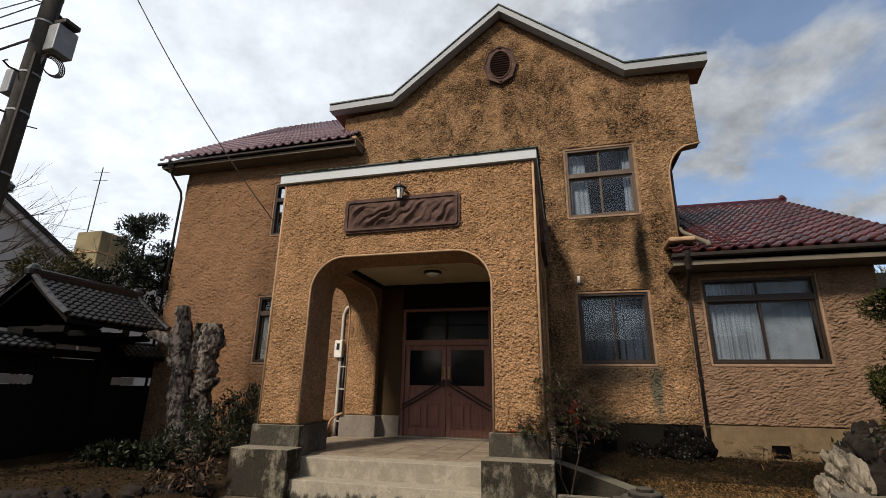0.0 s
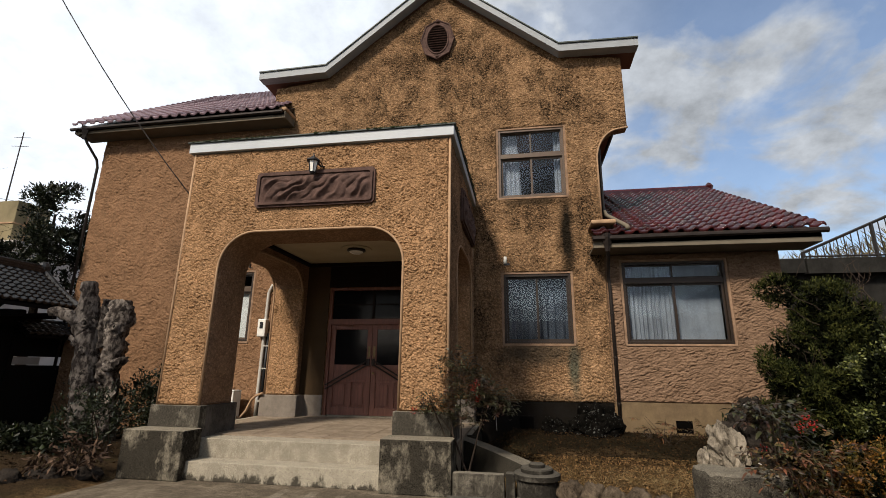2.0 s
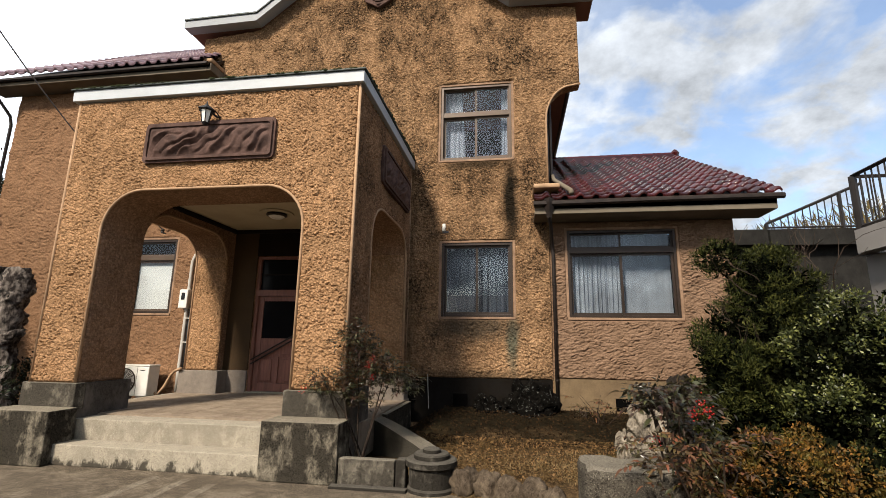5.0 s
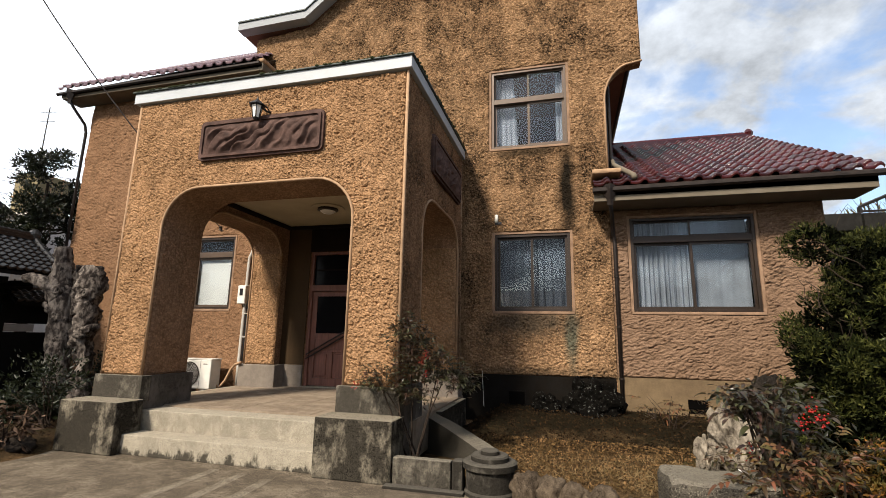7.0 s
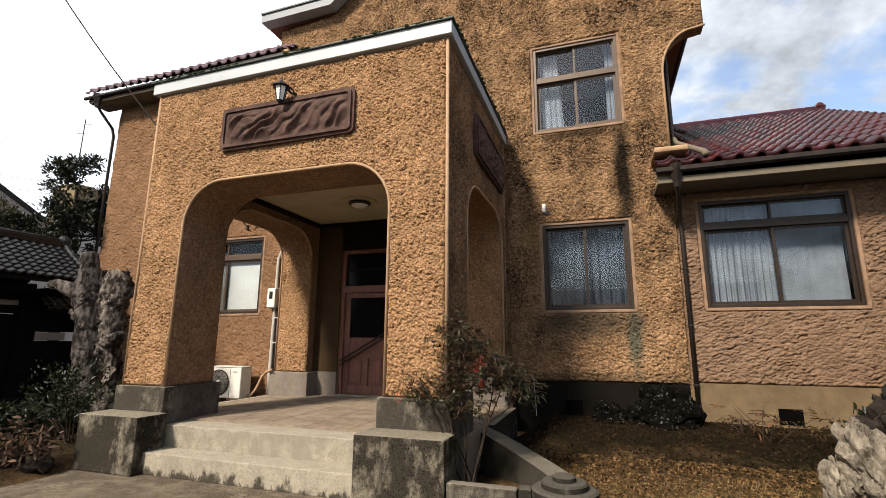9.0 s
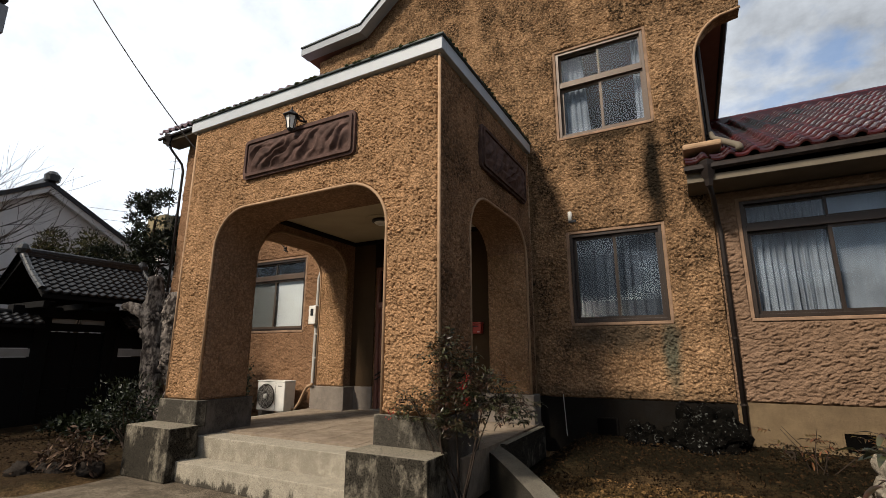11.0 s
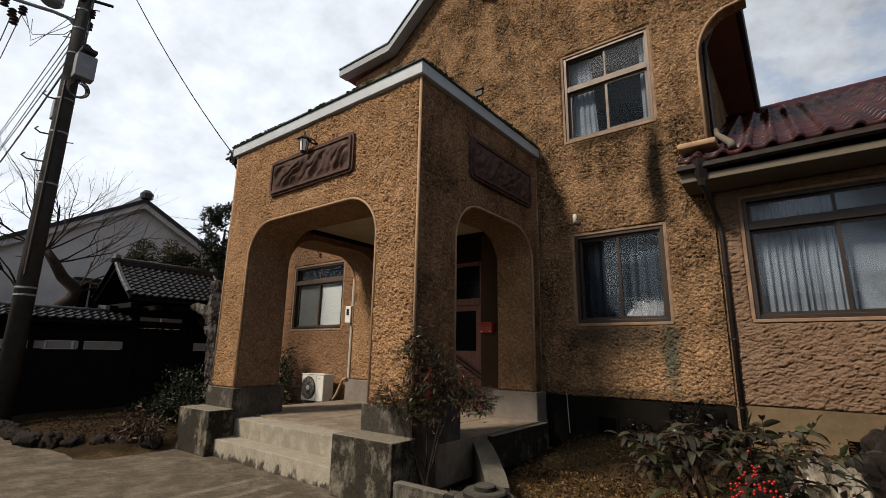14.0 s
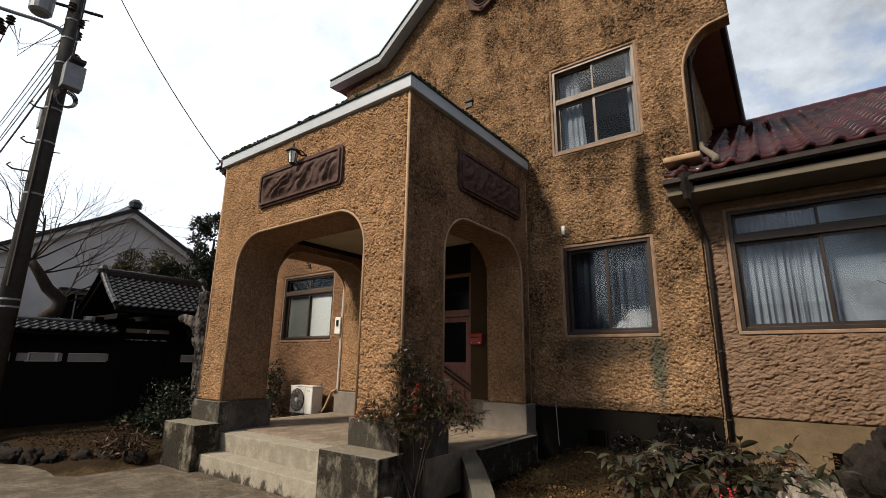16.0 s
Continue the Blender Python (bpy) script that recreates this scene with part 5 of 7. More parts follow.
def aircon():
    x0, x1, y0, y1, z0 = -6.22, -5.43, 9.86, 10.16, 0.45
    a = thing("air_conditioner", ((x0 + x1) / 2, 10.0, 0.36), "cream-white outdoor air conditioner unit standing behind the porch", "air conditioner")
    part("case", boxes((x0, x1, y0, y1, z0, z0 + 0.58), bevel=0.02), M_ACWHITE, a)
    part("top_plate", boxes((x0 - 0.006, x1 + 0.006, y0 - 0.008, y1 + 0.006, z0 + 0.582, z0 + 0.60), bevel=0.005), M_ACWHITE, a)
    cx, cz = x0 + 0.27, z0 + 0.29
    bm = bmesh.new()
    lathe(bm, [(0.245, 0.0), (0.25, 0.012), (0.22, 0.014)], (0, 0, 0), 32)
    bmesh.ops.transform(bm, matrix=pose(cx, y0, cz, 90), verts=bm.verts)
    part("fan_recess", bm, M_IRON, a, "dark fan opening")
    for k in range(9):
        r = 0.04 + 0.023 * k
        bm = bmesh.new()
        tube(bm, [(cx + r * math.cos(2 * math.pi * i / 24), y0 - 0.02, cz + r * math.sin(2 * math.pi * i / 24)) for i in range(25)], 0.004, 4, False)
        part("grille_ring", bm, M_PVC, a)
    bm = bmesh.new()
    lathe(bm, [(0.05, 0.0), (0.05, 0.02), (0.02, 0.03)], (0, 0, 0), 16)
    bmesh.ops.transform(bm, matrix=pose(cx, y0 - 0.01, cz, 90), verts=bm.verts)
    part("hub", bm, M_ACWHITE, a, "pale fan hub")
    part("seam", boxes((x0 + 0.53, x0 + 0.536, y0 - 0.003, y0, z0 + 0.02, z0 + 0.57)), M_IRON, a, "dark panel joint")
    part("badge", boxes((x0 + 0.60, x0 + 0.70, y0 - 0.003, y0, z0 + 0.49, z0 + 0.505)), M_PIPE, a, "small dark badge")
    for fx in (x0 + 0.1, x1 - 0.2):
        part("foot", boxes((fx, fx + 0.1, y0 - 0.02, y1 + 0.02, 0.08, z0)), M_PILLARBASE, a, "concrete block foot")


aircon()
c = thing("pipe_cover", (-5.17, 10.38, 0.5), "white plastic conduit with a meter box running up the wall", "conduit")
bm = bmesh.new()
tube(bm, [(-5.17, 10.37, 0.5), (-5.17, 10.37, 0.9), (-5.15, 10.37, 3.25), (-5.08, 10.36, 3.4), (-4.95, 10.36, 3.5)], 0.04, 8)
part("conduit", bm, M_PVC, c, smooth=True)
part("meter_box", boxes((-5.28, -5.08, 10.24, 10.40, 2.22, 2.62), bevel=0.02), M_ACWHITE, c, "white meter box with dark window")
part("meter_window", boxes((-5.22, -5.14, 10.232, 10.24, 2.40, 2.55), bevel=0.004), M_BLACK, c, "dark glass window")
c = thing("hose", (-5.3, 10.2, 0.5), "tan insulated refrigerant hose bending to the wall", "hose")
bm = bmesh.new()
tube(bm, [(-5.52, 10.05, 0.6), (-5.4, 10.1, 0.45), (-5.25, 10.1, 0.62), (-5.17, 10.15, 0.85), (-5.0, 10.05, 0.95), (-4.85, 10.03, 1.0)], 0.028, 8)
part("jacket", bm, M_TRIM, c, smooth=True)

# Black tubes added to give the dark shade strip beside the conduit.
c = thing("conduit_shade", (-5.0, 10.36, 0.5), "black tubes added for the shade beside the white conduit", "pipe")
for dx, r, top in ((0.0, 0.034, 2.3), (0.065, 0.028, 2.15)):
    bm = bmesh.new()
    tube(bm, [(-5.07 + dx, 10.36, 0.42), (-5.06 + dx, 10.36, 1.4), (-5.05 + dx, 10.37, top)], r, 8)
    part("shade_tube", bm, M_BLACK, c, smooth=True)
for z in (0.8, 1.5, 2.0):
    part("strap", boxes((-5.125, -4.955, 10.315, 10.40, z, z + 0.025), bevel=0.004), M_PVC, c, "added pale strap across the shade tubes")

# porch floor joints: large square tiles
for i in range(5):
    for j in range(5):
        x0, y0 = -4.1 + i * 0.606, 7.43 + j * 0.60
        bm = boxes((x0 + 0.006, x0 + 0.60, y0 + 0.006, y0 + 0.594, FLOOR + 0.0005, FLOOR + 0.006))
        single("floor_tile", bm, M_FLOOR, "worn brown floor tile of the porch", "floor tile", "structure", at=(x0 + 0.3, y0 + 0.3, FLOOR))
# Its dark sides hold both dirt and shade as colour.
single("porch_apron", boxes((PX1 + 0.105, -0.14, 8.5, 10.2, 0.05, 0.5), bevel=0.01), M_STONE, "dark-sided concrete apron beside the porch", "pavement", "structure")
single("porch_ledge", boxes((PX0 - 0.24, PX0 - 0.055, 7.95, 10.3, 0.05, 0.5), bevel=0.01), M_STEP, "pale concrete ledge along the porch", "pavement", "structure")
for x0, x1, nm in ((3.58, 3.88, "a"), (0.62, 0.9, "b")):
    v = thing("floor_vent", ((x0 + x1) / 2, MAIN - 0.04, 0.5), "small dark underfloor vent opening in the plinth", "vent", kind="structure")
    # Flat near-black sheet painted as the unlit vent hole.
    part("opening", boxes((x0, x1, MAIN - 0.04, MAIN - 0.036, 0.42, 0.64)), M_VOID, v)
    part("rim", boxes((x0 - 0.02, x0, MAIN - 0.05, MAIN - 0.036, 0.40, 0.66), (x1, x1 + 0.02, MAIN - 0.05, MAIN - 0.036, 0.40, 0.66), (x0, x1, MAIN - 0.05, MAIN - 0.036, 0.64, 0.66)), M_PLINTH if nm == "a" else M_PLINTH_DARK, v)


M_PAINT = concrete("pale_worn_concrete", (0.2, 0.17, 0.128), 0.95, (0.09, 0.073, 0.053), 1.0, 0.43, grain=34.0)
for x, y0, y1 in ((-2.36, 4.7, 6.55), (-1.94, 5.0, 6.5), (-1.55, 5.3, 6.4)):
    bm = prism(bmesh.new(), [[(x - 0.08 + 0.09, y0), (x + 0.07 + 0.09, y0), (x + 0.06, y1), (x - 0.06, y1)]], 0.001, 0.003, "z")
    single("painted_line", bm, M_PAINT, "faded pale band on the concrete before the steps", "paving", "structure")


# ---- garden stones ----
def stone(name, c, r, mat, label, seed, rough=0.25, sub=3, category="rock", group=""):
    """A boulder: a ball pressed and broken by noise at two scales, set into the ground."""
    bm = bmesh.new()
    bmesh.ops.create_icosphere(bm, subdivisions=sub, radius=1.0)
    for v in bm.verts:
        p = v.co.copy()
        k = 1 + rough * noise.noise(p * 1.4 + Vector((seed, seed * 2, 0))) + rough * 0.55 * noise.noise(p * 3.5 + Vector((0, seed, 0))) + rough * 0.18 * noise.noise(p * 8 + Vector((seed, 0, 1)))
        q = p * k
        q -= p * rough * 0.9 * abs(noise.noise(Vector((p.x * 5, p.y * 5, p.z * 1.6)) + Vector((seed, 0, 0))))
        v.co = Vector((c[0] + q.x * r[0], c[1] + q.y * r[1], c[2] + q.z * r[2]))
    single(name, bm, mat, label, category, group=group, at=(c[0], c[1], c[2] - r[2]), smooth=True)


M_LIME = concrete("pale_limestone", (0.26, 0.223, 0.172), 0.9, (0.026, 0.02, 0.015), 0.45, 0.47)
M_DARKROCK = concrete("dark_mossy_rock", (0.026, 0.021, 0.017), 0.9, (0.005, 0.0045, 0.004), 0.7)
M_EDGESTONE = concrete("grey_brown_fieldstone", (0.125, 0.096, 0.067), 0.95, (0.018, 0.013, 0.009), 0.6, 0.44)
M_WELL = concrete("weathered_concrete", (0.11, 0.1, 0.082), 0.97, (0.011, 0.0095, 0.0075), 0.7, 0.36, washed_or_lit=0.4, salt=0.2)

def crag(name, c, r, mat, label, seed, tilt=(0, 0)):
    """A craggy rock: upright slabs and knobs split by deep cracks, broken by noise."""
    bm = bmesh.new()
    bmesh.ops.create_icosphere(bm, subdivisions=5, radius=1.0)
    o = Vector((seed, seed * 1.7, seed * 0.4))
    for v in bm.verts:
        p = v.co.copy()
        q = Vector((p.x * 1.35 + p.z * 0.3, p.y * 1.35, p.z * 1.05)) + o
        dist, pts = noise.voronoi(q * 1.25)
        crack = min(1.0, (dist[1] - dist[0]) / 0.22)
        k = 1.0 + 0.16 * (noise.cell(pts[0] * 7.3) - 0.5) - 0.22 * (1 - crack) ** 1.5
        k += 0.20 * noise.noise(p * 2.2 + o) + 0.07 * noise.noise(p * 6.5 + o) + 0.03 * noise.noise(p * 15 + o)
        w = p * k
        v.co = Vector((c[0] + w.x * r[0] + tilt[0] * w.z, c[1] + w.y * r[1] + tilt[1] * w.z, c[2] + w.z * r[2]))
    single(name, bm, mat, label, "rock", at=(c[0], c[1], c[2] - r[2]))


crag("limestone_rock", (3.36, 7.5, 0.48), (0.26, 0.24, 0.46), M_LIME, "pale craggy limestone garden rock", 3.1, (-0.05, 0))
crag("limestone_rock", (3.08, 7.42, 0.33), (0.13, 0.15, 0.26), M_LIME, "small pale limestone rock beside a bigger one", 9.3)
M_BLACKROCK = Shader("black_lichened_rock", 0.95, 0, 0.02)
_at = M_BLACKROCK.where(True)
_n, _m2 = M_BLACKROCK.noise(_at, 9, 5, 0.6), M_BLACKROCK.noise(_at, 22, 4, 0.65)
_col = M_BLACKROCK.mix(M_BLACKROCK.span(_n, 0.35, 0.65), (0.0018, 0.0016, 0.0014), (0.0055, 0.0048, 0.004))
_col = M_BLACKROCK.mix(M_BLACKROCK.span(_m2, 0.60, 0.66, 0, 0.9), _col, (0.10, 0.10, 0.092))
M_BLACKROCK.colour(_col)
M_BLACKROCK.bump(_m2, 0.8, 0.03)
M_BLACKROCK = M_BLACKROCK.m
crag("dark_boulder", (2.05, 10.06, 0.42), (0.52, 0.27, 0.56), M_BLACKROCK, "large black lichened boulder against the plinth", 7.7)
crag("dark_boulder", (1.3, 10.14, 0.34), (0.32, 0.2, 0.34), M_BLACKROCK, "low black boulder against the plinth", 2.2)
crag("dark_rock", (3.88, 7.95, 0.62), (0.40, 0.36, 0.70), M_DARKROCK, "dark upright mossy garden rock", 5.2, (0.05, 0))
for i, (x, y, r) in enumerate(((1.24, 6.62, 0.16), (1.50, 6.50, 0.15), (1.72, 6.40, 0.14), (1.95, 6.28, 0.15), (2.12, 6.0, 0.15), (2.2, 5.72, 0.14))):
    stone("edging_stone", (x, y, 0.11), (r, r * 0.85, 0.17), M_EDGESTONE, "rounded fieldstone edging the garden bed", 1.7 * i + 0.4, 0.28, 4, "edging stone", "stones edging the garden")
rnd = random.Random(11)
for i in range(16):
    u = i / 15
    x = -5.25 - 4.9 * u
    y = 6.35 - 1.15 * min(1, u * 3.2) - 0.05 * rnd.random()
    stone("edging_stone", (x, y, 0.06), (0.22 + 0.06 * rnd.random(), 0.16, 0.13 + 0.05 * rnd.random()), M_DARKROCK, "low fieldstone edging the shady bed", 2.3 * i + 20, 0.3, 4, "edging stone", "stones edging the shady bed")
# split granite block, standing by the path
bm = bmesh.new()
box(bm, 2.28, 2.98, 5.0, 5.5, -0.03, 0.70, 0.06)
bmesh.ops.subdivide_edges(bm, edges=bm.edges, cuts=3, use_grid_fill=True)
for v in bm.verts:
    v.co += Vector((1, 1, 0.8)) * 0.025 * noise.noise(v.co * 4.0) + Vector((0.5, 0.3, 1)) * 0.02 * noise.noise(v.co * 9.0)
single("granite_block", bm, M_GRANITE, "rough grey granite block at the bed's corner", "stone block", at=(2.6, 5.2, 0), smooth=False)
bm = bmesh.new()
tube(bm, [(0.16, MAIN - 0.07, 0.36), (0.13, MAIN - 0.07, 0.98)], 0.006, 5)
single("thin_rod", bm, M_PVC, "thin pale rod leaning on the dark plinth", "rod", at=(0.16, MAIN - 0.07, 0.36))
single("kerb_stone", boxes((-0.19, 0.46, 6.62, 6.74, -0.02, 0.29), bevel=0.015), M_BLOCK, "grey granite kerb stone by the pier base", "kerb stone", at=(0.13, 6.68, 0))
single("kerb_post", boxes((0.475, 0.59, 6.60, 6.75, -0.02, 0.31), bevel=0.02), M_WELL, "short dark stone post beside the kerb", "stone post", at=(0.53, 6.67, 0))
single("kerb_foot", boxes((-0.25, 0.62, 6.5, 6.61, -0.03, 0.03), bevel=0.01), M_WELL, "low pale concrete strip under the kerb", "kerb", "structure")


def round_well():
    c = (0.86, 6.72, 0.0)
    w = thing("well_cover", c, "round weathered concrete well pipe with a stepped lid", "well")
    bm = bmesh.new()
    lathe(bm, [(0.275, -0.02), (0.27, 0.03), (0.25, 0.05), (0.25, 0.24), (0.285, 0.255), (0.285, 0.31), (0.26, 0.325)], c, 32)
    part("pipe", bm, M_WELL, w)
    bm = bmesh.new()
    lathe(bm, [(0.20, 0.326), (0.20, 0.365), (0.185, 0.38)], c, 32)
    part("lid", bm, M_WELL, w, "round concrete lid")
    bm = bmesh.new()
    lathe(bm, [(0.10, 0.381), (0.098, 0.415), (0.085, 0.425)], c, 20)
    part("knob", bm, M_WELL, w)


round_well()
# curved coping that runs from the porch apron to the well
path = [Vector(p) for p in ((-0.55, 8.62, 0.49), (-0.33, 8.43, 0.475), (-0.05, 8.12, 0.45), (0.2, 7.82, 0.42), (0.42, 7.54, 0.39), (0.64, 7.26, 0.36), (0.82, 7.0, 0.335))]
bm = bmesh.new()
secs = []
for i, p in enumerate(path):
    d = (path[min(i + 1, len(path) - 1)] - path[max(i - 1, 0)])
    s = Vector((d.y, -d.x, 0)).normalized() * 0.115
    secs.append([bm.verts.new(q) for q in (p - s + Vector((0, 0, -0.45)), p - s, p + s, p + s + Vector((0, 0, -0.45)))])
for a, b in zip(secs, secs[1:]):
    for k in range(3):
        bm.faces.new((a[k], a[k + 1], b[k + 1], b[k]))
bm.faces.new(secs[0][::-1])
bm.faces.new(secs[-1])
bmesh.ops.recalc_face_normals(bm, faces=bm.faces)
# Sides stained nearly throughout, so their shade sits in the colour too.
M_COPE = concrete("pale_granite_coping", (0.2, 0.178, 0.14), 0.97, (0.010, 0.009, 0.007), 0.7, 0.27, washed_or_lit=0.4, salt=0.25)
single("coping_wall", bm, M_COPE, "curved grey granite coping of a low garden wall", "low wall", "structure")


# ---- foliage ----
def leaf_mat(name, a, b, c, rough=0.45, spec=0.22):
    s = Shader(name, rough, 0, spec)
    g = s.node("ShaderNodeNewGeometry")
    isl = g.outputs["Random Per Island"]
    n = s.noise(g.outputs["Position"], 5.5, 4, 0.6)
    col = s.mix(s.calc("POWER", isl, 1.6), a, b)
    # Noise patches of c; the dark ones on evergreens mimic shaded gaps.
    col = s.mix(s.span(n, 0.46, 0.62, 0, 0.85), col, c)
    s.colour(col)
    tr = s.node("ShaderNodeBsdfTranslucent")
    s.link(col, tr.inputs["Color"])
    mx = s.node("ShaderNodeMixShader")
    mx.inputs[0].default_value = 0.12
    s.link(s.p.outputs[0], mx.inputs[1])
    s.link(tr.outputs[0], mx.inputs[2])
    s.link(mx.outputs[0], s.t.nodes["Material Output"].inputs["Surface"])
    return s.m


def leaf_cloud(name, parent, blobs, n, length, width, material, seed, fill=0.45, gap=0.0, droop=0.0, up=0.3, label="", fold=0.25):
    """Many small folded leaves in and round ellipsoids, denser at their skin, with gaps made by noise."""
    rng = np.random.default_rng(seed)
    blobs = np.array(blobs, float)
    vol = blobs[:, 3] * blobs[:, 4] * blobs[:, 5]
    pick = rng.choice(len(blobs), n, p=vol / vol.sum())
    d = rng.normal(size=(n, 3))
    d /= np.linalg.norm(d, axis=1)[:, None]
    r = fill + (1 - fill) * rng.random(n) ** 0.5
    r *= 1 + 0.22 * np.sin(d[:, 0] * 7 + seed) * np.sin(d[:, 1] * 6) + 0.2 * np.sin(d[:, 2] * 9 + d[:, 0] * 11 + seed * 2)
    p = blobs[pick, :3] + d * blobs[pick, 3:6] * r[:, None]
    if gap > 0:
        keep = np.array([noise.noise((q[0] * 4.5 + seed, q[1] * 4.5, q[2] * 4.5)) > gap - 0.5 for q in p])
        p, d = p[keep], d[keep]
    n = len(p)
    way = d * 0.6 + rng.normal(size=(n, 3)) * 0.6 + np.array((0, 0, up - droop))
    way /= np.linalg.norm(way, axis=1)[:, None]
    side = np.cross(way, rng.normal(size=(n, 3)))
    side /= np.linalg.norm(side, axis=1)[:, None]
    nor = np.cross(side, way)
    s = (0.65 + 0.7 * rng.random(n))[:, None]
    L, W = way * length * s, side * width * s * 0.5
    o = np.array(root_at(parent))
    base = p - o
    V = np.stack([base, base + L * 0.5 + W + nor * fold * width * s, base + L, base + L * 0.5 - W + nor * fold * width * s], 1).reshape(-1, 3)
    k = np.arange(n)[:, None] * 4
    F = np.concatenate([k + np.array((0, 1, 2)), k + np.array((0, 2, 3))], 1).reshape(-1, 3)
    me = bpy.data.meshes.new(name)
    me.vertices.add(len(V))
    me.vertices.foreach_set("co", V.ravel())
    me.loops.add(len(F) * 3)
    me.loops.foreach_set("vertex_index", F.ravel().astype(np.int32))
    me.polygons.add(len(F))
    me.polygons.foreach_set("loop_start", np.arange(len(F), dtype=np.int32) * 3)
    me.update(calc_edges=True)
    me.materials.append(material)
    ob = new(name, me)
    ob.parent = parent
    return tagged(ob, label)


def branchy(bm, start, way, length, r, depth, rnd, spread=0.6, lift=0.15, ends=None, crook=0.25, kids=(2, 3), shrink=0.68):
    """A limb that bends, tapers and forks."""
    pts, rs = [Vector(start)], [r]
    d = Vector(way).normalized()
    steps = 4
    for i in range(steps):
        d = (d + Vector((rnd.gauss(0, crook), rnd.gauss(0, crook), rnd.gauss(0, crook) + lift * 0.3))).normalized()
        pts.append(pts[-1] + d * length / steps)
        rs.append(r * (1 - 0.42 * (i + 1) / steps))
    tube(bm, pts, rs, 6 if r > 0.03 else (5 if r > 0.012 else 3), True)
    if depth == 0:
        if ends is not None:
            ends.append(pts[-1])
        return
    for k in range(rnd.randint(*kids)):
        q = pts[rnd.randint(2, steps)]
        nd = (d + Vector((rnd.gauss(0, spread), rnd.gauss(0, spread), rnd.gauss(0, spread * 0.6) + lift))).normalized()
        branchy(bm, q, nd, length * rnd.uniform(0.6, 0.9), r * 0.55, depth - 1, rnd, spread, lift, ends, crook, kids, shrink)


M_BARK = plain("dark_bark", (0.0407, 0.0296, 0.0222), 0.9, vary=0.4, scale=8, grain=40, bump=0.8, stretch=(3, 3, 1)).m
M_GREYBARK = Shader("peeling_grey_bark", 0.9, 0, 0.2)
_at = M_GREYBARK.where(True)
_n, _m2 = M_GREYBARK.noise(_at, 7, 6, 0.65), M_GREYBARK.noise(M_GREYBARK.where(True, (3, 3, 1.2)), 4, 5, 0.6)
_col = M_GREYBARK.mix(M_GREYBARK.span(_m2, 0.40, 0.60), (0.024, 0.018, 0.015), (0.19, 0.162, 0.138))
_col = M_GREYBARK.mix(M_GREYBARK.span(_n, 0.50, 0.60), _col, (0.016, 0.012, 0.010))
M_GREYBARK.colour(_col)
M_GREYBARK.bump(_n, 0.9, 0.05)
M_GREYBARK = M_GREYBARK.m
L_DARK = leaf_mat("dark_evergreen_leaf", (0.005, 0.008, 0.003), (0.026, 0.034, 0.012), (0.007, 0.008, 0.004), 0.45, 0.25)
L_CONIFER = leaf_mat("conifer_needles", (0.006, 0.010, 0.002), (0.095, 0.098, 0.024), (0.012, 0.016, 0.004), 0.6, 0.08)
L_HEDGE = leaf_mat("glossy_hedge_leaf", (0.010, 0.016, 0.004), (0.20, 0.21, 0.06), (0.03, 0.04, 0.010), 0.33, 0.35)
L_AZALEA = leaf_mat("bronzed_azalea_leaf", (0.022, 0.014, 0.004), (0.24, 0.11, 0.022), (0.085, 0.07, 0.014), 0.5, 0.15)
L_NANDINA = leaf_mat("nandina_leaf", (0.010, 0.012, 0.005), (0.06, 0.062, 0.028), (0.05, 0.022, 0.016), 0.3, 0.4)
L_NANDINA_RED = leaf_mat("reddened_nandina_leaf", (0.02, 0.014, 0.006), (0.17, 0.062, 0.032), (0.06, 0.052, 0.014), 0.4, 0.25)
L_GRASS = leaf_mat("dry_grass", (0.10, 0.075, 0.035), (0.2, 0.15, 0.07), (0.07, 0.07, 0.025), 0.8, 0.05)
# Leaf colour that stands for the shade inside bushes.
L_INNER = leaf_mat("shade_coloured_leaf", (0.002, 0.003, 0.001), (0.006, 0.008, 0.003), (0.003, 0.003, 0.001), 0.8, 0.03)
L_STRAW = leaf_mat("trodden_straw", (0.12, 0.083, 0.04), (0.34, 0.24, 0.12), (0.15, 0.11, 0.05), 0.9, 0.05)
L_LITTER = leaf_mat("fallen_brown_leaf", (0.03, 0.018, 0.008), (0.27, 0.16, 0.07), (0.08, 0.05, 0.02), 0.9, 0.05)
# Two darker copies of the litter, coloured for the shaded ground.
L_LITTER_MID = leaf_mat("wall_shade_leaf", (0.007, 0.0045, 0.0025), (0.06, 0.034, 0.016), (0.014, 0.010, 0.005), 0.9, 0.05)
L_LITTER_DARK = leaf_mat("bed_shade_leaf", (0.012, 0.007, 0.004), (0.06, 0.034, 0.018), (0.022, 0.016, 0.009), 0.9, 0.1)
L_WITHERED = leaf_mat("withered_leaf", (0.02, 0.013, 0.009), (0.14, 0.09, 0.06), (0.05, 0.03, 0.02), 0.7, 0.1)
L_BUSH = leaf_mat("yellowing_bush_leaf", (0.012, 0.014, 0.005), (0.13, 0.115, 0.045), (0.03, 0.03, 0.01), 0.6, 0.1)
M_BERRY = plain("scarlet_berry", (0.30, 0.010, 0.007), 0.3, vary=0.2, bump=0).m


def clumps(blobs, n, r, seed):
    """Small tufts spread over the skin of larger ellipsoids, so that a crown has lobes and gaps."""
    rnd = random.Random(seed)
    out = []
    vol = [b[3] * b[4] + b[4] * b[5] for b in blobs]
    for _ in range(n):
        b = rnd.choices(blobs, vol)[0]
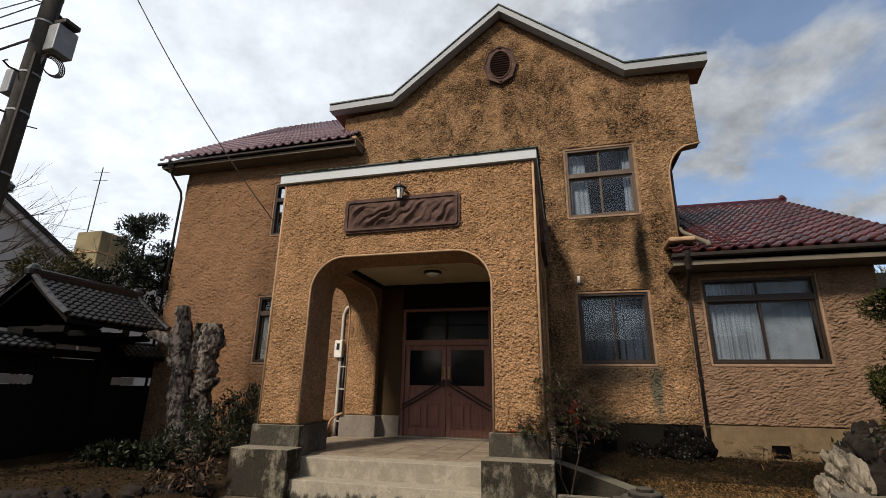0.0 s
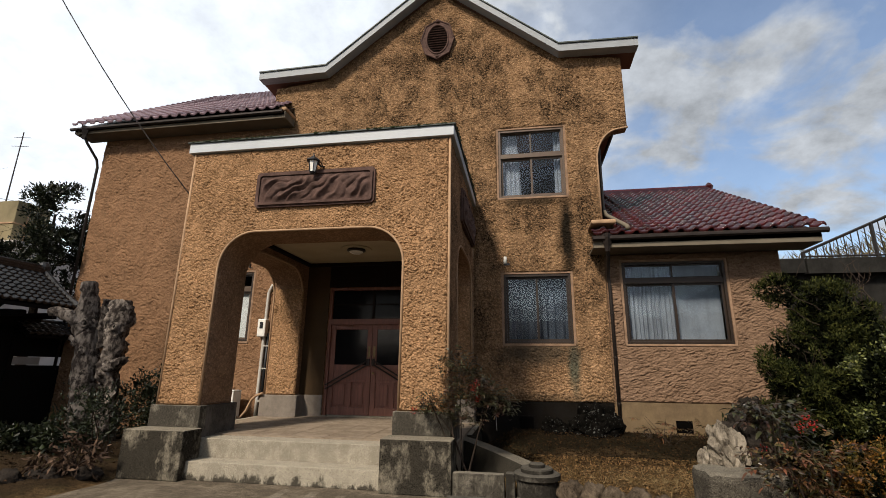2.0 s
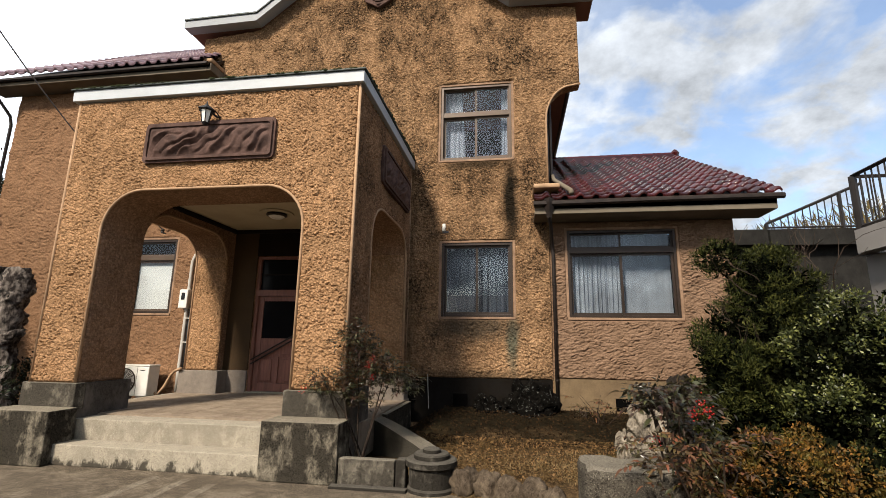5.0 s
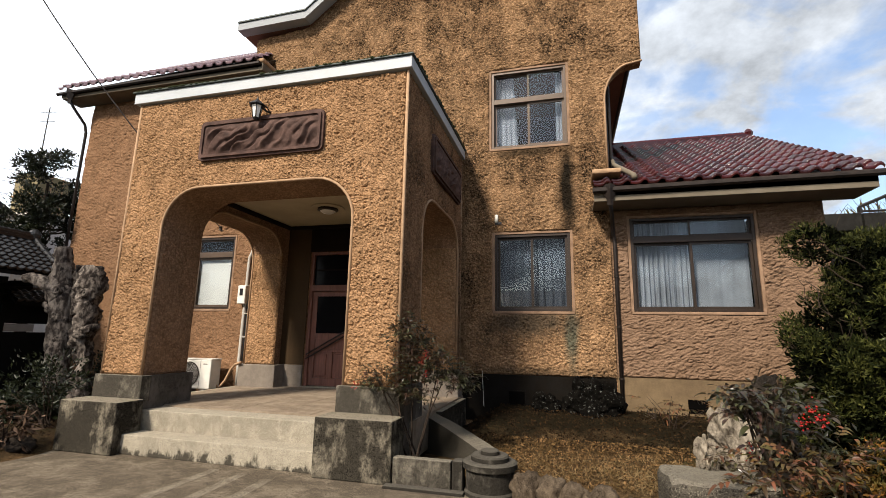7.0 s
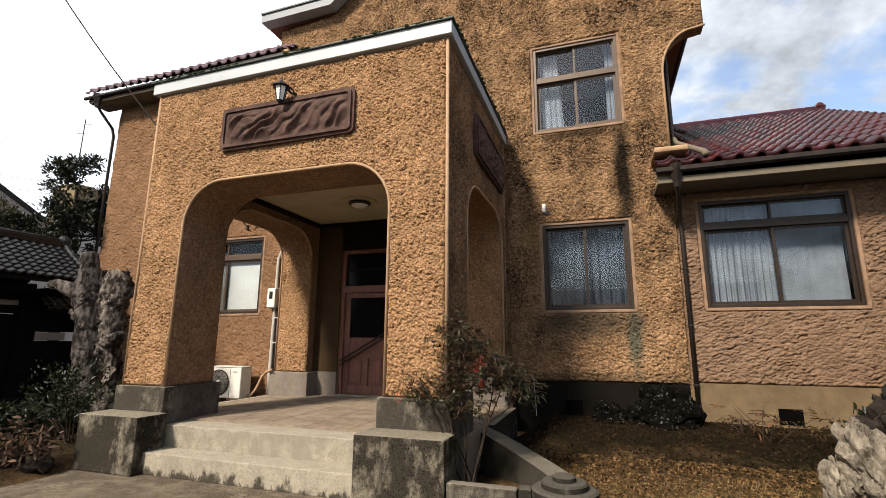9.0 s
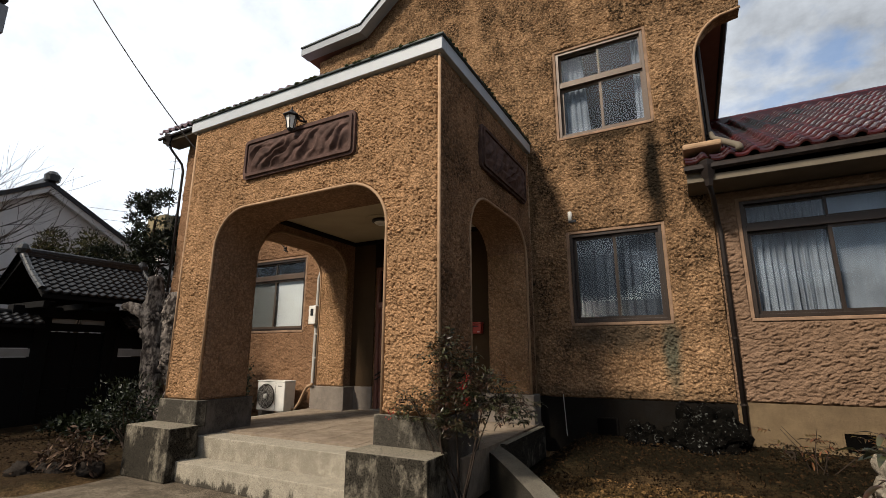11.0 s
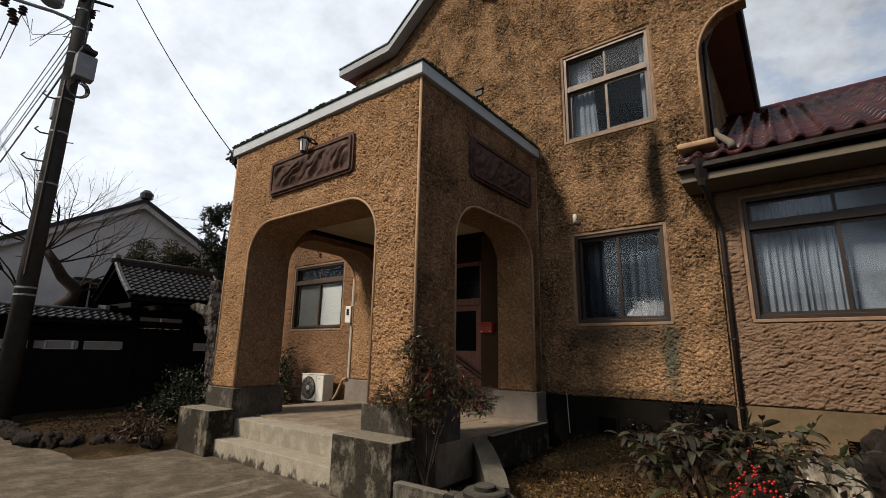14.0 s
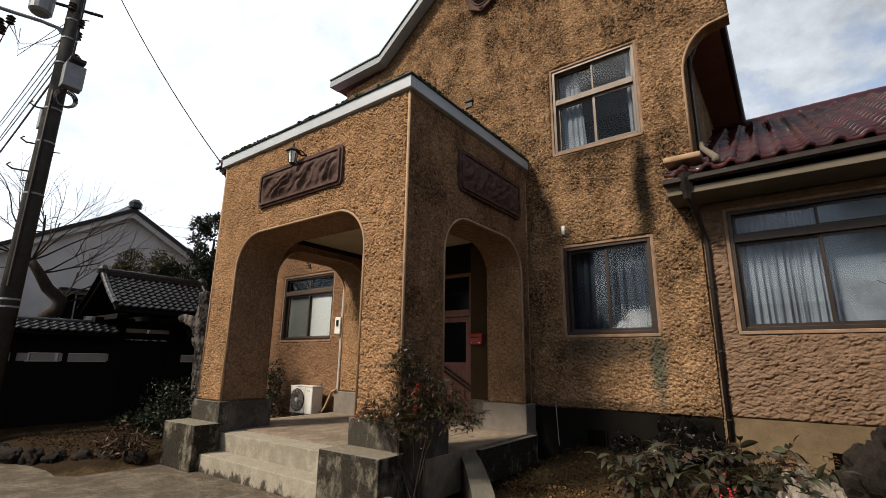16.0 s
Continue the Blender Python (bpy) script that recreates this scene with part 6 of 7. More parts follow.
        d = Vector((rnd.gauss(0, 1), rnd.gauss(0, 1), rnd.gauss(0, 1))).normalized()
        k = rnd.uniform(0.62, 1.0)
        s = r * rnd.uniform(0.6, 1.3)
        out.append((b[0] + d.x * b[3] * k, b[1] + d.y * b[4] * k, b[2] + d.z * b[5] * k, s, s, s * 0.8))
    return out


def shrub(name, base, blobs, n, size, material, label, category, seed, stems=6, gap=0.0, stem_r=0.012, **kw):
    s = thing(name, base, label, category)
    rnd = random.Random(seed)
    for i in range(stems):
        b = rnd.choice(blobs)
        top = Vector((b[0] + rnd.uniform(-0.6, 0.6) * b[3], b[1] + rnd.uniform(-0.6, 0.6) * b[4], b[2] + rnd.uniform(0, 0.7) * b[5]))
        root = Vector((base[0] + rnd.uniform(-0.12, 0.12), base[1] + rnd.uniform(-0.1, 0.1), base[2] - 0.02))
        mid = root.lerp(top, 0.5) + Vector((rnd.uniform(-0.08, 0.08), rnd.uniform(-0.08, 0.08), 0.05))
        bm = bmesh.new()
        tube(bm, [root, mid, top], [stem_r, stem_r * 0.8, stem_r * 0.4], 5)
        part("stem", bm, M_BARK, s)
    leaf_cloud("crown", s, blobs, n, size[0], size[1], material, seed, gap=gap, **kw)
    return s


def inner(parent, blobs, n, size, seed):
    """Near-black leaves deep inside a dense bush: its inner shade put into colour."""
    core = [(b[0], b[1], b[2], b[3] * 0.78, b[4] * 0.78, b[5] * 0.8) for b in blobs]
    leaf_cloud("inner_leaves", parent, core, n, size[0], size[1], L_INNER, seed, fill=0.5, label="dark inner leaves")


def berries(parent, clusters, seed):
    rnd = random.Random(seed)
    for c in clusters:
        bm = bmesh.new()
        for i in range(18):
            p = Vector(c) + Vector((rnd.gauss(0, 0.02), rnd.gauss(0, 0.02), rnd.gauss(0, 0.03)))
            bmesh.ops.create_icosphere(bm, subdivisions=1, radius=0.0062, matrix=Matrix.Translation(p))
        tagged(part("berry_cluster", bm, M_BERRY, parent, "scarlet berries", True), kind="stuff")


def sprays(parent, blobs, count, length, width, material, seed, name="leaf_sprays"):
    """Nandina leaves: drooping leaflets in pairs along fine stalks that reach out of the canes."""
    rnd = random.Random(seed)
    V, F = [], []
    stalks = bmesh.new()
    vol = [b[3] * b[4] * b[5] for b in blobs]
    o = root_at(parent)
    for _ in range(count):
        b = rnd.choices(blobs, vol)[0]
        d = Vector((rnd.gauss(0, 1), rnd.gauss(0, 1), rnd.gauss(0, 1))).normalized()
        k = rnd.uniform(0.3, 0.95)
        at = Vector((b[0] + d.x * b[3] * k, b[1] + d.y * b[4] * k, b[2] + d.z * b[5] * k))
        way = Vector((d.x + rnd.gauss(0, 0.5), d.y + rnd.gauss(0, 0.5), 0.25 + rnd.gauss(0, 0.25))).normalized()
        pairs = rnd.randint(2, 4)
        gap = length * 0.55
        end = at + way * gap * (pairs + 0.3) + Vector((0, 0, -0.02))
        tube(stalks, [at, at.lerp(end, 0.6) + Vector((0, 0, 0.006)), end], 0.0016, 3, False)
        side = way.cross(Vector((0, 0, 1))).normalized()
        up = side.cross(way)
        leaves = [(at.lerp(end, (i + 0.6) / (pairs + 0.6)), (way * 0.55 + side * s * 0.85 + up * rnd.uniform(0.1, 0.6)).normalized()) for i in range(pairs) for s in (-1, 1)] + [(end, way)]
        for q, lw in leaves:
            L = length * rnd.uniform(0.7, 1.25)
            W = width * L / length * 0.5
            ls = lw.cross(up + Vector((rnd.gauss(0, 0.3), rnd.gauss(0, 0.3), 0))).normalized()
            ln = ls.cross(lw)
            dr = rnd.uniform(0.3, 0.95)
            n = len(V)
            for u, w in ((0.0, 0.0), (0.16, 0.8), (0.4, 1.0), (0.66, 0.92), (0.87, 0.5), (1.0, 0.0)):
                c = q + lw * L * u + Vector((0, 0, -dr * L * u * u)) - o
                if w == 0:
                    V.append(c)
                else:
                    V += [c + ls * W * w + ln * W * 0.35 * w, c, c - ls * W * w + ln * W * 0.35 * w]
            F += [(n, n + 2, n + 1), (n, n + 3, n + 2)]
            for k in (1, 4, 7):
                F += [(n + k, n + k + 1, n + k + 4, n + k + 3), (n + k + 1, n + k + 2, n + k + 5, n + k + 4)]
            F += [(n + 10, n + 11, n + 13), (n + 11, n + 12, n + 13)]
    me = bpy.data.meshes.new(name)
    me.from_pydata(V, [], F)
    me.materials.append(material)
    me.polygons.foreach_set("use_smooth", [True] * len(me.polygons))
    ob = new(name, me)
    ob.parent = parent
    tagged(part("stalk", stalks, M_BARK, parent), kind="stuff")
    return ob


# nandina by the porch pier
nb = [(-0.16, 6.95, 1.6, 0.28, 0.2, 0.24), (-0.42, 6.88, 1.08, 0.34, 0.15, 0.18), (0.2, 7.05, 1.22, 0.32, 0.25, 0.26), (-0.04, 6.95, 1.28, 0.3, 0.2, 0.3), (0.4, 7.2, 1.08, 0.22, 0.2, 0.18), (-0.08, 6.95, 0.92, 0.28, 0.16, 0.14), (-0.68, 6.84, 1.0, 0.14, 0.10, 0.10)]
nan = shrub("nandina", (-0.02, 7.02, 0.1), nb, 700, (0.06, 0.02), L_NANDINA, "thin nandina bush with red berries against the pier", "shrub", 31, 7, 0.44, 0.010)
sprays(nan, nb, 460, 0.06, 0.018, L_NANDINA, 32)
berries(nan, [(0.10, 6.82, 1.36), (0.05, 6.84, 1.28), (-0.75, 6.78, 1.02), (0.12, 6.8, 1.18)], 5)
# nandinas in the garden bed behind the granite block
nb2 = [(2.95, 4.95, 0.72, 0.28, 0.25, 0.25), (2.78, 4.85, 0.88, 0.24, 0.22, 0.14), (3.15, 5.05, 0.78, 0.28, 0.26, 0.28), (3.15, 4.95, 0.45, 0.34, 0.25, 0.36), (3.42, 5.2, 0.75, 0.24, 0.25, 0.26), (3.35, 5.0, 0.35, 0.3, 0.3, 0.3)]
nan2 = shrub("nandina", (3.15, 5.3, 0.0), nb2, 500, (0.06, 0.02), L_NANDINA, "reddened nandina bush with scarlet berries behind a granite block", "shrub", 37, 12, 0.42)
sprays(nan2, nb2, 210, 0.066, 0.021, L_NANDINA_RED, 38)
berries(nan2, [(3.10, 4.98, 1.16), (3.16, 4.99, 1.12), (3.06, 5.0, 1.10), (2.85, 5.25, 0.86)], 8)
# its darker neighbour, a little taller
nb3 = [(2.98, 5.35, 1.19, 0.22, 0.22, 0.15), (2.82, 5.2, 1.15, 0.14, 0.16, 0.13), (3.18, 5.45, 1.17, 0.2, 0.22, 0.15), (3.2, 5.6, 0.85, 0.2, 0.2, 0.16)]
nan3 = shrub("nandina", (3.1, 5.65, 0.05), nb3, 120, (0.07, 0.024), L_NANDINA, "dark leafy nandina bush in the middle of the bed", "shrub", 39, 10, 0.42)
sprays(nan3, nb3, 110, 0.078, 0.028, L_NANDINA, 40)
# seedling sprays along the plinth
nb4 = [(3.0, 9.6, 0.6, 0.35, 0.2, 0.25), (3.3, 9.4, 0.65, 0.3, 0.2, 0.2), (3.6, 9.2, 0.6, 0.25, 0.2, 0.2)]
nan4 = shrub("nandina", (3.2, 9.4, 0.25), nb4, 30, (0.06, 0.02), L_NANDINA, "sparse young nandina stems before the plinth", "shrub", 44, 6, 0.42, 0.006)
sprays(nan4, nb4, 26, 0.075, 0.02, L_NANDINA_RED, 45)
# azalea hedge
az = [(3.62 + 0.46 * i, 5.35 + 0.14 * math.sin(i * 2.0) + 0.05 * i, 0.45, 0.42, 0.5, 0.46 + 0.06 * math.sin(i * 3)) for i in range(7)]
azb = shrub("azalea_hedge", (5.3, 5.6, 0.05), clumps(az, 420, 0.10, 6), 76000, (0.03, 0.015), L_AZALEA, "low clipped azalea hedge with bronzed winter leaves", "hedge", 41, 14, 0.12)
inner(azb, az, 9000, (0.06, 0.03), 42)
# juniper with a cloud-pruned ball
cj = [(4.85, 7.85, 1.4, 0.70, 0.6, 1.0), (4.6, 7.65, 0.8, 0.65, 0.55, 0.6), (5.1, 7.9, 2.35, 0.42, 0.4, 0.5), (4.62, 7.95, 2.74, 0.30, 0.28, 0.24), (5.25, 7.8, 1.0, 0.65, 0.55, 0.8), (4.32, 7.45, 1.35, 0.32, 0.3, 0.4), (5.4, 7.95, 2.1, 0.45, 0.4, 0.45)]
jn = shrub("juniper", (4.95, 7.85, 0.15), clumps(cj, 260, 0.15, 4), 100000, (0.05, 0.013), L_CONIFER, "dense dark green juniper with a cloud-pruned tuft", "tree", 43, 10, 0.24, 0.03, fill=0.25, up=0.55)
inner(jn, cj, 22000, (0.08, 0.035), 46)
bm = bmesh.new()
rnd = random.Random(3)
for i in range(9):
    branchy(bm, (5.0 + 0.1 * i, 7.8, 2.3), (rnd.uniform(-0.3, 0.6), rnd.uniform(-0.2, 0.2), 1), 0.6, 0.009, 1, rnd)
for i in range(8):
    branchy(bm, (4.5 + 0.05 * i, 7.6, 1.0 + 0.2 * i), (-1, rnd.uniform(-0.3, 0.2), rnd.uniform(0.2, 0.8)), 0.5, 0.007, 1, rnd)
tagged(part("bare_shoots", bm, M_BARK, jn), kind="stuff")
# glossy hedge behind
hb = [(5.15 + 0.55 * i, 6.75 - 0.18 * i, 1.15 + 0.06 * math.sin(i * 2.2), 0.55, 0.6, 1.05 + 0.1 * math.sin(i * 4)) for i in range(5)]
hdg = shrub("camellia_hedge", (6.2, 6.5, 0.05), clumps(hb, 230, 0.17, 5), 80000, (0.036, 0.022), L_HEDGE, "tall glossy green hedge with small leaves", "hedge", 47, 14, 0.30, 0.02, fill=0.3)
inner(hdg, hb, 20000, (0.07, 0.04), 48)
# dark shrubs by the walls
shrub("evergreen_shrub", (4.1, 8.6, 0.25), [(4.1, 8.5, 0.6, 0.4, 0.3, 0.35), (4.5, 8.6, 0.7, 0.5, 0.3, 0.4)], 7000, (0.07, 0.03), L_DARK, "dark broad-leaved shrub under the juniper", "shrub", 52, 8, 0.3)
shrub("evergreen_shrub", (-6.0, 7.3, 0.1), [(-5.75, 7.1, 0.85, 0.42, 0.35, 0.38), (-6.3, 7.1, 0.8, 0.4, 0.35, 0.4), (-6.7, 7.2, 0.55, 0.3, 0.3, 0.25)], 2600, (0.065, 0.026), L_DARK, "dark leafy shrub beside the pier base", "shrub", 53, 9, 0.42)
shrub("evergreen_shrub", (-6.6, 9.2, 0.1), [(-6.5, 9.2, 0.8, 0.7, 0.4, 0.75), (-7.2, 9.3, 0.7, 0.5, 0.4, 0.6)], 9000, (0.06, 0.03), L_DARK, "dense dark shrub in the shade of the wing", "shrub", 54, 9, 0.3)
shrub("ground_ivy", (-7.4, 7.7, 0.1), [(-7.3, 7.7, 0.3, 0.8, 0.5, 0.18), (-8.2, 7.6, 0.3, 0.6, 0.5, 0.16)], 2600, (0.10, 0.06), L_DARK, "broad dark ground cover under the stump", "ground cover", 55, 5, 0.3)
shrub("withered_plant", (-5.35, 6.25, 0.05), [(-5.3, 6.25, 0.35, 0.32, 0.22, 0.26), (-5.55, 6.1, 0.25, 0.3, 0.2, 0.2)], 520, (0.11, 0.035), L_WITHERED, "withered brown plant trailing over the edging stones", "plant", 56, 8, 0.4, droop=0.8)
shrub("seedling", (2.95, 9.9, 0.35), [(2.95, 9.9, 0.42, 0.12, 0.1, 0.1)], 60, (0.06, 0.02), L_NANDINA, "small seedling at the foot of the plinth", "plant", 57, 4)


# dry leaves on the garden soil
def litter(x0, x1, y0, y1, n, material, label, seed, size, skip=None):
    s = thing("leaf_litter", ((x0 + x1) / 2, (y0 + y1) / 2, 0.2), label, "leaves", kind="stuff")
    rng = np.random.default_rng(seed)
    o = s.location
    V, F = [], []
    for i in range(n):
        x, y = rng.uniform(x0, x1), rng.uniform(y0, y1)
        if skip and skip(x, y):
            continue
        z = ground_z(x, y) + 0.03 + 0.02 * rng.random()
        a, l = rng.uniform(0, 6.28), rng.uniform(*size)
        dx, dy = math.cos(a) * l, math.sin(a) * l
        t1, t2 = rng.uniform(-0.02, 0.02), rng.uniform(-0.02, 0.02)
        w = rng.uniform(0.06, 0.32)
        k = len(V)
        V += [Vector(q) - o for q in ((x, y, z), (x + dx - dy * w, y + dy + dx * w, z + t1), (x + 2 * dx, y + 2 * dy, z), (x + dx + dy * w, y + dy - dx * w, z + t2))]
        F += [(k, k + 1, k + 2), (k, k + 2, k + 3)]
    me = bpy.data.meshes.new("dry_leaves")
    me.from_pydata(V, [], F)
    me.materials.append(material)
    ob = new("dry_leaves", me)
    ob.parent = s


# Darker leaf colours follow the shade painted into the soil.
litter(-9.5, -5.3, 5.6, 9.5, 2500, L_LITTER_DARK, "fallen leaves on the left bed, darkened for its shade", 6, (0.01, 0.035))
litter(-0.1, 3.6, 6.75, 8.3, 11000, L_LITTER, "scattered dry brown leaves on the soil", 5, (0.006, 0.026), lambda x, y: x < 0.7 and y < 8.5 - x)
litter(0.0, 4.2, 7.9, 10.3, 6000, L_LITTER_MID, "thin fallen leaves by the wall, darkened for its shade", 7, (0.006, 0.024))
g = thing("grass_tufts", (0.3, 7.0, 0.1), "yellowing grass tufts in the small bed", "grass", kind="stuff")
leaf_cloud("blades", g, [(0.35, 6.95, 0.12, 0.3, 0.2, 0.05), (2.6, 6.9, 0.2, 0.4, 0.4, 0.05), (1.6, 7.3, 0.18, 0.7, 0.4, 0.03), (2.5, 7.5, 0.2, 0.6, 0.4, 0.03), (1.9, 6.95, 0.16, 0.7, 0.35, 0.03)], 3200, 0.07, 0.004, L_STRAW, 9, up=0.1)


# ---- pollarded stump ----
def stump():
    s = thing("tree_stump", (-7.9, 8.6, 0.05), "pollarded grey tree stump with two knobbly trunks", "tree stump")

    def trunk(pts, rs, rough=1.0, seed=0.0):
        bm = bmesh.new()
        fine, fr = [], []
        for i in range(len(pts) - 1):
            for k in range(14):
                u = k / 14
                fine.append(Vector(pts[i]).lerp(Vector(pts[i + 1]), u))
                fr.append(rs[i] + (rs[i + 1] - rs[i]) * u)
        fine.append(Vector(pts[-1]))
        fr.append(rs[-1])
        tube(bm, fine, fr, 28)
        o = Vector((seed, seed * 2, 0))
        for v in bm.verts:
            q = v.co + o
            v.co += Vector((1, 1, 0.4)) * rough * (0.09 * noise.noise(Vector((q.x, q.y, q.z * 0.5)) * 3.6) + 0.05 * noise.noise(Vector((q.x, q.y, q.z * 0.7)) * 9) + 0.035 * noise.noise(q * 17) - 0.05 * abs(noise.noise(q * 7.0)))
        return bm

    def knot(c, r, way):
        """A cut limb's swollen ring round a dark hollow."""
        m = Matrix.Translation(c) @ Vector((0, 0, 1)).rotation_difference(Vector(way)).to_matrix().to_4x4()
        bm = bmesh.new()
        lathe(bm, [(r * 1.35, -0.12), (r * 1.2, -0.02), (r, 0.03), (r * 0.7, 0.035), (r * 0.55, 0.0), (r * 0.4, -0.05)], (0, 0, 0), 14)
        bmesh.ops.transform(bm, matrix=m, verts=bm.verts)
        for v in bm.verts:
            v.co += Vector((1, 1, 1)) * 0.025 * noise.noise(v.co * 14)
        part("knot", bm, M_GREYBARK, s, smooth=True)
        # A black disc fills the ring's hollow.
        bm = bmesh.new()
        lathe(bm, [(r * 0.56, -0.03), (r * 0.5, -0.005), (0.005, 0.0)], (0, 0, 0), 12)
        bmesh.ops.transform(bm, matrix=m, verts=bm.verts)
        part("hollow", bm, M_BLACKWOOD, s, "black fill of the knot hollow")

    part("trunk", trunk([(-7.84, 8.6, 0.0), (-7.88, 8.6, 1.0), (-7.96, 8.6, 2.0), (-8.08, 8.6, 2.5), (-8.22, 8.6, 3.22)], [0.25, 0.205, 0.205, 0.195, 0.165], 0.5), M_GREYBARK, s, smooth=True)
    part("trunk", trunk([(-7.38, 8.72, 0.0), (-7.38, 8.7, 1.0), (-7.38, 8.66, 1.7), (-7.38, 8.66, 2.3), (-7.38, 8.66, 2.84)], [0.2, 0.165, 0.18, 0.21, 0.2], 1.3, 3.0), M_GREYBARK, s, smooth=True)
    part("trunk", trunk([(-7.68, 8.75, 1.9), (-7.68, 8.7, 2.4), (-7.68, 8.66, 2.88)], [0.1, 0.12, 0.1], 1.2, 7.0), M_GREYBARK, s, smooth=True)
    part("limb_stub", trunk([(-8.0, 8.55, 2.2), (-8.3, 8.42, 2.5), (-8.55, 8.34, 2.6), (-8.7, 8.3, 2.58)], [0.16, 0.13, 0.1, 0.085], 0.6), M_GREYBARK, s, smooth=True)
    part("limb_stub", trunk([(-8.0, 8.5, 1.95), (-8.24, 8.42, 2.08)], [0.09, 0.06], 0.8), M_GREYBARK, s, smooth=True)
    part("limb_stub", trunk([(-7.33, 8.56, 1.5), (-7.08, 8.48, 1.62)], [0.12, 0.08], 1.1), M_GREYBARK, s, smooth=True)
    for c, r, way in (((-7.96, 8.41, 2.36), 0.09, (0.3, -1, 0.1)), ((-7.9, 8.41, 1.82), 0.09, (0.15, -1, 0)), ((-7.34, 8.5, 1.55), 0.09, (0.1, -1, 0.1)), ((-7.32, 8.46, 2.3), 0.08, (0.2, -1, 0.2))):
        knot(c, r, way)


stump()


# ---- gate and boundary wall ----
def gate():
    g = thing("tiled_gate", (-10.7, 8.4, 0.0), "black wooden gate with a smoked-tile gable roof", "gate")
    X = -10.75
    for y in (7.72, 9.08):
        part("post", boxes((X - 0.12, X + 0.12, y - 0.12, y + 0.12, 0, 2.75), bevel=0.015), M_BLACKWOOD, g)
    part("lintel", boxes((X - 0.14, X + 0.14, 7.1, 9.75, 2.38, 2.62), bevel=0.015), M_BLACKWOOD, g)
    part("tie_beam", boxes((X - 0.1, X + 0.1, 7.1, 9.75, 2.1, 2.27), bevel=0.01), M_BLACKWOOD, g)
    for y in (7.35, 8.05, 8.65, 9.35):
        part("bracket", boxes((X - 0.6, X + 0.95, y - 0.06, y + 0.06, 2.55, 2.68), bevel=0.01), M_BLACKWOOD, g)
    for y0, y1 in ((7.85, 8.35), (8.45, 8.95)):
        part("plaster_panel", boxes((X - 0.03, X + 0.03, y0, y1, 2.27, 2.38)), M_WHITEPL, g, "grey-white plaster panel")
    for y0, y1 in ((7.85, 8.395), (8.405, 8.95)):
        leaf = part("gate_leaf", boxes((X - 0.05, X + 0.03, y0, y1, 0.08, 2.08), bevel=0.006), M_BLACKWOOD, g)
        for k in range(4):
            part("batten", boxes((X + 0.03, X + 0.06, y0 + 0.02, y1 - 0.02, 0.25 + 0.5 * k, 0.33 + 0.5 * k)), M_BLACKWOOD, leaf)
    ry, rz, ex, ez = (7.15, 9.72), 3.72, -9.62, 2.82
    hx = X - 0.1
    for s in (1, -1):
        out = [(hx, rz - 0.12), (hx + s * (ex - hx), ez - 0.1), (hx + s * (ex - hx), ez - 0.03), (hx, rz - 0.04)]
        part("roof_board", prism(bmesh.new(), [out], ry[0] + 0.02, ry[1] - 0.02), M_BLACKWOOD, g)
    up = Vector((hx - ex, 0, rz - ez))
    lay_tiles(g, MESH_GREY, (ex, ry[0], ez), (0, 1, 0), up, 15, 9, 0.172, 0.158, material=M_GREYTILE)
    lay_tiles(g, MESH_GREY, (2 * hx - ex, ry[1], ez), (0, -1, 0), Vector((-up.x, 0, up.z)), 15, 9, 0.172, 0.158, material=M_GREYTILE)
    # stacked ridge, verge barrels and end tile
    part("ridge_course", boxes((hx - 0.12, hx + 0.12, ry[0], ry[1], rz - 0.02, rz + 0.05), (hx - 0.1, hx + 0.1, ry[0], ry[1], rz + 0.055, rz + 0.11), bevel=0.008), M_GREYTILE, g)
    for k in range(9):
        y = ry[0] + 0.286 * k
        part("ridge_cap", barrel(bmesh.new(), (hx, y, rz + 0.11), (hx, y + 0.3, rz + 0.11), 0.085), M_GREYTILE, g)
    for y in ry:
        for s in (1, -1):
            for k in range(6):
                a, b = k / 6, (k + 1) / 6
                sag = 0.05
                def at(u):
                    return (hx + s * (ex - hx) * u, y, rz + (ez - rz) * u + 0.07 - sag * math.sin(math.pi * u))
                part("verge_tile", barrel(bmesh.new(), at(b), at(a), 0.075), M_GREYTILE, g, "pale-edged round verge tile")
    for y in ry:
        bm = bmesh.new()
        lathe(bm, [(0.03, 0), (0.13, 0.02), (0.15, 0.12), (0.09, 0.22), (0.03, 0.26)], (hx, y, rz + 0.02), 12)
        part("end_tile", bm, M_GREYTILE, g)


gate()


def boundary(y0, y1, label, whites, top=2.42):
    w = thing("boundary_wall", (-10.7, (y0 + y1) / 2, 0), label, "wall")
    X = -10.7
    part("boarding", boxes((X - 0.08, X + 0.08, y0, y1, 0, 1.52)), M_BLACKWOOD, w)
    part("upper_boarding", boxes((X - 0.06, X + 0.06, y0, y1, 1.72, 2.2)), M_BLACKWOOD, w)
    for a, b in whites:
        part("plaster_panel", boxes((X - 0.03, X + 0.07, a, b, 1.535, 1.705)), M_WHITEPL, w, "grey-white plaster panel")
    n = int((y1 - y0) / 0.9)
    for i in range(n + 1):
        y = y0 + (y1 - y0) * i / max(1, n)
        part("post", boxes((X - 0.05, X + 0.1, y - 0.05, y + 0.05, 0, 2.2)), M_BLACKWOOD, w)
    k = int((y1 - y0) / 0.172)
    for s in (1, -1):
        part("roof_board", prism(bmesh.new(), [[(X, top - 0.06), (X + s * 0.42, 2.13), (X + s * 0.42, 2.19), (X, top)]], y0, y1), M_BLACKWOOD, w)
    up = Vector((-0.42, 0, top - 2.2))
